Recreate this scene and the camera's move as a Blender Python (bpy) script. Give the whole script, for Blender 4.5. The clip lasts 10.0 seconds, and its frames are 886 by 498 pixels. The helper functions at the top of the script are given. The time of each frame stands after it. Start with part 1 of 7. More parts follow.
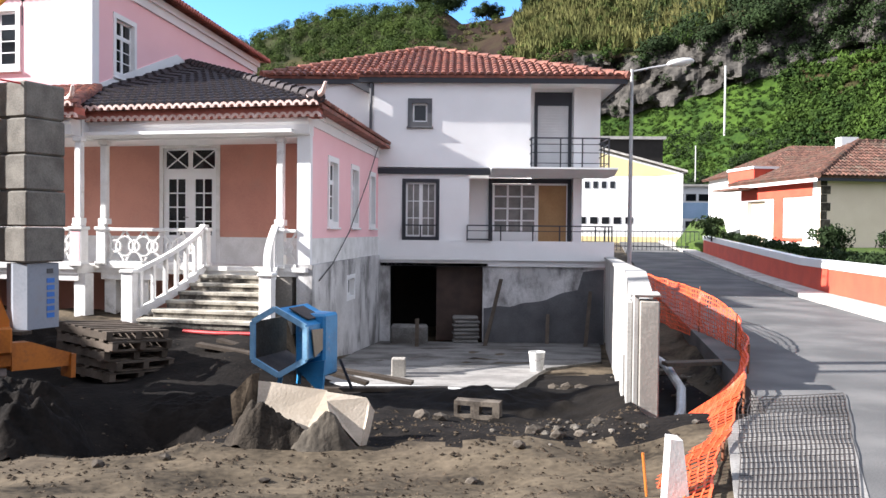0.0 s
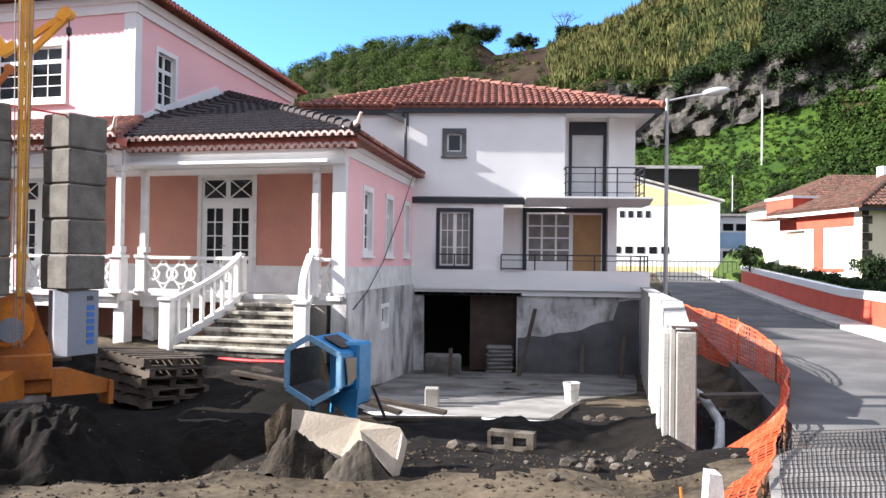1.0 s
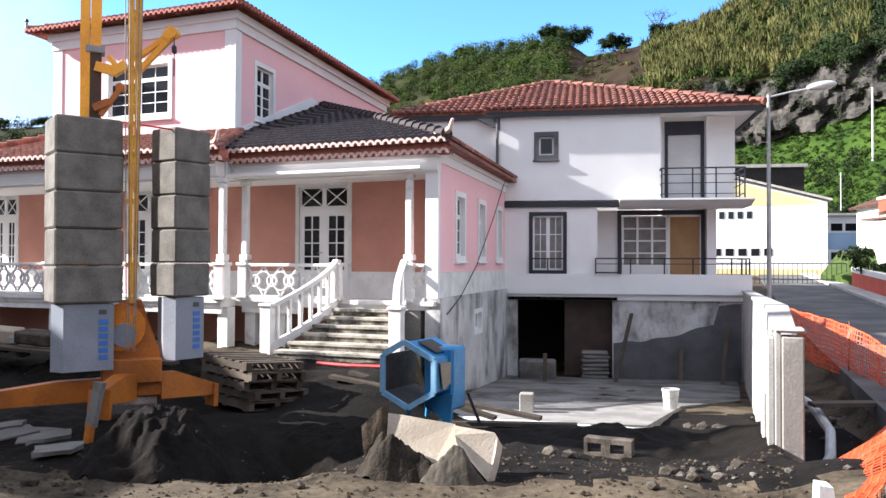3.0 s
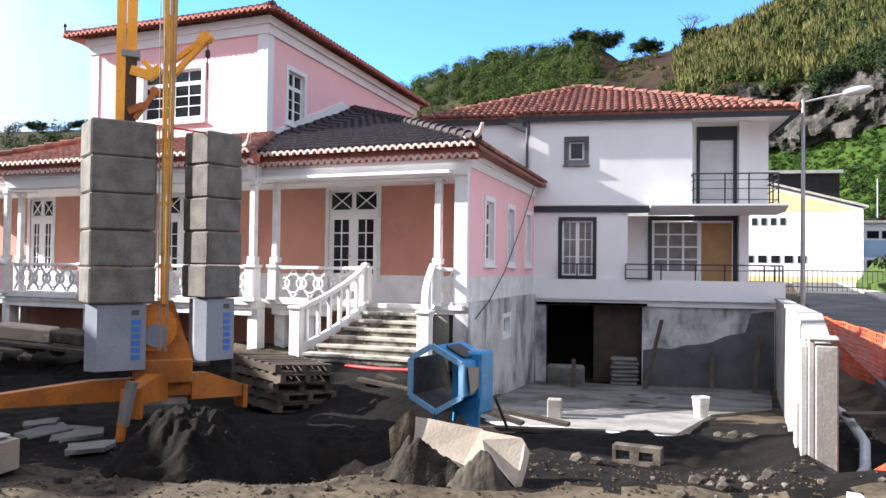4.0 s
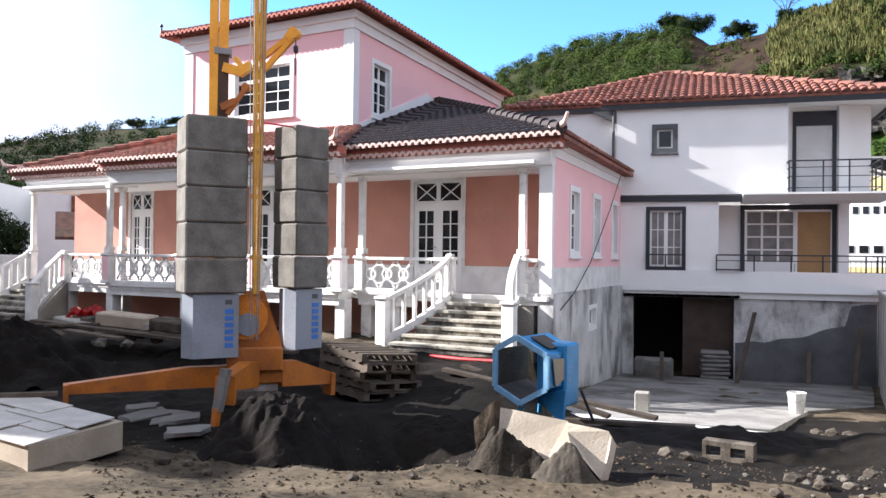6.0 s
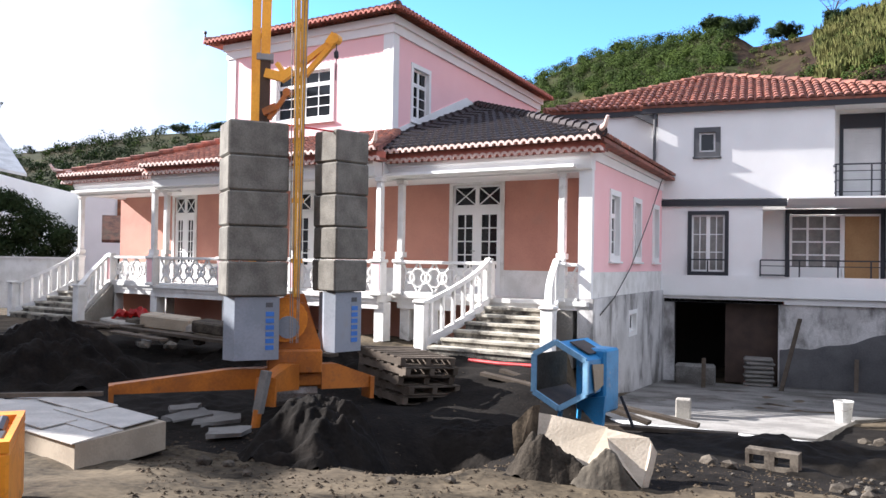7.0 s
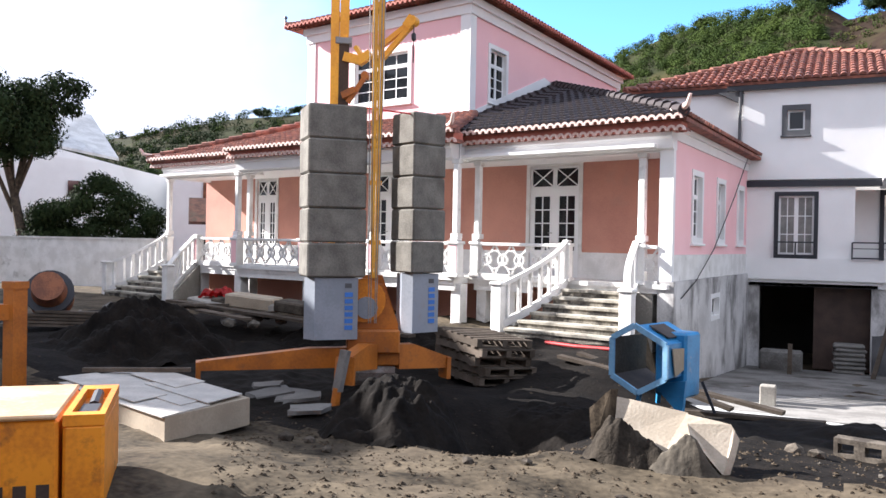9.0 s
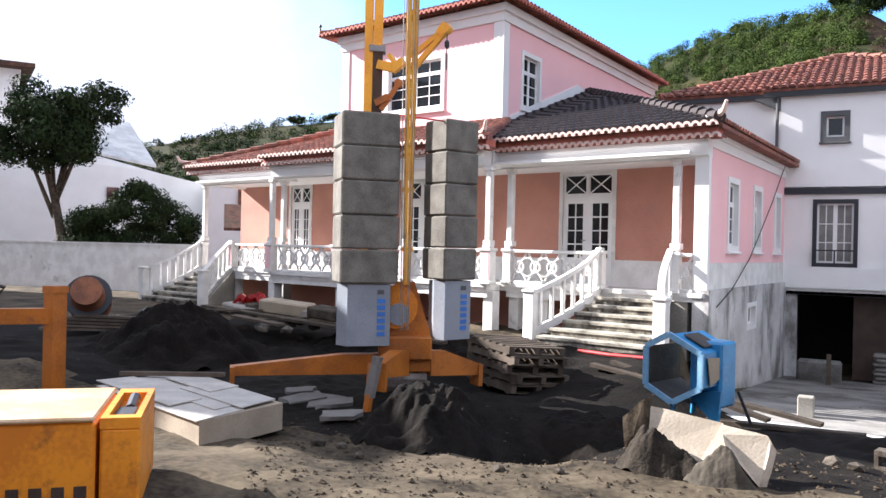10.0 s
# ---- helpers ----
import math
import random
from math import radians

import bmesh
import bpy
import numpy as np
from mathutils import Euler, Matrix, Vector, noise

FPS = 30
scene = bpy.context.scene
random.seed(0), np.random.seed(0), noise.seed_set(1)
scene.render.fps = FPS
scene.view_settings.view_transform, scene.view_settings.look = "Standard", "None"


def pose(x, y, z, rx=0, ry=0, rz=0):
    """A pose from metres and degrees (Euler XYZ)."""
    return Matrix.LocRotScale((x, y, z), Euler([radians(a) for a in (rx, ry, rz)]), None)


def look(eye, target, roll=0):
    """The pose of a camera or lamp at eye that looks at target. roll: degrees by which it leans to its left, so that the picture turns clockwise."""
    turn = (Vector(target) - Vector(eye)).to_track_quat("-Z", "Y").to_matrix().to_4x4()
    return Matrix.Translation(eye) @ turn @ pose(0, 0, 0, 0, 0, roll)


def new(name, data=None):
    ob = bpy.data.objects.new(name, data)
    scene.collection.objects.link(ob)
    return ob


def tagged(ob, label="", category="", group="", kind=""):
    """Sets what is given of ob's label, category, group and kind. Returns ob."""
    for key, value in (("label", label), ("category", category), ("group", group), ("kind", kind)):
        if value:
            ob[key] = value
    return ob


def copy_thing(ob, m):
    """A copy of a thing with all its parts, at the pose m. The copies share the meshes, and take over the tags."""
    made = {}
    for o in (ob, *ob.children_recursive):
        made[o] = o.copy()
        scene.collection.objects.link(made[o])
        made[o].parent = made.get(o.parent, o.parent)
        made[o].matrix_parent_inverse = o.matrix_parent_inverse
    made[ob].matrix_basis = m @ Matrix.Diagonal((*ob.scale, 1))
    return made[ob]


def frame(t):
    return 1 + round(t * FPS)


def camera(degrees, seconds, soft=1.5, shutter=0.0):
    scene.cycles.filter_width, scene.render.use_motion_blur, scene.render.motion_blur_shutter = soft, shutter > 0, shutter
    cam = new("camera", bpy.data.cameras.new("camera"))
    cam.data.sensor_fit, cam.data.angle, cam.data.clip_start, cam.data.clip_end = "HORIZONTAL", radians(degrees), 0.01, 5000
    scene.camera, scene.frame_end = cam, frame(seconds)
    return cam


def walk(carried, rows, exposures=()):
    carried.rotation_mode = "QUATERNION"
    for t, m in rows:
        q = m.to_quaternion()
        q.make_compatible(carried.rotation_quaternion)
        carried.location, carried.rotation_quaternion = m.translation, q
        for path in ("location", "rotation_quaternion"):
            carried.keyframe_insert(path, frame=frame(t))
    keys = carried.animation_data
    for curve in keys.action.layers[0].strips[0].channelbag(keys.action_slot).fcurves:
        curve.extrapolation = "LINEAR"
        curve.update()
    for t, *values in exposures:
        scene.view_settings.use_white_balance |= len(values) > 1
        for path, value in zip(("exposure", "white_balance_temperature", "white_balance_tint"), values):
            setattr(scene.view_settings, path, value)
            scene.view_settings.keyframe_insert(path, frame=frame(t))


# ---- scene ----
# ---------- camera ----------
EYE = (0.0, 0.0, 1.75)
PATH = [
    (0, 88.77, -0.57, 0.92), (0.5, 89.97, -0.61, 2.53), (1, 90.79, -0.76, 3.30), (1.5, 91.13, -0.59, 4.71),
    (2, 91.08, -0.50, 6.86), (3.5, 91.18, -0.34, 10.80), (4, 91.36, -0.74, 11.83), (4.5, 91.43, -0.73, 13.20),
    (5, 91.09, -0.69, 14.61), (5.5, 90.67, -0.65, 16.25), (7, 90.89, -0.94, 20.47), (7.5, 90.68, -0.98, 21.88),
    (8, 90.19, -1.07, 23.17), (8.5, 89.86, -1.10, 24.55), (9, 89.52, -1.08, 25.86), (9.5, 89.70, -1.25, 26.93),
    (10, 89.96, -1.31, 28.13),
]
cam = camera(57.0, 10.0)
walk(cam, [(t, pose(*EYE, rx, ry, rz)) for t, rx, ry, rz in PATH], exposures=[(0, 1.74, 6000, 14), (5.5, 1.77, 5950, 14), (10, 1.92, 6000, 14)])

# ---------- sky and sun ----------
SUN_TRAVEL = Vector((3.2, 0.32, -1.69)).normalized()
world = bpy.data.worlds.new("sky_world")
scene.world = world
world.use_nodes = True
wn = world.node_tree
sky = wn.nodes.new("ShaderNodeTexSky")
sky.sky_type = "NISHITA"
sky.sun_disc = False
sky.sun_elevation = math.asin(-SUN_TRAVEL.z)
sky.sun_rotation = math.atan2(-SUN_TRAVEL.x, -SUN_TRAVEL.y)
sky.air_density, sky.dust_density, sky.ozone_density = 1.0, 0.1, 3.5
wn.links.new(sky.outputs[0], wn.nodes["Background"].inputs[0])
wn.nodes["Background"].inputs[1].default_value = 0.10
# bright thin cloud with one clear blue gap over the hill
tc = wn.nodes.new("ShaderNodeTexCoord")
cn = wn.nodes.new("ShaderNodeTexNoise")
cn.inputs["Scale"].default_value, cn.inputs["Detail"].default_value = 2.6, 7
wn.links.new(tc.outputs["Generated"], cn.inputs["Vector"])
dt = wn.nodes.new("ShaderNodeVectorMath")
dt.operation = "DOT_PRODUCT"
wn.links.new(tc.outputs["Generated"], dt.inputs[0])
dt.inputs[1].default_value = (-0.086, -0.984, -0.149)
ma = wn.nodes.new("ShaderNodeMath")
ma.operation = "MULTIPLY_ADD"
wn.links.new(cn.outputs[0], ma.inputs[0])
ma.inputs[1].default_value = 0.32
wn.links.new(dt.outputs["Value"], ma.inputs[2])
cr = wn.nodes.new("ShaderNodeMapRange")
cr.interpolation_type = "SMOOTHSTEP"
cr.inputs[1].default_value, cr.inputs[2].default_value = -0.67, -0.53
wn.links.new(ma.outputs[0], cr.inputs[0])
cm = wn.nodes.new("ShaderNodeMix")
cm.data_type = "RGBA"
wn.links.new(cr.outputs[0], cm.inputs[0])
gain = wn.nodes.new("ShaderNodeMix")
gain.data_type, gain.blend_type = "RGBA", "MULTIPLY"
gain.inputs[0].default_value = 1.0
wn.links.new(sky.outputs[0], gain.inputs[6])
gain.inputs[7].default_value = (0.70, 0.98, 1.16, 1)
wn.links.new(gain.outputs[2], cm.inputs[6])
cm.inputs[7].default_value = (3.15, 3.3, 3.65, 1)
wn.links.new(cm.outputs[2], wn.nodes["Background"].inputs[0])
sun_data = bpy.data.lights.new("sun", "SUN")
sun_data.energy, sun_data.angle, sun_data.color = 5.0, radians(0.53), (1.0, 0.93, 0.83)
sun = new("sun", sun_data)
sun.matrix_world = look((0, 0, 0), tuple(SUN_TRAVEL)) 
sun.location = (-30, -10, 40)

# ---------- materials ----------
def material(name, base, second=None, rough=0.7, metal=0.0, scale=3.0, fine=40.0, bump=0.15, stain=None, stain_scale=0.7,
             stain_from=0.55, spread=0.12, mix=0.5, streak=1.0):
    """Two-scale procedural surface: a broad mottling, a fine grain that also gives relief, and optional stains."""
    m = bpy.data.materials.new(name)
    m.use_nodes = True
    nt = m.node_tree
    N, Lk = nt.nodes, nt.links
    bsdf = N["Principled BSDF"]
    geo = N.new("ShaderNodeNewGeometry")
    broad = N.new("ShaderNodeTexNoise")
    broad.inputs["Scale"].default_value, broad.inputs["Detail"].default_value = scale, 6
    grain = N.new("ShaderNodeTexNoise")
    grain.inputs["Scale"].default_value, grain.inputs["Detail"].default_value = fine, 4
    for t in (broad, grain):
        Lk.new(geo.outputs["Position"], t.inputs["Vector"])
    add = N.new("ShaderNodeMath")
    add.operation = "MULTIPLY_ADD"
    Lk.new(grain.outputs[0], add.inputs[0])
    add.inputs[1].default_value = 0.5
    Lk.new(broad.outputs[0], add.inputs[2])
    ramp = N.new("ShaderNodeValToRGB")
    ramp.color_ramp.elements[0].position, ramp.color_ramp.elements[1].position = 0.75 - spread, 0.75 + spread
    second = second or tuple(c * 0.82 for c in base)
    ramp.color_ramp.elements[0].color = (*second, 1)
    ramp.color_ramp.elements[1].color = (*base, 1)
    Lk.new(add.outputs[0], ramp.inputs[0])
    colour = ramp.outputs[0]
    if stain:
        st = N.new("ShaderNodeTexNoise")
        st.inputs["Scale"].default_value, st.inputs["Detail"].default_value = stain_scale, 8
        st.inputs["Roughness"].default_value = 0.65
        sv = N.new("ShaderNodeVectorMath")
        sv.operation = "MULTIPLY"
        Lk.new(geo.outputs["Position"], sv.inputs[0])
        sv.inputs[1].default_value = (1, 1, streak)
        Lk.new(sv.outputs[0], st.inputs["Vector"])
        sr = N.new("ShaderNodeValToRGB")
        sr.color_ramp.elements[0].position, sr.color_ramp.elements[1].position = stain_from, stain_from + 0.14
        Lk.new(st.outputs[0], sr.inputs[0])
        k = N.new("ShaderNodeMath")
        k.operation = "MULTIPLY"
        k.inputs[1].default_value = mix
        Lk.new(sr.outputs[0], k.inputs[0])
        mx = N.new("ShaderNodeMix")
        mx.data_type = "RGBA"
        Lk.new(k.outputs[0], mx.inputs[0])
        Lk.new(colour, mx.inputs[6])
        mx.inputs[7].default_value = (*stain, 1)
        colour = mx.outputs[2]
    Lk.new(colour, bsdf.inputs["Base Color"])
    bsdf.inputs["Roughness"].default_value, bsdf.inputs["Metallic"].default_value = rough, metal
    if rough >= 0.85:
        bsdf.inputs["Specular IOR Level"].default_value = 0.12
    if bump:
        b = N.new("ShaderNodeBump")
        b.inputs["Strength"].default_value, b.inputs["Distance"].default_value = bump, 0.02
        Lk.new(add.outputs[0], b.inputs["Height"])
        Lk.new(b.outputs[0], bsdf.inputs["Normal"])
    return m


def vary(m, amount=0.25):
    """Lightness differs from piece to piece of a joined mesh and from object to object."""
    nt = m.node_tree
    bsdf = nt.nodes["Principled BSDF"]
    src = bsdf.inputs["Base Color"].links[0].from_socket
    geo, info = nt.nodes.new("ShaderNodeNewGeometry"), nt.nodes.new("ShaderNodeObjectInfo")
    add = nt.nodes.new("ShaderNodeMath")
    nt.links.new(geo.outputs["Random Per Island"], add.inputs[0])
    nt.links.new(info.outputs["Random"], add.inputs[1])
    fr = nt.nodes.new("ShaderNodeMath")
    fr.operation = "FRACT"
    nt.links.new(add.outputs[0], fr.inputs[0])
    mr = nt.nodes.new("ShaderNodeMapRange")
    mr.inputs[3].default_value, mr.inputs[4].default_value = 1 - amount, 1 + amount
    nt.links.new(fr.outputs[0], mr.inputs[0])
    hsv = nt.nodes.new("ShaderNodeHueSaturation")
    nt.links.new(mr.outputs[0], hsv.inputs["Value"])
    nt.links.new(src, hsv.inputs["Color"])
    nt.links.new(hsv.outputs[0], bsdf.inputs["Base Color"])
    return m


M_SOIL = material("soil", (0.118, 0.094, 0.063), (0.020, 0.016, 0.011), 0.95, scale=1.3, fine=14, bump=0.9, stain=(0.155, 0.122, 0.086), stain_scale=0.5, stain_from=0.52, spread=0.2)
# dark soil, its colour lowered further to carry the shade over the yard
M_SOIL_DARK = material("shade_dark_soil", (0.0135, 0.011, 0.009), (0.004, 0.0033, 0.0028), 0.95, scale=2.5, fine=20, bump=0.9, spread=0.2)
M_SAND = material("grey_sand", (0.095, 0.083, 0.066), (0.045, 0.039, 0.031), 0.95, scale=3, fine=30, bump=0.7, spread=0.2)
# shaded counterpart of M_SAND, the shade put into the colour
M_SAND_SHADE = material("shaded_mortar_sand", (0.048, 0.040, 0.031), (0.018, 0.015, 0.012), 0.95, scale=5, fine=40, bump=0.8, spread=0.2)
M_ROAD = material("asphalt", (0.140, 0.138, 0.133), (0.088, 0.088, 0.086), 0.85, scale=0.7, fine=70, bump=0.3, stain=(0.17, 0.165, 0.155), stain_scale=0.35, mix=0.6)
M_PAVE = material("pale_concrete", (0.52, 0.50, 0.46), (0.36, 0.34, 0.31), 0.9, scale=2, fine=40, bump=0.3, stain=(0.22, 0.2, 0.17), stain_scale=1.2, stain_from=0.58)
M_CONC = material("raw_concrete", (0.36, 0.34, 0.30), (0.24, 0.225, 0.2), 0.9, scale=1.6, fine=30, bump=0.35, stain=(0.12, 0.115, 0.11), stain_scale=1.1, stain_from=0.56, mix=0.7)
M_BLOCK = material("ballast_concrete", (0.205, 0.195, 0.172), (0.12, 0.113, 0.10), 0.9, scale=4, fine=45, bump=0.4, stain=(0.09, 0.082, 0.068), stain_scale=2.2, stain_from=0.55, spread=0.18)
M_WHITE = material("white_paint", (0.80, 0.80, 0.79), (0.74, 0.74, 0.73), 0.6, scale=1.2, fine=60, bump=0.06, spread=0.2)
M_WHITE_OLD = material("weathered_white_paint", (0.76, 0.75, 0.73), (0.62, 0.61, 0.58), 0.75, scale=2.5, fine=50, bump=0.2, stain=(0.30, 0.28, 0.25), stain_scale=2.2, stain_from=0.6, mix=0.8)
M_PINK = material("pink_plaster", (0.86, 0.53, 0.545), (0.82, 0.49, 0.505), 0.75, scale=1.0, fine=60, bump=0.1, spread=0.2)
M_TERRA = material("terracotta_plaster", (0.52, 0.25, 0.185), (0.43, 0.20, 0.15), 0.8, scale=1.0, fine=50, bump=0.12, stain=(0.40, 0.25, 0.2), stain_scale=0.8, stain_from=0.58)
M_BASE = material("stained_render", (0.62, 0.61, 0.60), (0.44, 0.43, 0.42), 0.85, scale=1.1, fine=40, bump=0.2, stain=(0.12, 0.115, 0.11), stain_scale=1.3, stain_from=0.49, mix=0.8, streak=0.5)
M_BLACK = material("charcoal_paint", (0.022, 0.024, 0.032), None, 0.55, scale=2, fine=50, bump=0.05)
M_GREYTRIM = material("grey_stone_trim", (0.085, 0.088, 0.095), None, 0.7, scale=4, fine=60, bump=0.15)
M_TILE = vary(material("clay_tile", (0.27, 0.10, 0.065), (0.13, 0.05, 0.036), 0.8, scale=5, fine=50, bump=0.25, stain=(0.14, 0.09, 0.07), stain_scale=1.6, stain_from=0.56, mix=0.6), 0.2)
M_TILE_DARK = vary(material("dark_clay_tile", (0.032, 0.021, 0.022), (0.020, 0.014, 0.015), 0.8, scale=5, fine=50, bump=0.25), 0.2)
M_TILE_OLD = vary(material("mossy_clay_tile", (0.15, 0.076, 0.055), (0.07, 0.042, 0.034), 0.85, scale=5, fine=40, bump=0.25, stain=(0.09, 0.08, 0.06), stain_scale=1.2, stain_from=0.5, mix=0.7), 0.25)
M_TILE_RED = material("fresh_red_tile", (0.46, 0.15, 0.11), (0.34, 0.10, 0.07), 0.8, scale=6, fine=30, bump=0.2, spread=0.2)
M_RED = material("red_paint", (0.60, 0.075, 0.035), (0.5, 0.06, 0.03), 0.7, scale=1.5, fine=40, bump=0.1)
M_TAN = material("tan_board", (0.36, 0.21, 0.085), (0.30, 0.17, 0.065), 0.6, scale=2, fine=30, bump=0.1)
M_CREAM = material("cream_board", (0.34, 0.285, 0.21), (0.27, 0.225, 0.165), 0.75, scale=3, fine=40, bump=0.15, stain=(0.3, 0.25, 0.18), stain_scale=2.5, stain_from=0.6)
M_YELLOW = material("yellow_machine_paint", (0.78, 0.275, 0.012), (0.58, 0.18, 0.011), 0.45, scale=2, fine=30, bump=0.08, stain=(0.15, 0.05, 0.02), stain_scale=3.5, stain_from=0.585, mix=0.9)
M_ORANGE = material("orange_machine_paint", (0.43, 0.135, 0.012), (0.29, 0.088, 0.010), 0.45, scale=2, fine=30, bump=0.08, stain=(0.14, 0.06, 0.03), stain_scale=3.0, stain_from=0.58, mix=0.9)
M_BLUE = material("blue_machine_paint", (0.030, 0.225, 0.47), (0.025, 0.17, 0.37), 0.45, scale=3, fine=30, bump=0.08, stain=(0.3, 0.3, 0.29), stain_scale=5.0, stain_from=0.62, mix=0.7)
M_GREYBLUE = material("pale_grey_steel", (0.25, 0.275, 0.32), (0.20, 0.225, 0.26), 0.5, scale=2, fine=30, bump=0.05, stain=(0.25, 0.22, 0.2), stain_scale=2, stain_from=0.64)
M_BLUEMARK = material("blue_lettering_paint", (0.04, 0.17, 0.55), None, 0.5, bump=0)
M_STEEL = material("worn_steel", (0.30, 0.28, 0.26), (0.18, 0.15, 0.13), 0.5, 0.5, scale=5, fine=40, bump=0.2)
M_GALV = material("galvanised_pole", (0.42, 0.42, 0.42), (0.34, 0.34, 0.34), 0.5, 0.4, scale=4, fine=40, bump=0.08)
M_WOOD = vary(material("weathered_timber", (0.115, 0.094, 0.075), (0.065, 0.052, 0.04), 0.85, scale=4, fine=35, bump=0.35, spread=0.2), 0.3)
M_BARK = material("bark", (0.10, 0.078, 0.055), (0.05, 0.04, 0.03), 0.95, scale=8, fine=40, bump=0.6)
M_LEAF_D = vary(material("dark_foliage", (0.026, 0.044, 0.014), (0.012, 0.021, 0.008), 0.85, scale=0.3, fine=2, bump=0, spread=0.25), 0.3)
M_LEAF_M = vary(material("hill_foliage", (0.060, 0.090, 0.016), (0.016, 0.032, 0.007), 0.85, scale=0.15, fine=0.8, bump=0, spread=0.22), 0.3)
M_LEAF_B = vary(material("banana_foliage", (0.048, 0.084, 0.013), (0.011, 0.026, 0.005), 0.85, scale=0.2, fine=0.8, bump=0, spread=0.22), 0.35)
M_REED = vary(material("dry_grass", (0.120, 0.112, 0.038), (0.036, 0.050, 0.013), 0.85, scale=0.14, fine=0.8, bump=0, spread=0.22), 0.35)
M_HILL = material("hill_ground", (0.032, 0.036, 0.012), (0.012, 0.015, 0.006), 0.95, scale=0.06, fine=0.8, bump=0.6, stain=(0.060, 0.034, 0.018), stain_scale=0.03, stain_from=0.5, spread=0.2)
# near-black soil colour that deepens the shade on flat ground
M_SHADE_SOIL = material("shade_black_soil", (0.012, 0.010, 0.008), (0.005, 0.004, 0.003), 0.9, scale=2.0, fine=20, bump=0.8, spread=0.2)
M_BANK = material("bare_brown_bank", (0.036, 0.022, 0.014), (0.011, 0.007, 0.005), 0.95, scale=0.12, fine=0.9, bump=1.0, stain=(0.03, 0.036, 0.012), stain_scale=0.12, stain_from=0.55, spread=0.2)
M_ROCK = material("cliff_rock", (0.095, 0.088, 0.078), (0.010, 0.0095, 0.009), 0.95, scale=0.5, fine=3.0, bump=1.0, stain=(0.24, 0.215, 0.18), stain_scale=0.16, stain_from=0.57, spread=0.22)
M_HILLGRASS = material("terrace_grass", (0.050, 0.092, 0.012), (0.016, 0.037, 0.007), 0.95, scale=0.22, fine=3, bump=0.8, stain=(0.012, 0.022, 0.006), stain_scale=0.22, stain_from=0.54, spread=0.2, streak=3.0)
M_GRASS = material("lawn", (0.065, 0.10, 0.022), (0.035, 0.06, 0.014), 0.95, scale=2, fine=30, bump=0.5)
M_RUBBER = material("black_rubber", (0.018, 0.018, 0.018), None, 0.7, bump=0.1)
M_CABLE = material("dark_cable", (0.03, 0.03, 0.03), None, 0.6, bump=0)
M_NET = material("orange_plastic_net", (0.78, 0.115, 0.03), (0.66, 0.09, 0.025), 0.5, scale=4, fine=30, bump=0.05)
M_PLASTIC = material("pale_plastic", (0.6, 0.6, 0.58), (0.45, 0.45, 0.43), 0.5, scale=4, fine=40, bump=0.1)
M_STONE = vary(material("rubble_stone", (0.105, 0.090, 0.072), (0.045, 0.038, 0.031), 0.9, scale=6, fine=40, bump=0.4), 0.35)
M_REDCLOTH = material("red_tarpaulin", (0.55, 0.03, 0.03), (0.4, 0.02, 0.02), 0.6, scale=5, fine=30, bump=0.2)
M_YELLOWWALL = material("pale_yellow_render", (0.72, 0.60, 0.30), (0.66, 0.55, 0.27), 0.8, scale=0.5, fine=20, bump=0.05)
# near-black base colour that stands in for unlit rooms and the garage
M_DARKFILL = material("shade_dark_fill", (0.03, 0.028, 0.026), None, 0.9, scale=2, fine=20, bump=0.1)
M_BROWNDOOR = material("brown_timber_panel", (0.060, 0.036, 0.026), (0.038, 0.023, 0.017), 0.7, scale=3, fine=40, bump=0.2)


def glass_material():
    m = bpy.data.materials.new("window_glass")
    m.use_nodes = True
    b = m.node_tree.nodes["Principled BSDF"]
    b.inputs["Base Color"].default_value = (0.010, 0.012, 0.014, 1)
    b.inputs["Roughness"].default_value = 0.06
    b.inputs["IOR"].default_value = 1.45
    return m


M_GLASS = glass_material()
M_BLIND = material("white_roller_shutter", (0.62, 0.62, 0.62), (0.56, 0.56, 0.56), 0.5, scale=2, fine=40, bump=0.05)
M_CURTAIN = material("grey_net_curtain", (0.24, 0.23, 0.215), (0.17, 0.165, 0.155), 0.8, scale=3, fine=30, bump=0.1)


# ---------- mesh helpers ----------
WORLD = Matrix.Identity(4)


def put(name, bm, mat, frame_m=WORLD, smooth=False):
    bm.transform(frame_m)
    bmesh.ops.recalc_face_normals(bm, faces=bm.faces)
    me = bpy.data.meshes.new(name)
    bm.to_mesh(me)
    bm.free()
    for mt in (mat if isinstance(mat, (list, tuple)) else [mat]):
        me.materials.append(mt)
    if smooth:
        me.polygons.foreach_set("use_smooth", [True] * len(me.polygons))
    return new(name, me)


def thing(name, at, label, category, group="", kind=""):
    ob = new(name)
    ob.empty_display_size = 0.1
    ob.location = at
    return tagged(ob, label, category, group, kind)


def base_of(ob):
    m = ob.matrix_basis.copy()
    return base_of(ob.parent) @ ob.matrix_parent_inverse @ m if ob.parent else m


def part(name, bm, mat, parent, label="", frame_m=WORLD, smooth=False, kind=""):
    ob = put(name, bm, mat, frame_m, smooth)
    ob.parent = parent
    ob.matrix_parent_inverse = base_of(parent).inverted()
    return tagged(ob, label, kind=kind)


def solid(name, bm, mat, label, category, group="", kind="", frame_m=WORLD, smooth=False):
    return tagged(put(name, bm, mat, frame_m, smooth), label, category, group, kind)


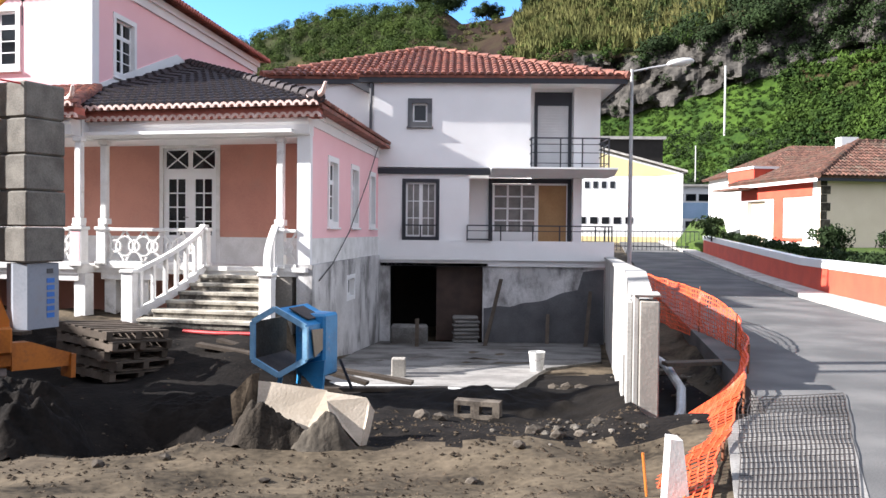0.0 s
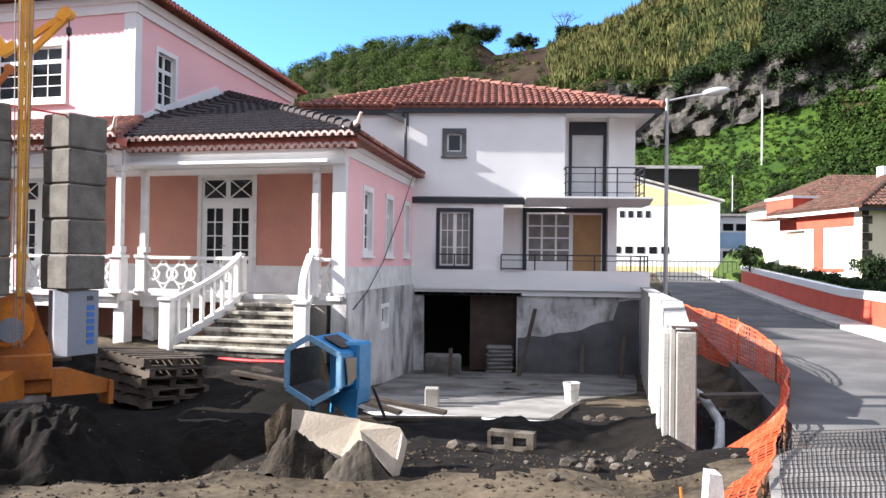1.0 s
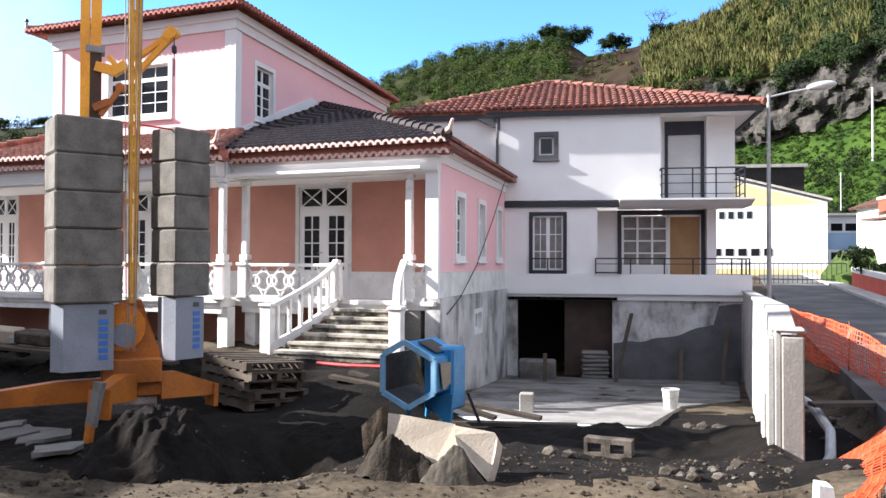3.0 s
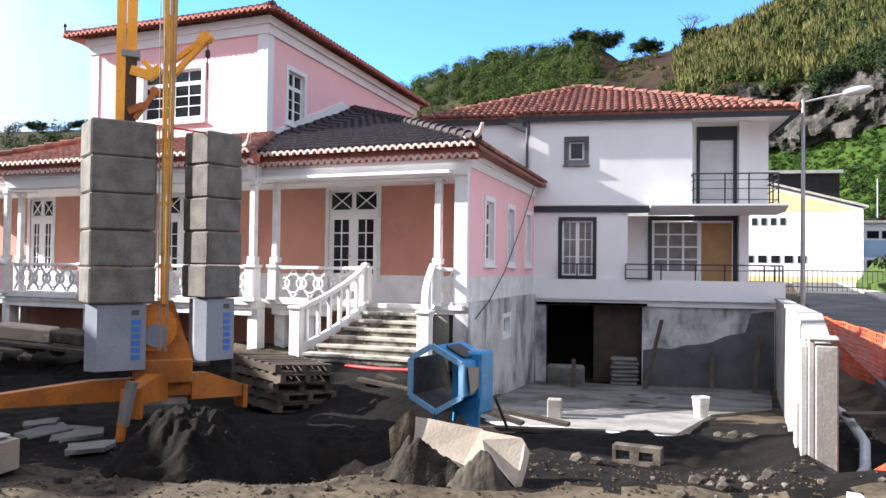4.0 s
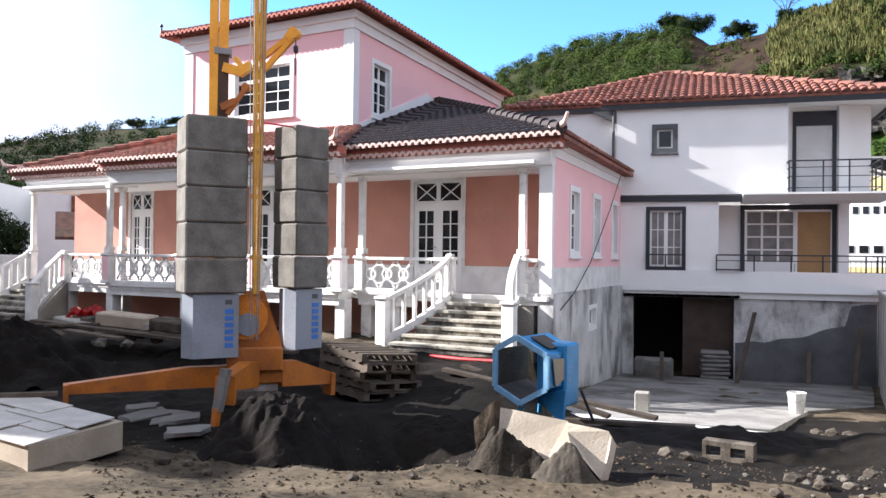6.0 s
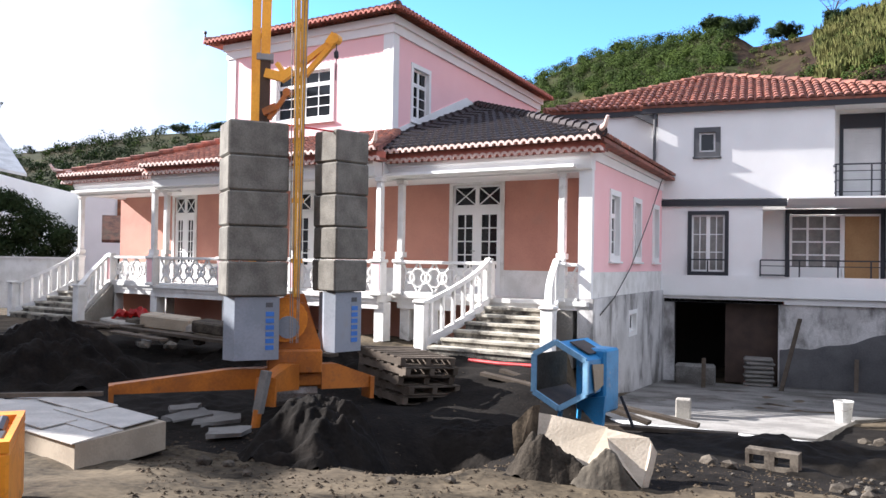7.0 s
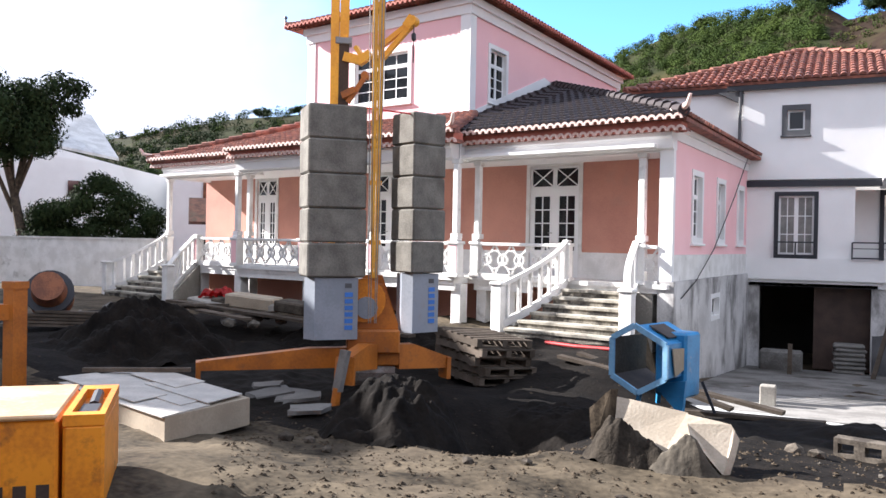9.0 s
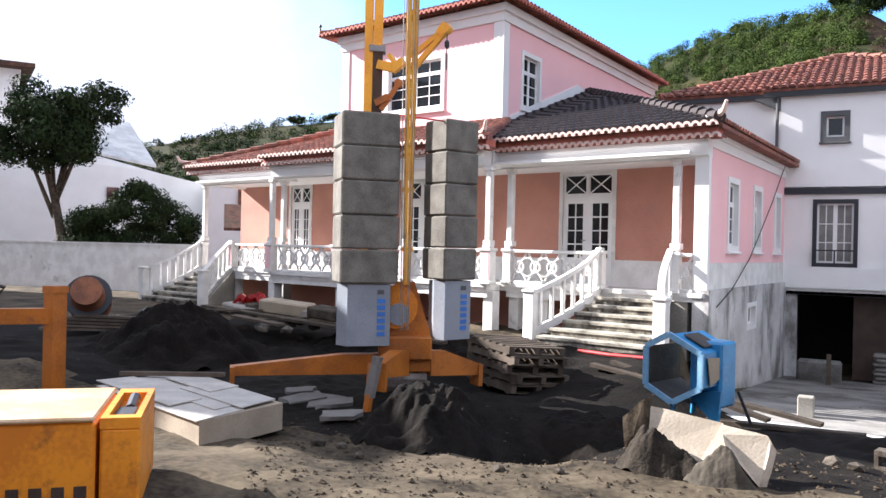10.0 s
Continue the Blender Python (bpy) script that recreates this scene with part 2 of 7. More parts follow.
def box(bm, x0, x1, y0, y1, z0, z1, bevel=0.0):
    r = bmesh.ops.create_cube(bm, size=1.0)
    vs = r["verts"]
    for v in vs:
        v.co = Vector((x0 + (v.co.x + 0.5) * (x1 - x0), y0 + (v.co.y + 0.5) * (y1 - y0), z0 + (v.co.z + 0.5) * (z1 - z0)))
    if bevel:
        es = list({e for v in vs for e in v.link_edges})
        bmesh.ops.bevel(bm, geom=es, offset=bevel, segments=1, affect="EDGES", profile=0.5)
    return bm


def boxm(*a, bevel=0.0):
    return box(bmesh.new(), *a, bevel=bevel)


def tube(bm, pts, r, n=8, r_end=None):
    """A round bar through the points, tapering to r_end."""
    pts = [Vector(p) for p in pts]
    rings = []
    for i, p in enumerate(pts):
        d = (pts[min(i + 1, len(pts) - 1)] - pts[max(i - 1, 0)]).normalized()
        a = d.cross(Vector((0, 0, 1)) if abs(d.z) < 0.95 else Vector((1, 0, 0))).normalized()
        b = d.cross(a)
        rr = r if r_end is None else r + (r_end - r) * i / (len(pts) - 1)
        rings.append([bm.verts.new(p + (a * math.cos(k * 2 * math.pi / n) + b * math.sin(k * 2 * math.pi / n)) * rr) for k in range(n)])
    for q, s in zip(rings, rings[1:]):
        for k in range(n):
            bm.faces.new((q[k], q[(k + 1) % n], s[(k + 1) % n], s[k]))
    bm.faces.new(rings[0]), bm.faces.new(rings[-1])
    return bm


def bar(bm, p, q, w, h, up=(0, 0, 1)):
    """A rectangular bar from p to q, w wide across and h high."""
    p, q, up = Vector(p), Vector(q), Vector(up)
    d = (q - p).normalized()
    s = d.cross(up).normalized() * w / 2
    t = s.cross(d).normalized() * h / 2
    a = [bm.verts.new(p + s * i + t * j) for i, j in ((-1, -1), (1, -1), (1, 1), (-1, 1))]
    b = [bm.verts.new(q + s * i + t * j) for i, j in ((-1, -1), (1, -1), (1, 1), (-1, 1))]
    bm.faces.new(a), bm.faces.new(b)
    for k in range(4):
        bm.faces.new((a[k], a[(k + 1) % 4], b[(k + 1) % 4], b[k]))
    return bm


def prism(bm, outline, shift):
    """A flat outline of points, given thickness along shift."""
    a = [bm.verts.new(Vector(p)) for p in outline]
    b = [bm.verts.new(Vector(p) + Vector(shift)) for p in outline]
    bm.faces.new(a), bm.faces.new(b)
    n = len(a)
    for k in range(n):
        bm.faces.new((a[k], a[(k + 1) % n], b[(k + 1) % n], b[k]))
    return bm


def wall(bm, axis, at, thick, a0, a1, z0, z1, holes=()):
    """A wall along axis 'u' or 'v', its outer face at `at`, with openings (a0, a1, z0, z1) that go right through."""
    az = sorted({a0, a1, *[min(max(h[i], a0), a1) for h in holes for i in (0, 1)]})
    zz = sorted({z0, z1, *[min(max(h[i], z0), z1) for h in holes for i in (2, 3)]})
    na, nz = len(az) - 1, len(zz) - 1

    def filled(i, j):
        if not (0 <= i < na and 0 <= j < nz):
            return False
        ca, cz = (az[i] + az[i + 1]) / 2, (zz[j] + zz[j + 1]) / 2
        return not any(h[0] <= ca <= h[1] and h[2] <= cz <= h[3] for h in holes)

    made = {}

    def corner(i, j, side):
        if (i, j, side) not in made:
            d = at + thick * side
            made[i, j, side] = bm.verts.new((az[i], d, zz[j]) if axis == "u" else (d, az[i], zz[j]))
        return made[i, j, side]

    for i in range(na):
        for j in range(nz):
            if filled(i, j):
                for s in (0, 1):
                    bm.faces.new((corner(i, j, s), corner(i + 1, j, s), corner(i + 1, j + 1, s), corner(i, j + 1, s)))
                for (p, q), nb in ((((i, j), (i + 1, j)), (i, j - 1)), (((i, j + 1), (i + 1, j + 1)), (i, j + 1)), (((i, j), (i, j + 1)), (i - 1, j)), (((i + 1, j), (i + 1, j + 1)), (i + 1, j))):
                    if not filled(*nb):
                        bm.faces.new((corner(*p, 0), corner(*q, 0), corner(*q, 1), corner(*p, 1)))
    return bm
M_PLASTERBOARD = material("white_plasterboard", (0.45, 0.425, 0.385), (0.34, 0.32, 0.29), 0.7, scale=3, fine=30, bump=0.05)
M_GREYBOARD = material("grey_board", (0.42, 0.40, 0.365), (0.34, 0.325, 0.30), 0.7, scale=3, fine=30, bump=0.05)
M_YELLOWTOP = material("pale_yellow_paint", (0.56, 0.40, 0.26), (0.48, 0.30, 0.15), 0.5, scale=2.5, fine=30, bump=0.06, stain=(0.35, 0.2, 0.1), stain_scale=4, stain_from=0.66)
M_WALLGREY = material("grey_white_render", (0.42, 0.41, 0.385), (0.30, 0.29, 0.27), 0.85, scale=1.6, fine=40, bump=0.2, stain=(0.26, 0.25, 0.23), stain_scale=1.4, stain_from=0.57, mix=0.7)
M_RUSTDARK = material("dark_rebar", (0.07, 0.055, 0.045), (0.04, 0.032, 0.028), 0.8, bump=0)
M_CREAMWALL = material("cream_render", (0.76, 0.64, 0.50), (0.70, 0.58, 0.45), 0.8, scale=0.8, fine=30, bump=0.08)
M_PALEBLUE = material("pale_blue_render", (0.36, 0.50, 0.68), (0.3, 0.44, 0.6), 0.8, scale=0.8, fine=30, bump=0.05)
M_SHEET = material("corrugated_sheet", (0.55, 0.55, 0.54), (0.40, 0.40, 0.39), 0.5, 0.2, scale=1.5, fine=12, bump=0.3)
M_CEMENT = material("damp_cement", (0.15, 0.15, 0.155), (0.085, 0.085, 0.09), 0.9, scale=1.5, fine=40, bump=0.3, spread=0.2)
M_SLAB = material("plastered_slab", (0.52, 0.455, 0.365), (0.40, 0.345, 0.27), 0.85, scale=3, fine=40, bump=0.3, stain=(0.16, 0.13, 0.09), stain_scale=3, stain_from=0.57)
M_CLOD = vary(material("earth_clod", (0.080, 0.062, 0.043), (0.030, 0.023, 0.016), 0.95, scale=6, fine=40, bump=0.4), 0.3)


def sweep(bm, pts, w, h):
    """One bent bar of rectangular section that follows the points, w across and h high."""
    pts = [Vector(p) for p in pts]
    rings = []
    for i, p in enumerate(pts):
        d = pts[min(i + 1, len(pts) - 1)] - pts[max(i - 1, 0)]
        d.z = 0
        s = d.normalized().cross(Vector((0, 0, 1))) * w / 2
        z = Vector((0, 0, h / 2))
        rings.append([bm.verts.new(p + o) for o in (-s - z, s - z, s + z, -s + z)])
    for a, b in zip(rings, rings[1:]):
        for k in range(4):
            bm.faces.new((a[k], a[(k + 1) % 4], b[(k + 1) % 4], b[k]))
    bm.faces.new(rings[0]), bm.faces.new(rings[-1])
    return bm
M_CRANE = material("yellow_crane_paint", (0.84, 0.42, 0.030), (0.70, 0.32, 0.022), 0.45, scale=2, fine=30, bump=0.06, stain=(0.2, 0.09, 0.03), stain_scale=3.0, stain_from=0.64, mix=0.8)
# stained concrete with the shade by the garage put into its base colour
M_SHADECONC = material("dirty_shade_concrete", (0.21, 0.205, 0.195), (0.11, 0.107, 0.10), 0.9, scale=1.2, fine=30, bump=0.3, stain=(0.06, 0.052, 0.045), stain_scale=0.9, stain_from=0.52, mix=0.8)
M_RUBBLE = vary(material("pale_rubble", (0.14, 0.126, 0.105), (0.06, 0.053, 0.044), 0.9, scale=6, fine=40, bump=0.4), 0.4)
M_DUSTSLAB = material("dusty_grey_concrete", (0.29, 0.28, 0.26), (0.18, 0.172, 0.16), 0.9, scale=2, fine=40, bump=0.4, stain=(0.15, 0.14, 0.13), stain_scale=2.0, stain_from=0.56)
M_FLAG = material("grey_flagstone", (0.19, 0.182, 0.17), (0.15, 0.145, 0.135), 0.9, scale=3, fine=40, bump=0.3, stain=(0.05, 0.045, 0.04), stain_scale=3, stain_from=0.55)


# ---------- ground ----------
def smooth01(t):
    t = min(max(t, 0.0), 1.0)
    return t * t * (3 - 2 * t)


def wall_x(y):
    """The boundary wall's inner face, which runs beside the road."""
    return 2.02 + (y - 9.2) * 0.158


RAMP = ((8.5, 0.0), (10.5, 0.10), (13.0, 0.77), (16.5, 0.92), (20.0, 1.18), (23.5, 1.43))


def ramp_drop(y):
    """How far the drive to the garage has fallen at y."""
    for (y0, d0), (y1, d1) in zip(RAMP, RAMP[1:]):
        if y <= y1:
            return d0 + (d1 - d0) * min(max((y - y0) / (y1 - y0), 0.0), 1.0)
    return RAMP[-1][1]


def ground_z(x, y):
    z = -0.02
    ramp = ramp_drop(y)
    inside = smooth01((x + 3.3) / (1.6 - 1.25 * smooth01((y - 13) / 2))) * (1 - smooth01((x - wall_x(y) - 0.05) / 0.3))
    z -= ramp * inside * (1 if y < 45 else 0)
    trench = smooth01((x - wall_x(y)) / 0.2) * (1 - smooth01((x - wall_x(y) - 1.1) / 0.5)) * smooth01((y - 8.0) / 1.2) * (1 - smooth01((y - 16) / 4))
    z -= 0.42 * trench
    z -= 0.10 * smooth01((x - wall_x(y) - 1.3) / 0.5) + 0.25 * smooth01((y - 4.5) / 2.5) * (1 - smooth01((x - 1.2) / 1.2)) * smooth01((x + 12) / 3) * (1 - smooth01((y - 10.5) / 2.4))
    z -= 0.62 * math.exp(-((x + 3.25) / 0.80) ** 2 - ((y - 8.75) / 0.85) ** 2)
    z -= 0.13 * math.exp(-((x + 7.0) / 1.9) ** 2 - ((y - 6.9) / 1.6) ** 2) + 0.12 * math.exp(-((x + 4.85) / 1.1) ** 2 - ((y - 11.5) / 1.0) ** 2)
    if y > 26:
        z += 0.033 * (min(y, 75) - 26)
    if -14 < x < 6 and 2 < y < 20:
        k = 1 - smooth01((x - 1.6) / 0.8)
        z += k * (0.10 * noise.noise(Vector((x * 0.7, y * 0.7, 0))) + 0.055 * noise.noise(Vector((x * 2.3, y * 2.3, 3))) + 0.03 * noise.noise(Vector((x * 6, y * 6, 7))))
    return z


def ground_sheet():
    xs = [-1500, -600, -250, -120, -60, -35, -24] + [-18 + 0.16 * i for i in range(138)] + [4.2 + 0.6 * i for i in range(25)] + [22, 30, 45, 70, 130, 300, 700, 1500]
    ys = [-1500, -500, -150, -50, -20, -8, -2, 1] + [3 + 0.16 * i for i in range(90)] + [17.5 + 0.6 * i for i in range(22)] + [32, 36, 42, 50, 60, 75, 110, 200, 500, 1500]
    verts = [(x, y, ground_z(x, y)) for y in ys for x in xs]
    nx = len(xs)
    faces = [(j * nx + i, j * nx + i + 1, (j + 1) * nx + i + 1, (j + 1) * nx + i) for j in range(len(ys) - 1) for i in range(nx - 1)]
    me = bpy.data.meshes.new("ground")
    me.from_pydata(verts, [], faces)
    me.materials.append(M_SOIL)
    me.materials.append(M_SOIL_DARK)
    # dug-over band across the yard, its soil darkened to stand in for shade
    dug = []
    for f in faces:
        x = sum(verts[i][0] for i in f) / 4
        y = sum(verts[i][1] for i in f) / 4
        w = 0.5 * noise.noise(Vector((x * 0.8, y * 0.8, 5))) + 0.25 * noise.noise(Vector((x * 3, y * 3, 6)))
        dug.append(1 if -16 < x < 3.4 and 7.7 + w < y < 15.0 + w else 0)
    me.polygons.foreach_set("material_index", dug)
    me.polygons.foreach_set("use_smooth", [True] * len(faces))
    return tagged(new("ground", me), "bare brown trampled earth of a building site", "ground", kind="structure")


ground_sheet()


def road_z(y):
    return 0.0 + (0.033 * (y - 26) if y > 26 else 0.0)


def strip(bm, left, right, zf, thick):
    """A band of ground between two edge lines of equal length, with thickness."""
    top = [(bm.verts.new((a[0], a[1], zf(a[1]))), bm.verts.new((b[0], b[1], zf(b[1])))) for a, b in zip(left, right)]
    low = [(bm.verts.new((a[0], a[1], zf(a[1]) - thick)), bm.verts.new((b[0], b[1], zf(b[1]) - thick))) for a, b in zip(left, right)]
    for k in range(len(top) - 1):
        bm.faces.new((*top[k], top[k + 1][1], top[k + 1][0]))
        bm.faces.new((*low[k], low[k + 1][1], low[k + 1][0]))
        for i in (0, 1):
            bm.faces.new((top[k][i], top[k + 1][i], low[k + 1][i], low[k][i]))
    bm.faces.new((*top[0], *reversed(low[0]))), bm.faces.new((*top[-1], *reversed(low[-1])))
    return bm


ROAD_Y = (-14, -3, 3, 6, 9, 14, 18, 23, 30, 40, 60)
ROAD_L = [(3.3 + 0.17 * (y - 9) if y >= 9 else 3.3 - 0.24 * (9 - y), y) for y in ROAD_Y]
ROAD_R = [(8.85 + 0.14 * (y - 17.4), y) for y in ROAD_Y]
solid("road", strip(bmesh.new(), ROAD_L, ROAD_R, road_z, 0.3), M_ROAD, "worn grey asphalt street with patched surface", "road", kind="structure")
PAVE_R = [(x + 0.85, y) for x, y in ROAD_R]
solid("pavement", strip(bmesh.new(), [(x + 0.003, y) for x, y in ROAD_R], PAVE_R, lambda y: road_z(y) + 0.12, 0.4), M_PAVE, "pale concrete pavement with a raised kerb", "pavement", kind="structure")

# ---------- pink house ----------
FU, FV = Vector((math.sin(radians(78)), -math.cos(radians(78)), 0)), Vector((math.sin(radians(5)), math.cos(radians(5)), 0))
PINK = Matrix(((FU.x, FV.x, 0, -2.85), (FU.y, FV.y, 0, 15.73), (0, 0, 1, 0), (0, 0, 0, 1)))


def pink(u, v, z):
    return PINK @ Vector((u, v, z))


def tiled_slope(corners, pitch=0.21, course=0.38, radius=0.085):
    """Half-round tiles laid in courses up a flat slope; corners[0] to corners[1] is the eave. Also the slab that they lie on."""
    P = [Vector(c) for c in corners]
    e = (P[1] - P[0]).normalized()
    n = e.cross(P[2] - P[0]).normalized()
    if n.z < 0:
        n = -n
    s = n.cross(e).normalized()
    if s.z < 0:
        s = -s
    flat = [((p - P[0]).dot(e), (p - P[0]).dot(s)) for p in P]
    verts, faces = [], []
    width = max(f[0] for f in flat)
    start = min(f[0] for f in flat)
    a = start + pitch / 2
    while a < width:
        hits = []
        for (a0, b0), (a1, b1) in zip(flat, flat[1:] + flat[:1]):
            if (a0 - a) * (a1 - a) < 0:
                hits.append(b0 + (b1 - b0) * (a - a0) / (a1 - a0))
        if len(hits) >= 2:
            b, top = min(hits), max(hits)
            while b < top - 0.05:
                b1 = min(b + course, top)
                j = random.uniform(-0.008, 0.008)
                base = len(verts)
                for bb, r, lift in ((b - 0.02, radius * 1.08, 0.03), (b1, radius * 0.9, 0.008)):
                    for k in range(6):
                        th = math.pi * k / 5
                        verts.append(P[0] + e * (a + j + math.cos(th) * r) + s * bb + n * (math.sin(th) * r * 0.85 + lift))
                faces += [(base + k, base + k + 1, base + k + 7, base + k + 6) for k in range(5)]
                faces.append(tuple(base + k for k in range(6)))
                b = b1
        a += pitch
    me = bpy.data.meshes.new("tiles")
    me.from_pydata([tuple(v) for v in verts], [], faces)
    bm = bmesh.new()
    bm.from_mesh(me)
    bpy.data.meshes.remove(me)
    slab = prism(bmesh.new(), [p for p in P], -n * 0.07)
    return bm, slab


def roof_slope(parent, corners, tile_mat, slab_mat):
    t, s = tiled_slope(corners)
    deck = part("roof", s, slab_mat, parent)
    part("roof_tiles", t, tile_mat, deck, kind="stuff")
    return deck


def ridge(parent, a, b, mat, r=0.11):
    a, b = Vector(a), Vector(b)
    bm = bmesh.new()
    n = max(1, int((b - a).length / 0.42))
    for i in range(n):
        p, q = a + (b - a) * i / n, a + (b - a) * (i + 1.06) / n
        tube(bm, [p + Vector((0, 0, 0.03)), q], r * 1.12, 8, r * 0.92)
    part("ridge_tiles", bm, mat, parent, kind="stuff")


def eave_scallops(parent, p, q, out, rows=2, lip=None):
    """The double row of upturned channel tiles under the roof's edge, their ends limewashed."""
    p, q, out = Vector(p), Vector(q), Vector(out)
    d = (q - p)
    n = int(d.length / 0.165)
    e = d.normalized()
    for r in range(rows):
        bm, ends = bmesh.new(), bmesh.new()
        for i in range(n):
            c = p + d * (i + 0.5) / n + out * (-0.13 * r + 0.05) + Vector((0, 0, -0.20 * r))
            def arc(target, o, rad):
                return [target.verts.new(c + out * o + e * (math.cos(math.pi * k / 6) * rad) + Vector((0, 0, math.sin(math.pi * k / 6) * rad * 1.15))) for k in range(7)]
            rings = [arc(bm, -0.35, 0.07), arc(bm, -0.02, 0.07)]
            for k in range(6):
                bm.faces.new((rings[0][k], rings[0][k + 1], rings[1][k + 1], rings[1][k]))
            bm.faces.new(rings[1])
            q4 = [arc(ends, -0.05, 0.092), arc(ends, 0.02, 0.092), arc(ends, 0.02, 0.052), arc(ends, -0.05, 0.052)]
            for g in range(4):
                for k in range(6):
                    ends.faces.new((q4[g][k], q4[g][k + 1], q4[(g + 1) % 4][k + 1], q4[(g + 1) % 4][k]))
        part("eave_tiles", bm, M_TILE, parent, kind="stuff")
        part("limewashed_lip" if lip is None else "tile_lip", ends, lip or M_TILE_END, parent, "pale mortar on the tile ends" if lip is None else "", kind="stuff")


M_TILE_END = material("limewashed_clay", (0.72, 0.58, 0.53), (0.6, 0.40, 0.34), 0.8, scale=6, fine=30, bump=0.2, spread=0.2)


def casement(parent, F, a0, a1, z0, z1, cols, rows, transom=0.0, deep=0.10, name="window", frame_mat=None, trim_mat=None, trim=0.12, label="", sill=True, glass=None, proud=0.03):
    """A window in the local frame F (x along the wall, y into it, z up): outer trim, casement frame, glazing bars, panes."""
    frame_mat, trim_mat, glass = frame_mat or M_WHITE, trim_mat or M_WHITE, glass or M_GLASS
    bm = bmesh.new()
    x0, x1, b0, b1 = a0 + trim, a1 - trim, z0 + trim, z1 - trim
    for r in ((a0, x0, z0, z1), (x1, a1, z0, z1), (x0, x1, z0, b0), (x0, x1, b1, z1)):
        box(bm, r[0], r[1], -proud, deep + 0.04, r[2], r[3])
    w = part(name, bm, trim_mat, parent, label, F)
    bm = bmesh.new()
    fr = 0.05
    half = (x0 + x1) / 2
    leaves = [(x0, half), (half, x1)] if cols % 2 == 0 else [(x0, x1)]
    zt = b1 - transom
    panes = []
    for l0, l1 in leaves:
        for c0, c1 in ((b0, zt), (zt, b1)) if transom else ((b0, b1),):
            for r in ((l0, l0 + fr, c0, c1), (l1 - fr, l1, c0, c1), (l0 + fr, l1 - fr, c0, c0 + fr), (l0 + fr, l1 - fr, c1 - fr, c1)):
                box(bm, r[0], r[1], deep - 0.02, deep + 0.03, r[2], r[3])
            nr = max(1, rows if (c0, c1) == (b0, zt) else 1)
            nc = max(1, cols // len(leaves)) if (c0, c1) == (b0, zt) or not transom else max(1, cols // len(leaves))
            for i in range(nc):
                for j in range(nr):
                    p0, p1 = l0 + fr + (l1 - l0 - 2 * fr) * i / nc, l0 + fr + (l1 - l0 - 2 * fr) * (i + 1) / nc
                    q0, q1 = c0 + fr + (c1 - c0 - 2 * fr) * j / nr, c0 + fr + (c1 - c0 - 2 * fr) * (j + 1) / nr
                    panes.append((p0, p1, q0, q1))
                    if i:
                        box(bm, p0 - 0.012, p0 + 0.012, deep - 0.01, deep + 0.02, q0, q1)
                    if j:
                        box(bm, p0, p1, deep - 0.008, deep + 0.018, q0 - 0.012, q0 + 0.012)
    part("casement_frame", bm, frame_mat, w, frame_m=F)
    for p0, p1, q0, q1 in panes:
        part("pane", boxm(p0, p1, deep + 0.004, deep + 0.010, q0, q1), glass, w, frame_m=F)
    # black panel in place of an unlit room behind the panes
    part("unlit_room_panel", boxm(x0, x1, deep + 0.05, deep + 0.06, b0, b1), M_DARKFILL, w, frame_m=F)
    if sill:
        part("window_sill", boxm(a0 - 0.03, a1 + 0.03, -proud - 0.05, 0.02, z0 - 0.05, z0 - 0.002, bevel=0.01), trim_mat, w, frame_m=F)
    return w


def side_frame(F, u):
    """The frame F turned so that x runs along v and y goes into the wall from its face at u."""
    return F @ Matrix(((0, -1, 0, u), (1, 0, 0, 0), (0, 0, 1, 0), (0, 0, 0, 1)))


PORCH_FLOOR, CEIL, EAVE = 0.99, 3.58, 4.15
house = thing("pink_house", pink(-8, 2, 0), "pink plastered villa with white trim, porch and clay tile roof", "house")
W = 1.67
# porch back wall, terracotta, with its doors
DOORS = [(-3.95, -2.65), (-9.05, -7.75), (-13.85, -12.95)]
part("wall", wall(bmesh.new(), "u", W, 0.3, -16.45, -0.25, 0.0, 4.6, [(a, b, PORCH_FLOOR, 3.55) for a, b in DOORS]), M_TERRA, house, "terracotta plastered porch wall", PINK)
bm = bmesh.new()
for a0, a1 in ((-2.6, -0.24), (-7.7, -4.0), (-12.9, -9.1), (-16.45, -13.9)):
    box(bm, a0, a1, W - 0.025, W + 0.001, PORCH_FLOOR, 1.58)
part("dado", bm, M_WHITE_OLD, house, "scuffed white dado of the porch wall", PINK)
# right side wall
SIDE_WINDOWS = [(1.47, 2.42), (3.72, 4.62), (6.0, 6.85)]
part("wall", wall(bmesh.new(), "v", 0.0, -0.24, 0.0, 9.0, 1.59, 4.0, [(a + 0.05, b - 0.05, 1.90, 3.28) for a, b in SIDE_WINDOWS]), M_PINK, house, "smooth pink plaster side wall", PINK)
part("wall_base", wall(bmesh.new(), "v", 0.03, -0.27, 0.0, 9.0, 1.08, 1.587), M_WHITE_OLD, house, "stained white plinth", PINK)
part("wall_base", wall(bmesh.new(), "v", 0.09, -0.33, -0.02, 9.0, -1.5, 1.077, [(3.0, 3.9, 0.12, 0.72)]), M_BASE, house, "streaked grey basement render", PINK)
bm = bmesh.new()
box(bm, -0.24, 0.035, -0.02, 0.14, 1.08, 4.06)
box(bm, -0.0, 0.035, 0.14, 7.3, 3.78, 4.08)
box(bm, 0.03, 0.09, -0.1, 7.3, 3.96, 4.08)
part("corner_trim", bm, M_WHITE, house, "white corner strip and cornice", PINK)
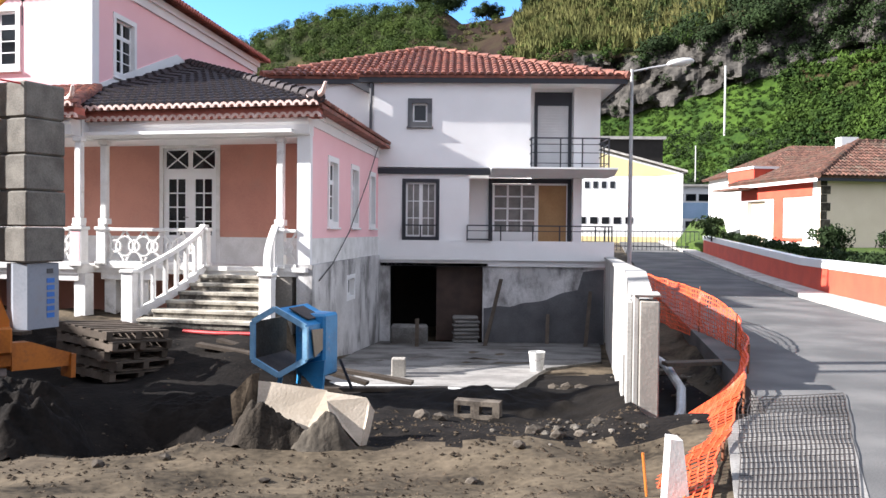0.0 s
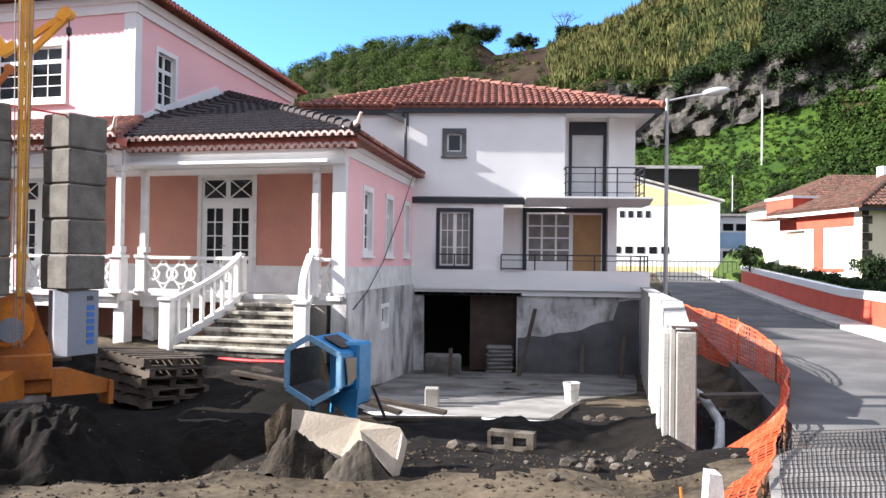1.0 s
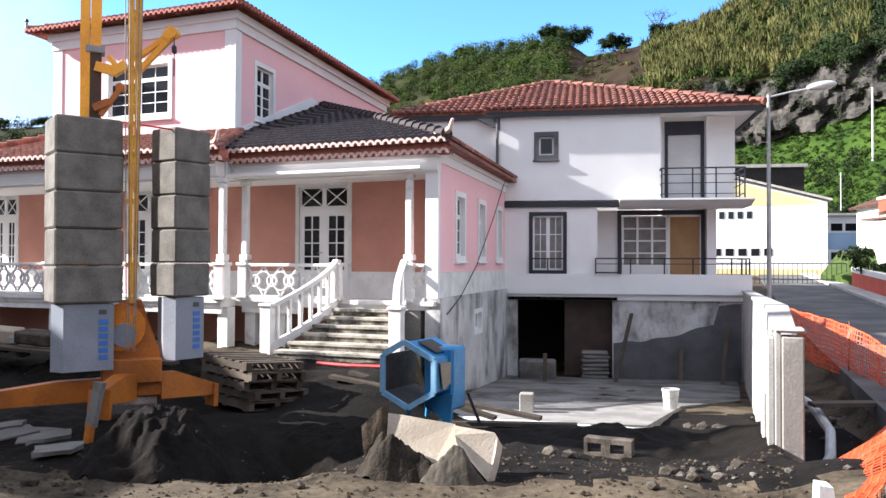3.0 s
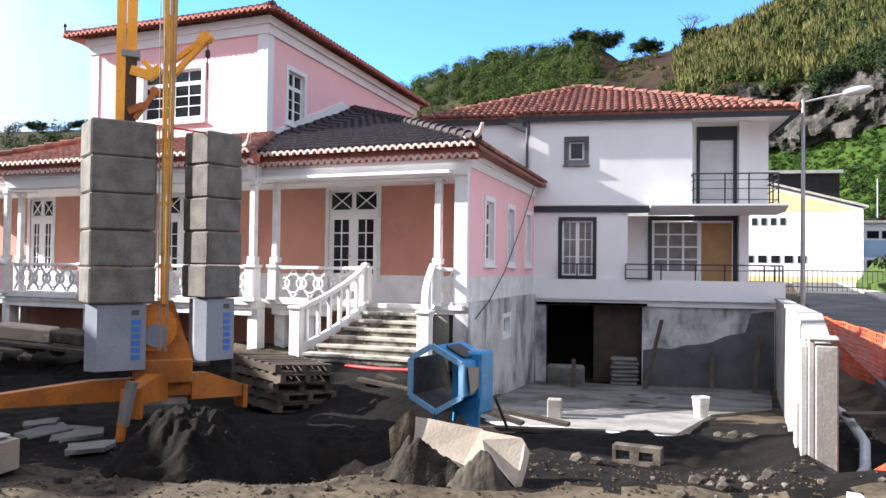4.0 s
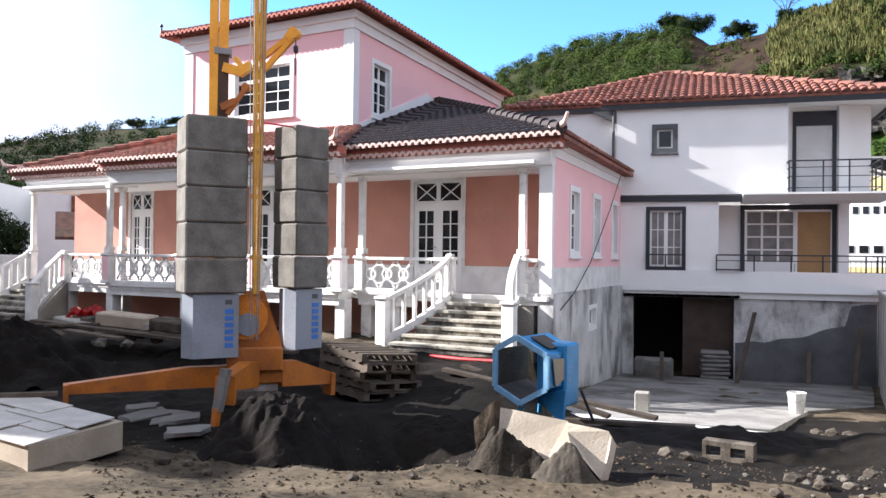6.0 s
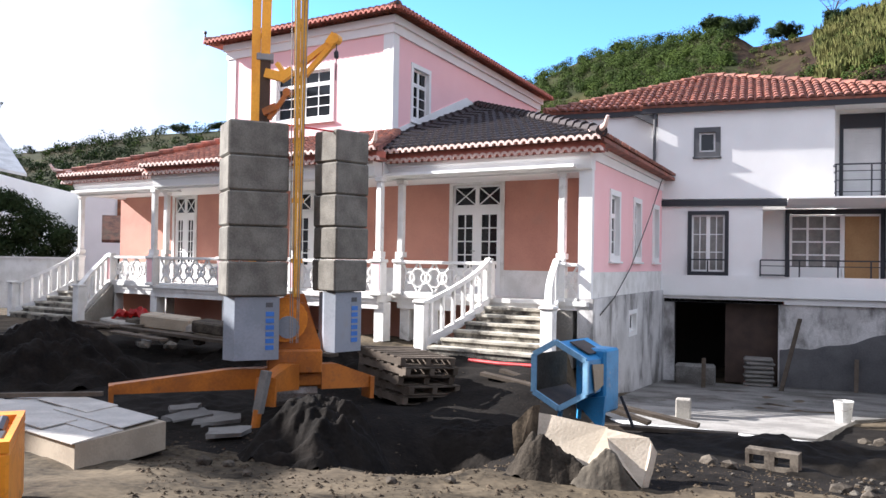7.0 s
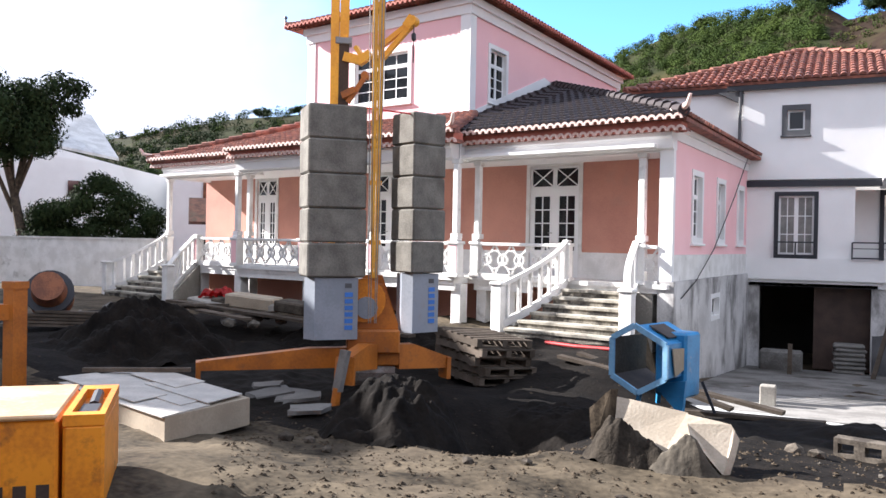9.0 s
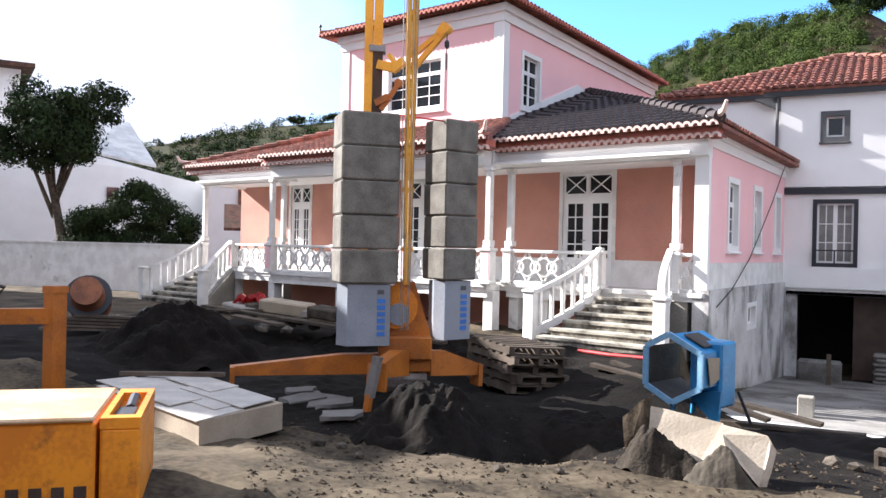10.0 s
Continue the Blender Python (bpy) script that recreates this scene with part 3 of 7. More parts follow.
SF = side_frame(PINK, 0.0)
for a, b in SIDE_WINDOWS:
    casement(house, SF, a, b, 1.82, 3.34, 2, 3, transom=0.42, deep=0.1, label="white casement window with a transom")
casement(house, side_frame(PINK, 0.09), 3.0, 3.9, 0.12, 0.72, 1, 1, deep=0.12, trim=0.10, label="small basement window", sill=False, proud=0.01)
# porch floor, beams, ceiling
for r in ((-4.70, 0.0, -0.02), (-12.15, -4.705, -0.65), (-16.5, -12.155, -0.02)):
    part("porch_floor", boxm(r[0], r[1], r[2], W, 0.84, PORCH_FLOOR), M_WHITE_OLD, house, "white painted concrete porch slab", PINK)
for r in ((-4.68, 0.0, -0.06, 0.05), (-12.2, -4.66, -0.70, -0.55), (-16.5, -12.2, -0.06, 0.05)):
    part("floor_edge", boxm(*r, 0.93, PORCH_FLOOR + 0.03), M_WHITE_OLD, house, frame_m=PINK)
for a0, a1, v in ((-4.9, -0.245, 0.0), (-12.1, -4.75, -0.63), (-16.4, -12.0, 0.0)):
    bm = bmesh.new()
    box(bm, a0, a1, v, v + 0.22, 3.54, 3.579)
    prism(bm, [(a0 - 0.02, v + 0.2, 3.58), (a0 - 0.02, v - 0.03, 3.58), (a0 - 0.02, v - 0.10, 3.60), (a0 - 0.02, v - 0.14, 3.78), (a0 - 0.02, v - 0.19, 3.82), (a0 - 0.02, v - 0.19, 3.90), (a0 - 0.02, v + 0.2, 3.90)], (a1 - a0 + (0.30 if a1 > -1 else 0.0), 0, 0))
    part("porch_beam", bm, M_WHITE, house, "white moulded porch beam", PINK)
for r in ((-4.97, -4.752, -0.4, 0.0), (-12.1, -11.88, -0.4, 0.0), (-16.42, -16.2, 0.22, 4.0)):
    part("porch_beam", boxm(*r, 3.56, 3.985), M_WHITE, house, "white moulded porch beam", PINK)
part("porch_ceiling", boxm(-16.3, -0.26, -0.35, W, CEIL + 0.03, CEIL + 0.09), M_WHITE, house, frame_m=PINK)
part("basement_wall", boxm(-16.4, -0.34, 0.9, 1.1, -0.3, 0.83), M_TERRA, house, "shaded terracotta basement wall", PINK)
# roofs
TW0, TW1, TWV, TWB = -11.62, -5.79, W, 12.9
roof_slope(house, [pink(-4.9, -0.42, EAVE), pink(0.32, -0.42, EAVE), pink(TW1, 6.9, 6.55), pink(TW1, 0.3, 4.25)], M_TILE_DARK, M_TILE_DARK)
roof_slope(house, [pink(0.32, -0.42, EAVE), pink(0.32, 7.4, EAVE), pink(TW1, 7.4, 6.55), pink(TW1, 6.9, 6.55)], M_TILE, M_TILE)
roof_slope(house, [pink(-12.3, -1.06, EAVE - 0.02), pink(-4.5, -1.06, EAVE - 0.02), pink(-5.5, W, 4.97), pink(-11.9, W, 4.97)], M_TILE, M_TILE)
roof_slope(house, [pink(-16.9, -0.42, EAVE - 0.05), pink(-12.1, -0.42, EAVE - 0.05), pink(-11.6, 3.0, 5.2), pink(-12.4, 4.4, 5.8)], M_TILE, M_TILE)
roof_slope(house, [pink(-16.9, 9, EAVE - 0.05), pink(-16.9, -0.42, EAVE - 0.05), pink(-12.4, 4.4, 5.8), pink(-12.4, 9, 5.8)], M_TILE, M_TILE)
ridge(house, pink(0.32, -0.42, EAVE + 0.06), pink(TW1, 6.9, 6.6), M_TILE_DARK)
ridge(house, pink(-16.9, -0.42, EAVE), pink(-12.4, 4.4, 5.84), M_TILE)
for a, b, v in ((-4.85, 0.3, -0.40), (-12.3, -4.55, -1.04), (-16.85, -12.25, -0.40)):
    eave_scallops(house, pink(a, v, EAVE - 0.06), pink(b, v, EAVE - 0.06), -Vector((-FU.y, FU.x, 0)).normalized())
    part("eave_bed", boxm(a + 0.05, b - 0.05, v + 0.10, v + 0.5, 3.905, EAVE - 0.03), M_TILE_RED, house, "reddish mortar bed between the eave tiles", PINK)
part("eave_board", boxm(0.095, 0.34, -0.3, 7.35, 4.06, 4.13), M_TILE, house, "dark red eave edge", PINK)
# tower
part("wall", wall(bmesh.new(), "u", TWV, 0.3, TW0, TW1, 4.0, 7.46, [(-9.78, -7.76, 5.5, 6.85)]), M_PINK, house, "pink plastered upper storey", PINK)
part("wall", wall(bmesh.new(), "v", TW1, -0.3, TWV + 0.3, TWB, 4.0, 7.46, [(2.72, 3.70, 5.5, 6.86)]), M_PINK, house, "pink plastered upper storey", PINK)
part("wall", wall(bmesh.new(), "v", TW0, 0.3, TWV + 0.3, TWB, 0.0, 7.46), M_PINK, house, frame_m=PINK)
part("wall", wall(bmesh.new(), "u", TWB, -0.3, TW0 + 0.3, TW1 - 0.3, 0.0, 7.46), M_PINK, house, frame_m=PINK)
bm = bmesh.new()
box(bm, TW0 - 0.06, TW1 + 0.06, TWV - 0.06, TWB + 0.06, 7.463, 7.70)
box(bm, TW0 - 0.14, TW1 + 0.14, TWV - 0.14, TWB + 0.14, 7.69, 7.88)
part("cornice", bm, M_WHITE, house, "white moulded cornice", PINK)
for a, b in ((TW1 - 0.28, TW1 + 0.03), (TW0 - 0.03, TW0 + 0.28)):
    part("corner_strip", boxm(a, b, TWV - 0.03, TWV + 0.28, 4.2, 7.463), M_WHITE, house, "white corner strip", PINK)
part("corner_strip", boxm(TW1 - 0.2, TW1 + 0.03, TWB - 0.25, TWB + 0.03, 4.2, 7.463), M_WHITE, house, "white corner strip", PINK)
part("flashing", prism(bmesh.new(), [pink(TW1 + 0.03, TWV, 4.72), pink(TW1 + 0.03, 6.95, 6.56), pink(TW1 + 0.03, 6.2, 6.68), pink(TW1 + 0.03, TWV, 5.0)], -FU * 0.05), M_WHITE, house, "white skirting above the lower roof")
casement(house, PINK @ Matrix.Translation((0, TWV, 0)), -9.86, -7.68, 5.42, 6.93, 4, 3, transom=0.36, label="wide white window of four lights")
casement(house, side_frame(PINK, TW1), 2.64, 3.79, 5.41, 6.95, 2, 3, transom=0.40, label="white casement window with a transom")
ap0, ap1 = pink(-8.7, 5.0, 9.25), pink(-8.7, 9.4, 9.25)
c = [pink(TW0 - 0.60, TWV - 0.45, 7.95), pink(TW1 + 0.38, TWV - 0.45, 7.95), pink(TW1 + 0.38, TWB + 0.45, 7.95), pink(TW0 - 0.60, TWB + 0.45, 7.95)]
roof_slope(house, [c[0], c[1], ap0], M_TILE, M_TILE)
roof_slope(house, [c[1], c[2], ap1, ap0], M_TILE, M_TILE)
roof_slope(house, [c[3], c[0], ap0, ap1], M_TILE, M_TILE)
ridge(house, c[1], ap0, M_TILE)
ridge(house, c[0], ap0, M_TILE)
nf = -Vector((-FU.y, FU.x, 0)).normalized()
ns = Vector((FV.y, -FV.x, 0)).normalized()
eave_scallops(house, c[0] + Vector((0, 0, -0.06)), c[1] + Vector((0, 0, -0.06)), nf, 1, M_TILE_RED)
eave_scallops(house, c[1] + Vector((0, 0, -0.06)), c[2] + Vector((0, 0, -0.06)), ns, 1, M_TILE_RED)

# ---------- white house ----------
villa = thing("white_house", (1, 23, -1.3), "white rendered two-storey house over a garage with charcoal trim", "house")
YF = 23.0
part("wall", wall(bmesh.new(), "u", YF, 0.3, -2.35, 2.06, 3.55, 5.98, [(-1.33, -0.77, 4.75, 5.42)]), M_WHITE, villa, "bright white upper wall")
part("wall", wall(bmesh.new(), "u", YF + 0.02, 0.3, -2.35, 0.36, 0.86, 3.36, [(-1.46, -0.55, 1.58, 3.15)]), M_WHITE, villa, "white lower wall")
part("wall", wall(bmesh.new(), "u", 24.6, 0.3, 0.36, 3.75, 0.9, 3.36, [(0.98, 3.38, 0.95, 3.36)]), M_WHITE, villa)
part("wall", boxm(0.06, 0.36, 23.32, 24.6, 0.9, 3.36), M_WHITE, villa)
part("wall", boxm(3.45, 3.752, 24.9, 46, -0.2, 3.56), M_WHITE, villa)
part("wall", wall(bmesh.new(), "u", 24.1, 0.25, 2.06, 4.2, 3.55, 5.98, [(2.31, 3.32, 3.56, 5.82)]), M_WHITE, villa)
part("wall", boxm(1.82, 2.06, 23.3, 24.1, 3.55, 5.98), M_WHITE, villa)
part("wall", boxm(3.95, 4.2, 24.35, 46, 3.55, 5.98), M_WHITE, villa)
part("wall", boxm(-5.2, -2.35, 23.25, 23.55, 0.9, 5.98), M_WHITE, villa, "white wall of the set-back wing")
part("wall", boxm(-5.2, 4.2, 45.7, 46, -0.3, 5.98), M_WHITE, villa)
part("parapet", boxm(-2.35, 4.42, 22.86, 22.98, 0.95, 1.5), M_WHITE, villa, "white balcony parapet")
part("balcony_floor", boxm(-2.35, 4.4, 22.98, 24.6, 0.78, 0.98), M_WHITE, villa)
part("balcony_slab", prism(bmesh.new(), [(0.95, 22.45, 3.545), (0.95, 22.45, 3.495), (0.95, 22.95, 3.36), (0.95, 24.2, 3.36), (0.95, 24.2, 3.545)], (3.47, 0, 0)), M_WHITE, villa, "white upper balcony slab with a sloping underside")
part("string_course", boxm(-2.36, 0.95, 22.93, 23.3, 3.36, 3.52), M_BLACK, villa, "charcoal string course")
part("basement_wall", wall(bmesh.new(), "u", 23.06, 0.3, -2.35, 4.2, -1.4, 0.80, [(-1.86, 0.77, -1.4, 0.775)]), M_BASE, villa, "damp-stained grey basement render")
# garage walls and ceiling with the inner shade put into their colour
part("garage_interior", wall(bmesh.new(), "u", 27.0, 0.2, -2.3, 4.2, -1.4, 0.85), M_DARKFILL, villa)
part("garage_interior", boxm(-2.35, -2.1, 23.37, 27, -1.4, 0.78), M_DARKFILL, villa)
part("garage_ceiling", boxm(-2.2, 4.2, 24.6, 30.7, 0.80, 0.9), M_DARKFILL, villa)
part("garage_door_panel", boxm(-0.55, 0.78, 23.5, 23.58, -1.38, 0.78), M_BROWNDOOR, villa, "dark brown timber panel in the garage opening")
part("fascia", boxm(-2.75, 4.72, 22.83, 22.90, 5.90, 6.10), M_BLACK, villa, "charcoal eave board")
part("fascia", boxm(-5.5, -2.75, 23.13, 23.20, 5.90, 6.10), M_BLACK, villa)
part("fascia", boxm(4.65, 4.72, 22.91, 46.8, 5.90, 6.10), M_BLACK, villa)
part("soffit", boxm(-2.74, 4.64, 22.905, 24.2, 5.985, 6.05), M_WHITE, villa)
part("soffit", boxm(4.205, 4.64, 24.2, 46.0, 5.98, 6.05), M_WHITE, villa)
apex = Vector((-1.07, 27.2, 7.78))
rc = [Vector((-5.55, 23.09, 6.10)), Vector((4.75, 22.79, 6.10)), Vector((4.75, 47, 6.13)), Vector((-5.55, 47, 6.13))]
end = Vector((-1.07, 42, 7.78))
mid = Vector((-2.8, 22.79, 6.10))
roof_slope(villa, [mid, rc[1], apex], M_TILE, M_TILE)
roof_slope(villa, [rc[0], Vector((-2.8, 23.09, 6.10)), apex], M_TILE, M_TILE)
roof_slope(villa, [rc[1], rc[2], end, apex], M_TILE, M_TILE)
roof_slope(villa, [rc[3], rc[0], apex, end], M_TILE, M_TILE)
ridge(villa, rc[0], apex, M_TILE)
ridge(villa, rc[1], apex, M_TILE)
VF = Matrix.Translation((0, YF, 0))
casement(villa, VF, -1.39, -0.71, 4.69, 5.48, 1, 1, trim=0.13, trim_mat=M_GREYTRIM, label="small square window in a grey frame")
casement(villa, Matrix.Translation((0, YF + 0.02, 0)), -1.53, -0.48, 1.5, 3.23, 4, 3, trim=0.1, trim_mat=M_BLACK, label="white casement window in a charcoal surround", glass=M_CURTAIN, sill=False)


# ---------- hill ----------
def lerp_table(tab, x):
    if x <= tab[0][0]:
        return tab[0][1]
    for (x0, y0), (x1, y1) in zip(tab, tab[1:]):
        if x <= x1:
            return y0 + (y1 - y0) * (x - x0) / (x1 - x0)
    return tab[-1][1]


CREST = [(-60, 20), (-40, 20), (-28, 19.5), (-16, 18.3), (-10.2, 17.2), (-7.8, 16.2), (-6, 15.4), (-3.4, 14.9), (-0.3, 14.4), (1.5, 15.8), (3.5, 15.3), (7.4, 14.8), (9.8, 14.5), (11.4, 14.0), (14.4, 12.6), (22, 11.0), (34, 9.0), (40, 8.3), (46, 6.9), (49, 6.2), (75, 5.0)]
FOOT = [(-60, 10.5), (-28, 11.5), (-18, 9.8), (-12, 8.0), (-6, 8.5), (0, 9.5), (10, 8.0), (36, 4), (75, 3)]
RANGE = [(-60, 70), (-20, 80), (0, 95), (20, 140), (50, 200), (75, 220)]


def hill_point(az, k):
    """k runs 0..1 over the lower slope, 1..2 up the cliff, 2..3 over the upper slope, 3..4 down behind."""
    r0 = lerp_table(RANGE, az)
    e1 = lerp_table(FOOT, az)
    e3 = lerp_table(CREST, az)
    cl = 4.2 * (1 - smooth01((az + 8) / 8))
    e2 = min(e1 + cl, e3 - 1)
    if k <= 1:
        r, e = r0 * (1 + 0.35 * k), e1 * k + 0.3 * (1 - k)
    elif k <= 2:
        r, e = r0 * (1.35 + 0.04 * (k - 1)), e1 + (e2 - e1) * (k - 1)
    elif k <= 3:
        r, e = r0 * (1.39 + 0.5 * (k - 2)), e2 + (e3 - e2) * (k - 2)
    else:
        r, e = r0 * (1.89 + 0.6 * (k - 3)), e3 * (1 - 0.5 * (k - 3))
    x, y = -math.sin(radians(az)) * r, math.cos(radians(az)) * r
    z = 1.75 + r * math.tan(radians(e))
    rough = (0.5 + 2.0 * (1 < k < 2)) * min(k * 4, 1)
    d = noise.noise(Vector((x, y, z)) * 0.09) * 2.2 * rough + noise.noise(Vector((x, y, z)) * 0.35) * 1.3 * rough
    if 0.97 < k < 2.05:
        q = Vector((x, y, z * 0.6))
        c1 = noise.voronoi(Vector((x * 0.20, y * 0.20, z * 0.11)))[0]
        c2 = noise.voronoi(Vector((x * 0.5, y * 0.5, z * 0.3)))[0]
        d += 3.2 * (c1[1] - c1[0]) + 1.3 * (c2[1] - c2[0]) + noise.noise(q * 1.3) - 1.6
    return Vector((x * (1 + d / r), y * (1 + d / r), z + d * 0.45))


def hill():
    azs = [-60 + 0.25 * i for i in range(541)]
    ks = [0.1 * i for i in range(10)] + [1 + 0.045 * i for i in range(23)] + [2.05 + 0.1 * i for i in range(10)] + [3.1, 3.5, 4]
    verts = [tuple(hill_point(a, k)) for k in ks for a in azs]
    n = len(azs)
    faces, mats = [], []
    for j in range(len(ks) - 1):
        for i in range(n - 1):
            faces.append((j * n + i, j * n + i + 1, (j + 1) * n + i + 1, (j + 1) * n + i))
            wob = 4 * noise.noise(Vector((azs[i] * 0.5, ks[j] * 5, 0)))
            bank = (-9 < azs[i] + wob < 2 and 1.4 < ks[j] < 2.95) or (1.5 <= azs[i] < 14 and 1.0 < ks[j] < 2.4)
            mats.append(2 if bank else 1 if 0.95 < ks[j] < 1.95 and azs[i] < -1 else 3 if ks[j] <= 0.95 and -22.5 < azs[i] + 0.4 * wob < -9 else 0)
    me = bpy.data.meshes.new("hillside")
    me.from_pydata(verts, [], faces)
    me.materials.append(M_HILL), me.materials.append(M_ROCK), me.materials.append(M_BANK), me.materials.append(M_HILLGRASS)
    me.polygons.foreach_set("material_index", mats)
    me.polygons.foreach_set("use_smooth", [m != 1 for m in mats])
    tagged(new("hillside", me), "steep green hillside with a bare rock cliff", "hill", kind="structure")


hill()


def leaf_cloud(clumps, leaf, per, squash=0.75, droop=0.0, upright=False):
    """Many small leaf blades gathered in clumps: (centre, radius) each."""
    verts, faces = [], []
    for c, r in clumps:
        for _ in range(per):
            d = Vector((random.gauss(0, 1), random.gauss(0, 1), random.gauss(0, 1))).normalized()
            p = Vector(c) + Vector((d.x, d.y, d.z * squash)) * r * random.uniform(0.45, 1.0)
            n = (d + Vector((random.uniform(-1, 1), random.uniform(-1, 1), random.uniform(-1, 1))) * 0.55).normalized()
            a = n.cross(Vector((random.uniform(-1, 1), random.uniform(-1, 1), random.uniform(-1, 1) + droop))).normalized()
            s = n.cross(a)
            if upright:
                a = Vector((random.gauss(0, 0.25), random.gauss(0, 0.25), 1)).normalized()
                s = a.cross(n).normalized() * 0.35
            ln = leaf * random.uniform(0.6, 1.4)
            b = len(verts)
            verts += [tuple(p - s * ln * 0.32), tuple(p + a * ln * 0.6 - s * ln * 0.1), tuple(p + a * ln), tuple(p + s * ln * 0.32 + a * ln * 0.3)]
            faces.append((b, b + 1, b + 2, b + 3))
    me = bpy.data.meshes.new("leaves")
    me.from_pydata(verts, [], faces)
    bm = bmesh.new()
    bm.from_mesh(me)
    bpy.data.meshes.remove(me)
    return bm


# ---------- porch details of the pink house ----------
def ring(bm, c, r, w, d, n=18):
    """A flat ring standing in the wall plane of the local frame (x along, z up)."""
    rows = []
    for k in range(n):
        a = 2 * math.pi * k / n
        rows.append([bm.verts.new((c[0] + math.cos(a) * rr, c[1] + dd, c[2] + math.sin(a) * rr)) for rr, dd in ((r - w / 2, -d / 2), (r + w / 2, -d / 2), (r + w / 2, d / 2), (r - w / 2, d / 2))])
    for k in range(n):
        p, q = rows[k], rows[(k + 1) % n]
        for j in range(4):
            bm.faces.new((p[j], p[(j + 1) % 4], q[(j + 1) % 4], q[j]))


def pedestal(u, v, z0, z1, s=0.26, pink_face=True):
    """A squat balustrade post with cap and base mouldings and a pink recessed face."""
    bm = boxm(u - s / 2, u + s / 2, v - s / 2, v + s / 2, z0, z1 - 0.10)
    box(bm, u - s / 2 - 0.03, u + s / 2 + 0.03, v - s / 2 - 0.03, v + s / 2 + 0.03, z0, z0 + 0.08, bevel=0.015)
    box(bm, u - s / 2 - 0.035, u + s / 2 + 0.035, v - s / 2 - 0.035, v + s / 2 + 0.035, z1 - 0.11, z1 - 0.04, bevel=0.015)
    box(bm, u - s / 2 + 0.02, u + s / 2 - 0.02, v - s / 2 + 0.02, v + s / 2 - 0.02, z1 - 0.04, z1 + 0.02, bevel=0.02)
    p = part("pedestal", bm, M_WHITE_OLD, house, frame_m=PINK)
    if pink_face:
        part("panel", boxm(u - s / 2 + 0.03, u + s / 2 - 0.03, v - s / 2 - 0.006, v - s / 2 + 0.01, z0 + 0.1, z1 - 0.13), M_PINK, p, "pink painted face", PINK)


def column(u, v, z0, z1, r=0.075):
    """A slender square porch post with chamfered shaft, base block and capital."""
    bm = bmesh.new()
    box(bm, u - r - 0.03, u + r + 0.03, v - r - 0.03, v + r + 0.03, z0, z0 + 0.12, bevel=0.012)
    box(bm, u - r, u + r, v - r, v + r, z0 + 0.12, z1 - 0.1, bevel=0.02)
    box(bm, u - r - 0.025, u + r + 0.025, v - r - 0.025, v + r + 0.025, z1 - 0.1, z1, bevel=0.012)
    part("porch_column", bm, M_WHITE_OLD, house, "white porch column with flaking paint", PINK)


def balustrade(u0, u1, v):
    """Openwork panel of interlaced rings and crosses between two rails."""
    z0, z1 = PORCH_FLOOR + 0.03, 1.76
    bal = part("balustrade", boxm(u0, u1, v - 0.05, v + 0.05, z0, z0 + 0.06, bevel=0.01), M_WHITE_OLD, house, "white cast openwork balustrade of rings", PINK)
    n = max(1, round((u1 - u0) / 0.44))
    w = (u1 - u0) / n
    zc, h = (z0 + z1) / 2, (z1 - z0 - 0.13)
    r = min(w, h) * 0.42
    for i in range(n):
        c = u0 + w * (i + 0.5)
        for k, (a, rr, th, dp) in enumerate(((c, r * 0.66, 0.035, 0.06), (c - w / 2, r * 1.12, 0.032, 0.05))):
            if k == 0 or i:
                b = bmesh.new()
                ring(b, (a, v, zc), rr, th, dp)
                part("ring", b, M_WHITE_OLD, bal, frame_m=PINK)
        for sx in (-1, 1):
            part("cross_bar", bar(bmesh.new(), (c - sx * w * 0.44, v, zc - h * 0.48), (c + sx * w * 0.44, v, zc + h * 0.48), 0.04, 0.034, up=(0, 1, 0)), M_WHITE_OLD, bal, frame_m=PINK)
    part("top_rail", boxm(u0, u1, v - 0.07, v + 0.07, z1 - 0.07, z1, bevel=0.012), M_WHITE_OLD, bal, frame_m=PINK)


for u0, u1, v in ((-4.42, -2.3, 0.0), (-0.66, -0.24, 0.0), (-11.9, -9.65, -0.6), (-9.35, -7.25, -0.6), (-6.95, -4.86, -0.6), (-14.62, -13.1, 0.0), (-13.05, -12.5, 0.0)):
    balustrade(u0, u1, v)
for u, v in ((-4.70, -0.60), (-12.2, -0.60), (-9.5, -0.60), (-7.1, -0.60), (-14.75, 0.0)):
    pedestal(u, v, PORCH_FLOOR, 1.82)
for u, v in ((-4.52, 0.02), (-0.60, 0.02), (-12.42, 0.02), (-16.30, 0.02), (-2.22, 0.0)):
    pedestal(u, v, PORCH_FLOOR, 1.82, 0.2, False)
for u, v in ((-4.70, -0.58), (-4.50, 0.06), (-0.60, 0.06), (-12.2, -0.58), (-12.42, 0.06), (-16.30, 0.06), (-9.5, -0.58), (-7.1, -0.58)):
    column(u, v, 1.83, 3.56)
for u, v in ((-4.70, -0.55), (-4.38, 0.08), (-3.62, 0.08), (-12.2, -0.55), (-12.5, 0.08), (-14.75, 0.08), (-9.5, -0.5), (-7.1, -0.5)):
    part("basement_pier", boxm(u - 0.13, u + 0.13, v - 0.02, v + 0.3, -0.3, 0.838, bevel=0.01), M_WHITE_OLD, house, "white pier carrying the porch slab", PINK)
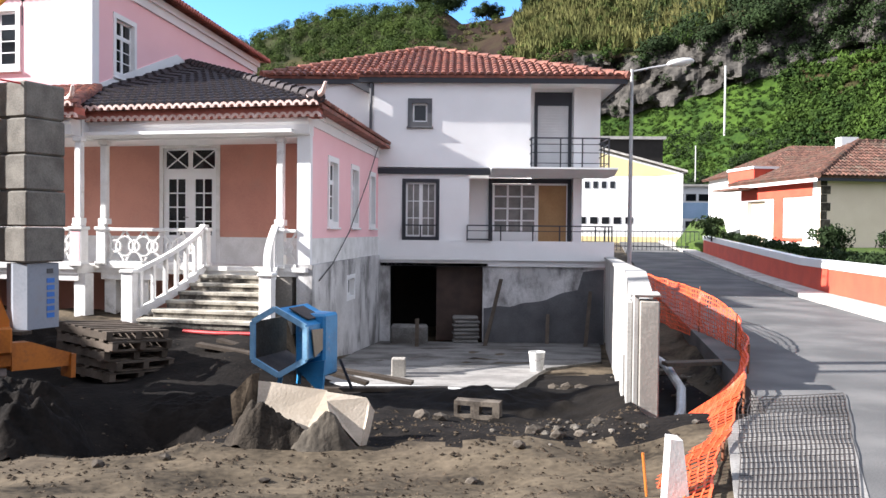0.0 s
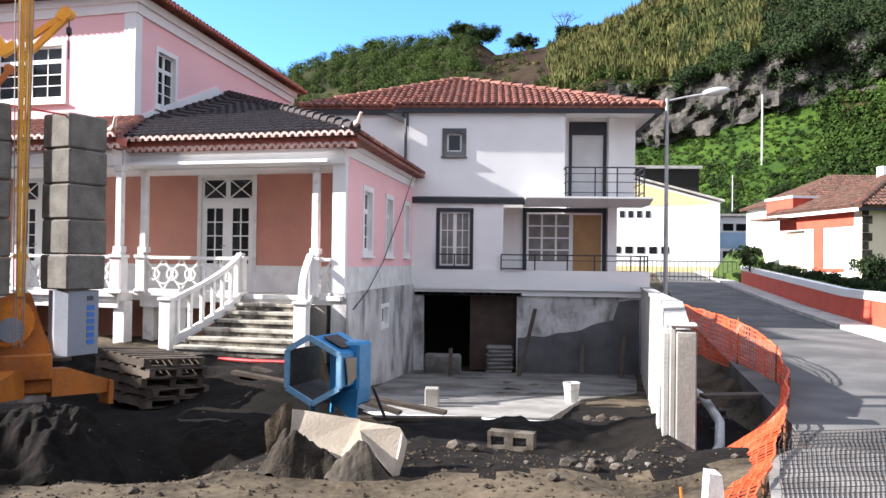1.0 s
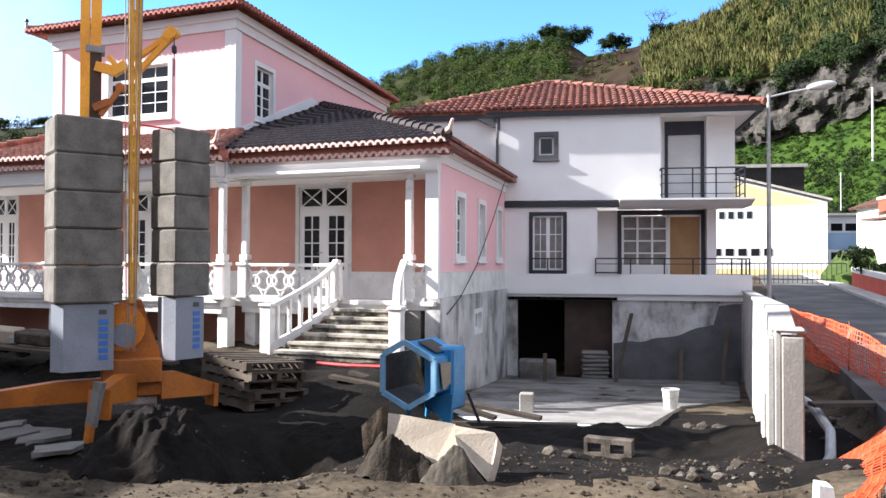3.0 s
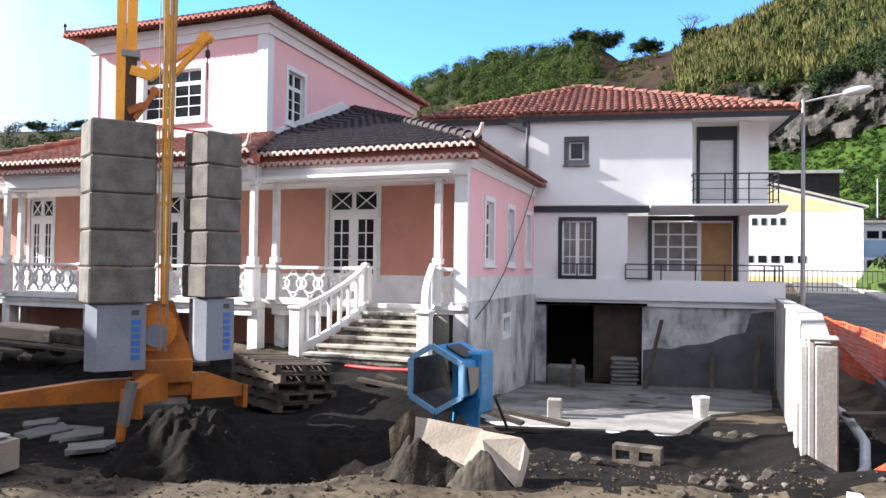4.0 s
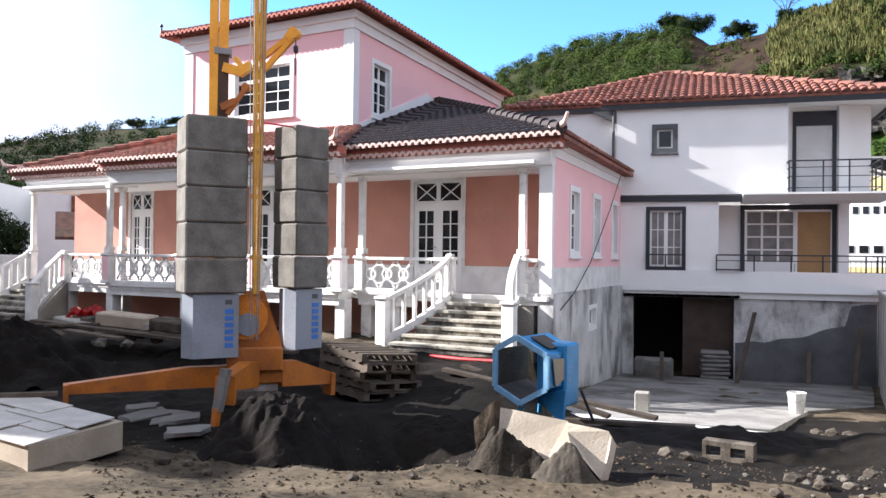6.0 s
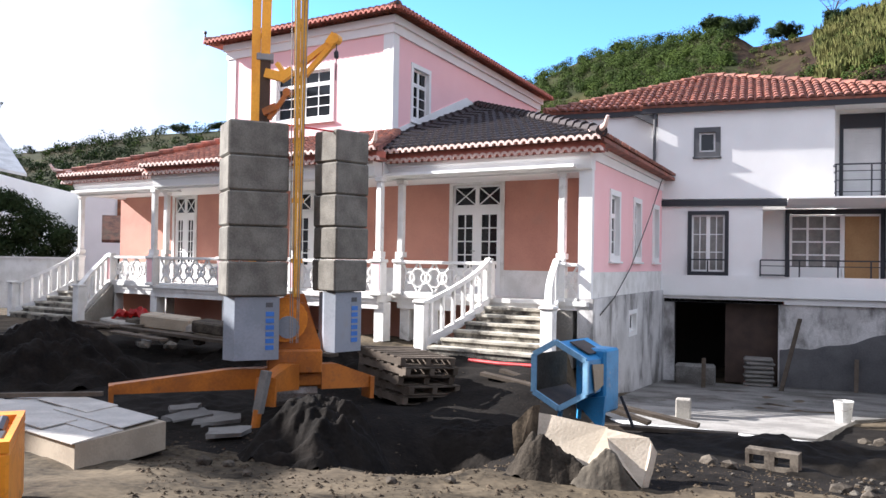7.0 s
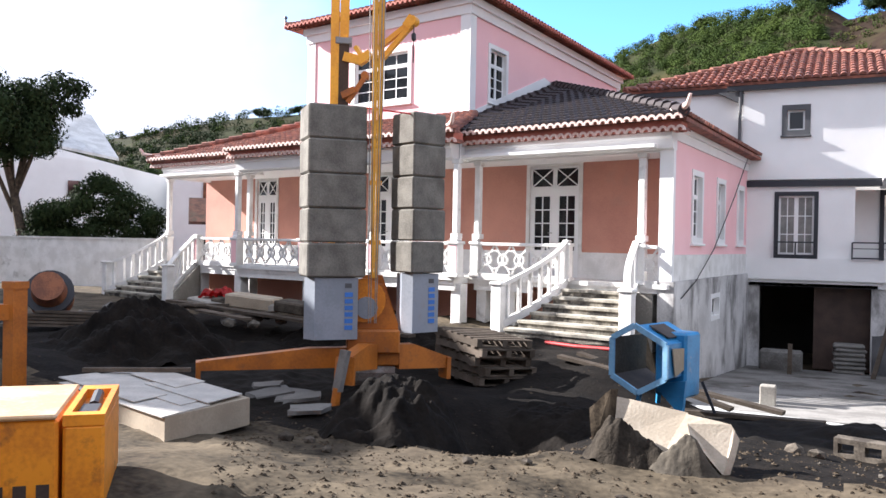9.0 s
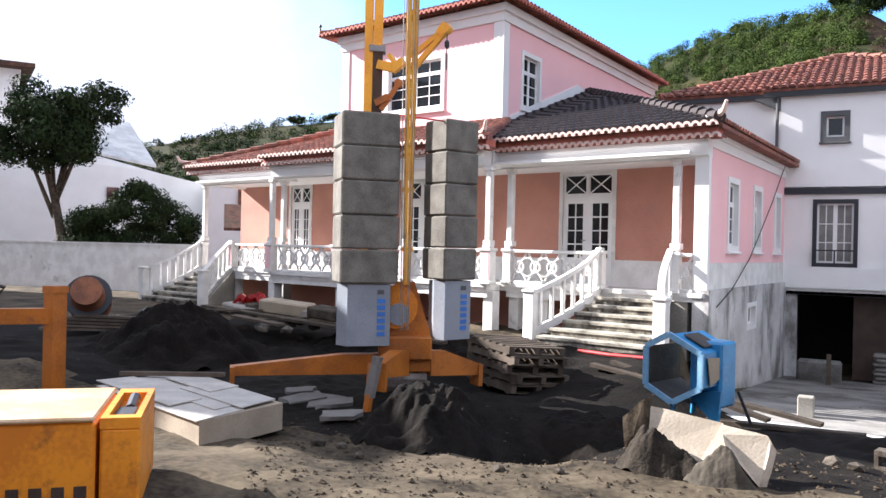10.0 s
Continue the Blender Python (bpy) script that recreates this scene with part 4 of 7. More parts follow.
for a0, a1, v in ((-4.55, -3.1, 0.0), (-12.2, -4.7, -0.62), (-14.9, -12.2, 0.0)):
    part("basement_beam", boxm(a0, a1, v, v + 0.2, 0.70, 0.838), M_WHITE_OLD, house, frame_m=PINK)
part("porch_step_wall", boxm(-2.4, -0.34, 0.0, 0.85, -0.3, 0.838), M_CONC, house, frame_m=PINK)


def stair(bottom_l, bottom_r, top_l, top_r, v_end, n=7):
    """Flared concrete steps from the ground to the porch, widening downwards, each step a part."""
    rise = (PORCH_FLOOR + 0.02) / n
    for i in range(n - 1):
        k = (i + 1) / n
        z = PORCH_FLOOR - rise * (i + 1) + 0.01
        ease = k ** 1.5
        a = top_l + (bottom_l - top_l) * ease
        b = top_r + (bottom_r - top_r) * ease
        v0 = v_end * (i + 1) / (n - 1)
        v1 = v_end * i / (n - 1)
        bm = boxm(a, b, v0 - 0.03, v1 + 0.05 * (i == 0), z - 0.06, z, bevel=0.008)
        s = part("step", bm, M_STEP, house, "stone tread with flaking white paint", PINK)
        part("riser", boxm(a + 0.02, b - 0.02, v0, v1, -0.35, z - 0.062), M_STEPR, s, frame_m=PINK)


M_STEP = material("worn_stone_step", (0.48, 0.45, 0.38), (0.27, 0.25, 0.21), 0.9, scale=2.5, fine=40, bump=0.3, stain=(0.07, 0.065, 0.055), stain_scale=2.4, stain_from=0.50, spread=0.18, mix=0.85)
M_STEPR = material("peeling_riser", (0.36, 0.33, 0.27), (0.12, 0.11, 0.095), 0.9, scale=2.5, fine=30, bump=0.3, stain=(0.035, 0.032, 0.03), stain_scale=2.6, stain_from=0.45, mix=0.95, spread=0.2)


def stair_rail(top, bottom, bow, z_top=1.80, z_bot=0.90):
    """A curving handrail with flat balusters down to a square newel."""
    n = 14
    pts = []
    for i in range(n + 1):
        k = i / n
        u = top[0] + (bottom[0] - top[0]) * (k ** bow)
        v = top[1] + (bottom[1] - top[1]) * k
        pts.append(Vector((u, v, z_top + (z_bot - z_top) * (k ** 0.9))))
    bm = sweep(bmesh.new(), pts, 0.13, 0.09)
    rail = part("handrail", bm, M_WHITE_OLD, house, "thick white stair handrail", PINK)
    low = sweep(bmesh.new(), [p - Vector((0, 0, 0.78)) for p in pts], 0.15, 0.16)
    part("string", low, M_WHITE_OLD, rail, frame_m=PINK)
    for i in range(1, n):
        if i % 2:
            p = (pts[i] + pts[i - 1]) / 2
            part("baluster", boxm(p.x - 0.035, p.x + 0.035, p.y - 0.05, p.y + 0.05, p.z - 0.74, p.z - 0.03, bevel=0.012), M_WHITE_OLD, rail, frame_m=PINK)
    u, v = bottom
    bm = boxm(u - 0.12, u + 0.12, v - 0.12, v + 0.12, -0.3, z_bot + 0.02, bevel=0.01)
    box(bm, u - 0.15, u + 0.15, v - 0.15, v + 0.15, z_bot + 0.02, z_bot + 0.09, bevel=0.02)
    part("newel", bm, M_WHITE_OLD, house, "square white newel post", PINK)


stair(-2.95, -0.5, -2.15, -0.70, -1.75)
stair_rail((-2.22, -0.06), (-3.12, -1.4), 1.5)
stair_rail((-0.68, -0.06), (-0.36, -1.45), 1.9)
stair(-17.3, -14.4, -16.35, -14.85, -1.75)
stair_rail((-16.36, -0.06), (-17.35, -1.5), 1.5)
stair_rail((-14.78, -0.06), (-14.2, -1.5), 1.7)
part("stair_cheek", prism(bmesh.new(), [pink(-14.72, 0, 0.98), pink(-14.72, 0, -0.3), pink(-14.2, -1.45, -0.3), pink(-14.2, -1.45, 0.1)], FU * 0.12), M_CONC, house, "bare concrete stair cheek")


def porch_door(a0, a1, parent):
    """Two glazed leaves under a transom light crossed with bars."""
    F = PINK @ Matrix.Translation((0, W, 0))
    z0, z1, zt = PORCH_FLOOR, 3.55, 3.03
    bm = bmesh.new()
    t = 0.09
    for r in ((a0 - t, a0, z0, z1 + t), (a1, a1 + t, z0, z1 + t), (a0, a1, z1, z1 + t)):
        box(bm, r[0], r[1], -0.03, 0.05, r[2], r[3])
    d = part("door_frame", bm, M_WHITE_OLD, parent, "white double porch door with glazed leaves", F)
    bm = bmesh.new()
    box(bm, a0, a1, 0.02, 0.09, zt - 0.05, zt + 0.02)
    mid = (a0 + a1) / 2
    for x0, x1 in ((a0, mid), (mid, a1)):
        for r in ((x0, x0 + 0.05, zt, z1), (x1 - 0.05, x1, zt, z1), (x0, x1, z1 - 0.05, z1), (x0, x1, zt, zt + 0.06)):
            box(bm, r[0], r[1], 0.03, 0.08, r[2], r[3])
        for s in (0, 1):
            bar(bm, (x0 + 0.05, 0.05, zt + 0.06 if s else z1 - 0.05), (x1 - 0.05, 0.05, z1 - 0.05 if s else zt + 0.06), 0.022, 0.022, up=(0, 1, 0))
    part("transom_light", bm, M_WHITE, d, frame_m=F)
    part("pane", boxm(a0, a1, 0.062, 0.068, zt, z1), M_GLASS, d, frame_m=F)
    for x0, x1 in ((a0, mid), (mid, a1)):
        bm = bmesh.new()
        g0, g1 = z0 + 0.62, zt - 0.17
        for r in ((x0, x0 + 0.12, z0, zt - 0.05), (x1 - 0.12, x1, z0, zt - 0.05), (x0 + 0.12, x1 - 0.12, z0, g0), (x0 + 0.12, x1 - 0.12, g1, zt - 0.05)):
            box(bm, r[0], r[1], 0.03, 0.085, r[2], r[3])
        c = (x0 + x1) / 2
        box(bm, c - 0.014, c + 0.014, 0.04, 0.075, g0, g1)
        for k in (1, 2, 3):
            zz = g0 + (g1 - g0) * k / 4
            box(bm, x0 + 0.12, x1 - 0.12, 0.042, 0.073, zz - 0.013, zz + 0.013)
        box(bm, x0 + 0.14, x1 - 0.14, 0.02, 0.032, z0 + 0.12, g0 - 0.1, bevel=0.006)
        part("door_leaf", bm, M_WHITE, d, frame_m=F)
        for i in range(2):
            for j in range(4):
                w = (x1 - x0 - 0.24) / 2
                p0 = x0 + 0.12 + w * i
                q0 = g0 + (g1 - g0) * j / 4
                part("pane", boxm(p0, p0 + w, 0.06, 0.066, q0, q0 + (g1 - g0) / 4), M_GLASS, d, frame_m=F)
    hb = bmesh.new()
    tube(hb, [(mid - 0.05, 0.03, z0 + 1.02), (mid - 0.05, -0.02, z0 + 1.02), (mid - 0.14, -0.02, z0 + 1.02)], 0.011, 6)
    part("door_handle", hb, M_STEEL, d, "metal lever handle", F)
    # black panel closing the doorway in place of an unlit room
    part("unlit_room_panel", boxm(a0, a1, 0.28, 0.29, z0, z1), M_DARKFILL, d, frame_m=F)


for a, b in DOORS:
    porch_door(a, b, house)
for q in (c[0], c[1]):
    bm = bmesh.new()
    tube(bm, [q + Vector((0, 0, 0.05)), q + Vector((0, 0, 0.22)), q + Vector((0, 0, 0.3))], 0.04, 6, 0.012)
    bmesh.ops.create_icosphere(bm, subdivisions=1, radius=0.06, matrix=Matrix.Translation(q + Vector((0, 0, 0.28))))
    part("finial", bm, M_BLACK, house, "small dark roof finial")
for q, d in ((pink(0.36, -0.46, EAVE + 0.02), FU - FV), (pink(-16.9, -0.45, EAVE), -FU - FV), (pink(-4.6, -1.05, EAVE), FU - FV)):
    bm = bmesh.new()
    d = d.normalized()
    tube(bm, [q - d * 0.5 + Vector((0, 0, 0.10)), q - d * 0.2 + Vector((0, 0, 0.09)), q + d * 0.08 + Vector((0, 0, 0.16)), q + d * 0.18 + Vector((0, 0, 0.32))], 0.09, 8, 0.03)
    part("corner_tile", bm, M_TILE_END, house, "upswept corner tile with white mortar")

# ---------- details of the white house ----------
LF = Matrix.Translation((0, 24.6, 0))
bm = bmesh.new()
for r in ((0.97, 1.08, 0.98, 3.36), (3.33, 3.44, 0.98, 3.36), (1.08, 3.33, 3.22, 3.36)):
    box(bm, r[0], r[1], -0.06, 0.1, r[2], r[3])
unit = part("window_surround", bm, M_BLACK, villa, "charcoal surround of the balcony window and door", LF)
part("white_panel", boxm(1.10, 2.38, -0.02, 0.06, 0.98, 1.72), M_WHITE, unit, frame_m=LF)
bm = bmesh.new()
for i in range(4):
    x = 1.12 + 0.42 * i
    box(bm, x - 0.03, x + 0.03, -0.03, 0.05, 1.72, 3.2)
for j in range(5):
    z = 1.74 + 0.36 * j
    box(bm, 1.10, 2.40, -0.025, 0.04, z - 0.022, z + 0.022)
part("window_frame", bm, M_WHITE, unit, "white gridded window frame", LF)
for i in range(3):
    for j in range(4):
        part("pane", boxm(1.12 + 0.42 * i, 1.54 + 0.42 * i, 0.012, 0.018, 1.74 + 0.36 * j, 2.10 + 0.36 * j), M_CURTAIN, unit, frame_m=LF)
part("door_leaf", boxm(2.47, 3.31, -0.02, 0.05, 0.98, 3.16), M_TAN, unit, "plain tan board door", LF)
bm = bmesh.new()
for x in (2.40, 3.30):
    box(bm, x, x + 0.06, -0.035, 0.06, 0.98, 3.2)
box(bm, 2.40, 3.36, -0.035, 0.06, 3.16, 3.22)
part("door_frame", bm, M_WHITE, unit, frame_m=LF)
part("porch_column", boxm(3.46, 3.72, 24.3, 24.58, 0.98, 3.36), M_WHITE, villa)
UF = Matrix.Translation((0, 24.1, 0))
bm = bmesh.new()
for r in ((2.27, 2.36, 3.55, 5.86), (3.27, 3.36, 3.55, 5.86), (2.36, 3.27, 5.48, 5.86)):
    box(bm, r[0], r[1], -0.05, 0.08, r[2], r[3])
ud = part("door_surround", bm, M_BLACK, villa, "charcoal surround of the balcony door", UF)
shutter = boxm(2.36, 3.27, 0.02, 0.04, 3.56, 5.48)
part("roller_shutter", shutter, M_BLIND, ud, "lowered white roller shutter", UF)
for k in range(24):
    z = 3.57 + 0.079 * k
    part("slat", boxm(2.365, 3.265, 0.004, 0.019, z, z + 0.072, bevel=0.005), M_BLIND, ud, frame_m=UF)
part("porch_column", boxm(3.40, 3.64, 23.9, 24.08, 3.55, 5.97), M_WHITE, villa)


def railing(name, path, z0, z1, posts, extra_rails=(), label=""):
    r = thing(name, (path[0][0], path[0][1], z0), label, "railing")
    bm = bmesh.new()
    for p, q in zip(path, path[1:]):
        bar(bm, (*p, z1), (*q, z1), 0.05, 0.035)
    part("top_rail", bm, M_BLACK, r)
    for z in extra_rails:
        bm = bmesh.new()
        for p, q in zip(path, path[1:]):
            bar(bm, (*p, z), (*q, z), 0.02, 0.02)
        part("lower_rail", bm, M_BLACK, r)
    for x, y in posts:
        part("post", boxm(x - 0.018, x + 0.018, y - 0.018, y + 0.018, z0, z1), M_BLACK, r)
    return r


up = railing("balcony_railing", [(2.05, 23.3), (2.05, 22.55), (4.18, 22.55), (4.18, 24.2)], 3.548, 4.35, [(2.05, 22.55), (2.85, 22.55), (3.45, 22.55), (4.18, 22.55), (4.18, 23.3), (4.18, 23.8), (2.05, 23.2)], (3.66, 3.95, 4.18), "dark metal balcony railing with thin bars")
low = railing("balcony_railing", [(0.31, 22.92), (4.36, 22.92), (4.36, 24.6)], 1.502, 1.93, [(0.31, 22.92), (1.0, 22.92), (1.25, 22.92), (2.15, 22.92), (2.9, 22.92), (3.9, 22.92), (4.36, 22.92), (4.36, 23.4), (4.36, 24.0)], (1.78,), "low dark metal railing on the white parapet")
part("flower_rack", boxm(0.31, 1.0, 22.78, 22.9, 1.52, 1.56), M_BLACK, low)
rack = railing("window_railing", [(-1.5, 22.98), (-1.5, 22.84), (-0.52, 22.84), (-0.52, 22.98)], 1.56, 1.92, [(-1.5, 22.84), (-1.0, 22.84), (-0.52, 22.84)], (1.58,), "small dark metal guard below a window")
part("downpipe", tube(bmesh.new(), [(-2.42, 22.9, 5.9), (-2.42, 22.9, 1.2)], 0.04, 8), M_GREYTRIM, villa, "grey rainwater pipe")
part("eave_bracket", prism(bmesh.new(), [(-2.36, 22.92, 5.55), (-2.36, 22.92, 5.89), (-3.0, 22.92, 5.89)], (0, 0.2, 0)), M_GREYTRIM, villa, "grey triangular eave bracket")
part("garage_lintel", boxm(-2.3, 0.9, 22.98, 23.12, 0.775, 0.86), M_GREYTRIM, villa)

# cable from the roof corner down to the basement wall
cable = bmesh.new()
tube(cable, [(-2.15, 22.7, 4.2), (-2.3, 21.0, 3.0), (-2.5, 19.0, 1.7), (-2.6, 17.2, 1.05), (-2.70, 16.1, 0.75)], 0.012, 5)
solid("cable", cable, M_CABLE, "thin dark cable hanging beside the pink wall", "cable")


# ---------- tower crane ----------
def yawed(x, y, z, deg):
    return pose(x, y, z, 0, 0, deg)


crane = thing("tower_crane", (-5.75, 9.9, -0.2), "yellow self-erecting tower crane base with stacked concrete ballast", "crane")


def ballast_stack(fm, w, d, z0, n, h, slant):
    for i in range(n):
        j = random.uniform(-0.012, 0.012)
        bm = boxm(j, w + j, random.uniform(-0.01, 0.01), d, z0 + h * i + 0.004, z0 + h * (i + 1) - 0.004, bevel=0.022)
        for v in bm.verts:
            v.co += Vector((noise.noise(v.co * 5), noise.noise(v.co * 5 + Vector((7, 0, 0))), 0)) * 0.008
        part("ballast_block", bm, M_BLOCK, crane, "weathered grey concrete ballast block", fm)
    bm = bmesh.new()
    k = 0.06
    prism(bm, [(k + slant, 0.05, z0 - 0.83), (w - k - slant * 0.4, 0.05, z0 - 0.83), (w - k - slant * 0.4, d - 0.1, z0 - 0.83), (k + slant * 0.2, d - 0.1, z0 - 0.83), (k * 0.3, 0.25, z0 - 0.83)], (0, 0, 0.822))
    b = part("ballast_box", bm, M_GREYBLUE, crane, "pale grey painted steel ballast box", fm)
    for i in range(6):
        part("lettering_bar", boxm(w - 0.24 - slant * 0.4, w - 0.13 - slant * 0.4, 0.042, 0.049, z0 - 0.70 + 0.088 * i, z0 - 0.64 + 0.088 * i), M_BLUEMARK, b, frame_m=fm)
    part("lettering_mark", boxm(w - 0.24 - slant * 0.4, w - 0.15 - slant * 0.4, 0.042, 0.049, z0 - 0.14, z0 - 0.08), M_GREYTRIM, b, frame_m=fm)


ballast_stack(yawed(-6.24, 8.81, 0, 46), 0.79, 0.62, 1.255, 5, 0.459, 0.06)
ballast_stack(yawed(-5.26, 9.89, 0, 66), 0.58, 0.52, 1.31, 5, 0.448, 0.0)
hub = bmesh.new()
HM = yawed(-5.72, 9.62, -0.08, 33)
prism(hub, [(-0.32, 0, 0.32), (0.36, 0, 0.32), (0.36, 0, 0.70), (0.14, 0, 1.24), (-0.06, 0, 1.24), (-0.30, 0, 0.80)], (0, 0.07, 0))
prism(hub, [(-0.32, 0.55, 0.32), (0.36, 0.55, 0.32), (0.36, 0.55, 0.75), (0.16, 0.55, 1.34), (-0.1, 0.55, 1.34), (-0.32, 0.55, 0.95)], (0, 0.07, 0))
box(hub, -0.34, 0.38, -0.12, 0.7, 0.30, 0.62, bevel=0.02)
box(hub, -0.40, 0.42, -0.02, 0.66, 0.12, 0.31, bevel=0.02)
part("slewing_base", hub, M_ORANGE, crane, "rusty orange slewing frame", HM)
bm = bmesh.new()
tube(bm, [(-0.08, -0.10, 0.92), (-0.08, 0.02, 0.92)], 0.15, 18)
part("winch_drum", bm, M_GREYBLUE, crane, "round grey winch cover", HM)
bm = bmesh.new()
tube(bm, [(-0.12, -0.06, 1.02), (-0.12, 0.0, 1.02)], 0.30, 20)
part("pulley_guard", bm, M_YELLOW, crane, frame_m=HM)
bm = bmesh.new()
tube(bm, [(-0.3, 0.3, 0.02), (0.33, 0.3, 0.02)], 0.28, 16)
part("slew_ring", bm, M_STEEL, crane, frame_m=HM)


def outrigger(p, q, h0, h1):
    p, q = Vector(p), Vector(q)
    s = (q - p).cross(Vector((0, 0, 1))).normalized() * 0.09
    bm = prism(bmesh.new(), [p - s, q - s, q - s + Vector((0, 0, h1)), p + (q - p) * 0.3 - s + Vector((0, 0, h0)), p - s + Vector((0, 0, h0))], s * 2)
    o = part("outrigger", bm, M_ORANGE, crane, "tapered orange outrigger beam")
    d = (q - p).normalized()
    part("end_plate", bar(bmesh.new(), q - d * 0.03, q + d * 0.03, 0.26, h1 * 1.9), M_ORANGE, o)


outrigger((-5.95, 9.55, 0.02), (-7.45, 8.15, 0.03), 0.27, 0.12)
outrigger((-5.45, 9.85, 0.0), (-5.0, 10.45, -0.02), 0.34, 0.16)
outrigger((-5.65, 9.5, 0.02), (-5.50, 8.62, 0.12), 0.34, 0.18)
jack = bmesh.new()
bar(jack, (-5.42, 8.50, 0.40), (-5.48, 8.42, -0.10), 0.10, 0.10, up=(0, 1, 0))
j = part("jack_leg", jack, M_FLAG, crane, "scuffed pale jack leg")
part("jack_foot", tube(bmesh.new(), [(-5.48, 8.42, -0.06), (-5.50, 8.38, -0.36)], 0.055, 10), M_ORANGE, j)
# masts and boom
bm = bmesh.new()
prism(bm, [(-0.135, 0, 1.2), (-0.035, 0, 1.2), (-0.02, 0, 7.5), (-0.16, 0, 7.5)], (0, 0.14, 0))
prism(bm, [(-0.02, -0.02, 4.69), (0.11, -0.02, 4.69), (0.15, -0.02, 7.5), (-0.005, -0.02, 7.5)], (0, 0.16, 0))
part("mast", bm, M_CRANE, crane, "yellow steel mast section", yawed(-6.55, 10.0, 0, 33))
part("mast_core", prism(bmesh.new(), [(-0.03, 0.01, 1.2), (0.12, 0.01, 1.2), (0.12, 0.01, 4.62), (-0.03, 0.01, 4.62)], (0, 0.16, 0)), M_BROWNDOOR, crane, "dark weathered mast core", yawed(-6.55, 10.0, 0, 33))
part("mast_collar", boxm(-0.08, 0.16, -0.02, 0.22, 4.60, 4.70, bevel=0.01), M_GREYBLUE, crane, frame_m=yawed(-6.55, 10.0, 0, 33))
bm = bmesh.new()
for s in (-1, 1):
    prism(bm, [(s * 0.001, 0, 1.25), (s * 0.048, 0, 1.25), (s * 0.066, 0, 3.2), (s * 0.105, 0, 7.0), (s * 0.004, 0, 7.0)], (0, 0.10, 0))
for i in range(6):
    box(bm, -0.08, 0.08, 0.02, 0.07, 1.7 + 0.8 * i, 1.76 + 0.8 * i)
part("jib", bm, M_CRANE, crane, "slender folded yellow jib", yawed(-5.60, 9.45, 0, 31))
bm = bmesh.new()
for o in (-0.13, -0.06, 0.07, 0.12):
    tube(bm, [(o * 0.4, -0.05, 0.65), (o, -0.02, 7.0)], 0.007, 5)
part("hoist_rope", bm, M_STEEL, crane, frame_m=yawed(-5.60, 9.43, 0, 31))
bm = bmesh.new()
bar(bm, (-6.52, 10.05, 4.42), (-6.29, 10.1, 4.36), 0.10, 0.13)
bar(bm, (-6.31, 10.1, 4.33), (-6.12, 10.13, 4.45), 0.10, 0.12)
bar(bm, (-6.36, 10.1, 4.56), (-6.24, 10.1, 4.40), 0.07, 0.06)
bar(bm, (-6.0, 10.12, 4.50), (-5.52, 10.18, 4.84), 0.07, 0.07)
bar(bm, (-5.92, 10.12, 4.36), (-5.50, 10.18, 4.80), 0.07, 0.07)
bar(bm, (-5.56, 10.17, 4.78), (-5.46, 10.19, 4.92), 0.12, 0.13)
tube(bm, [(-5.47, 10.12, 4.86), (-5.47, 10.24, 4.86)], 0.075, 12)
part("hook_arm", bm, M_CRANE, crane, "short yellow arm with a pulley head")
bm = bmesh.new()
bar(bm, (-6.42, 10.0, 3.74), (-6.14, 10.06, 4.14), 0.05, 0.06)
bar(bm, (-6.50, 10.0, 3.84), (-6.3, 10.02, 3.92), 0.10, 0.10)
tube(bm, [(-6.16, 10.02, 4.12), (-6.16, 10.12, 4.12)], 0.06, 10)
part("brace", bm, M_ORANGE, crane)
bm = bmesh.new()
tube(bm, [(-5.46, 10.19, 4.82), (-5.46, 10.19, 4.28)], 0.008, 5)
bmesh.ops.create_icosphere(bm, subdivisions=1, radius=0.05, matrix=Matrix.Translation((-5.46, 10.19, 4.64)) @ Matrix.Diagonal((0.8, 0.8, 1.5, 1)))
part("hook_chain", bm, M_BLACK, crane, "dark hanging chain with a weight")
bm = bmesh.new()
tube(bm, [(-5.9, 9.3, 3.55), (-5.2, 10.1, 3.5)], 0.012, 5)
part("strap", bm, M_REDCLOTH, crane, "red strap between the stacks")

# grey cement render patch low on the garage wall, with a wavy upper edge
pts = [(0.80, 23.055, -1.4), (4.18, 23.055, -1.4)]
for k in range(24):
    x = 4.18 - (4.18 - 0.80) * k / 23
    pts.append((x, 23.055, -0.35 + 0.55 * smooth01((x - 1.4) / 2.6) + 0.10 * noise.noise(Vector((x * 1.8, 0, 0))) + (0.5 if x > 3.45 else 0)))
part("cement_coat", prism(bmesh.new(), pts, (0, -0.012, 0)), M_CEMENT, villa, "dark damp cement coat on the basement wall")


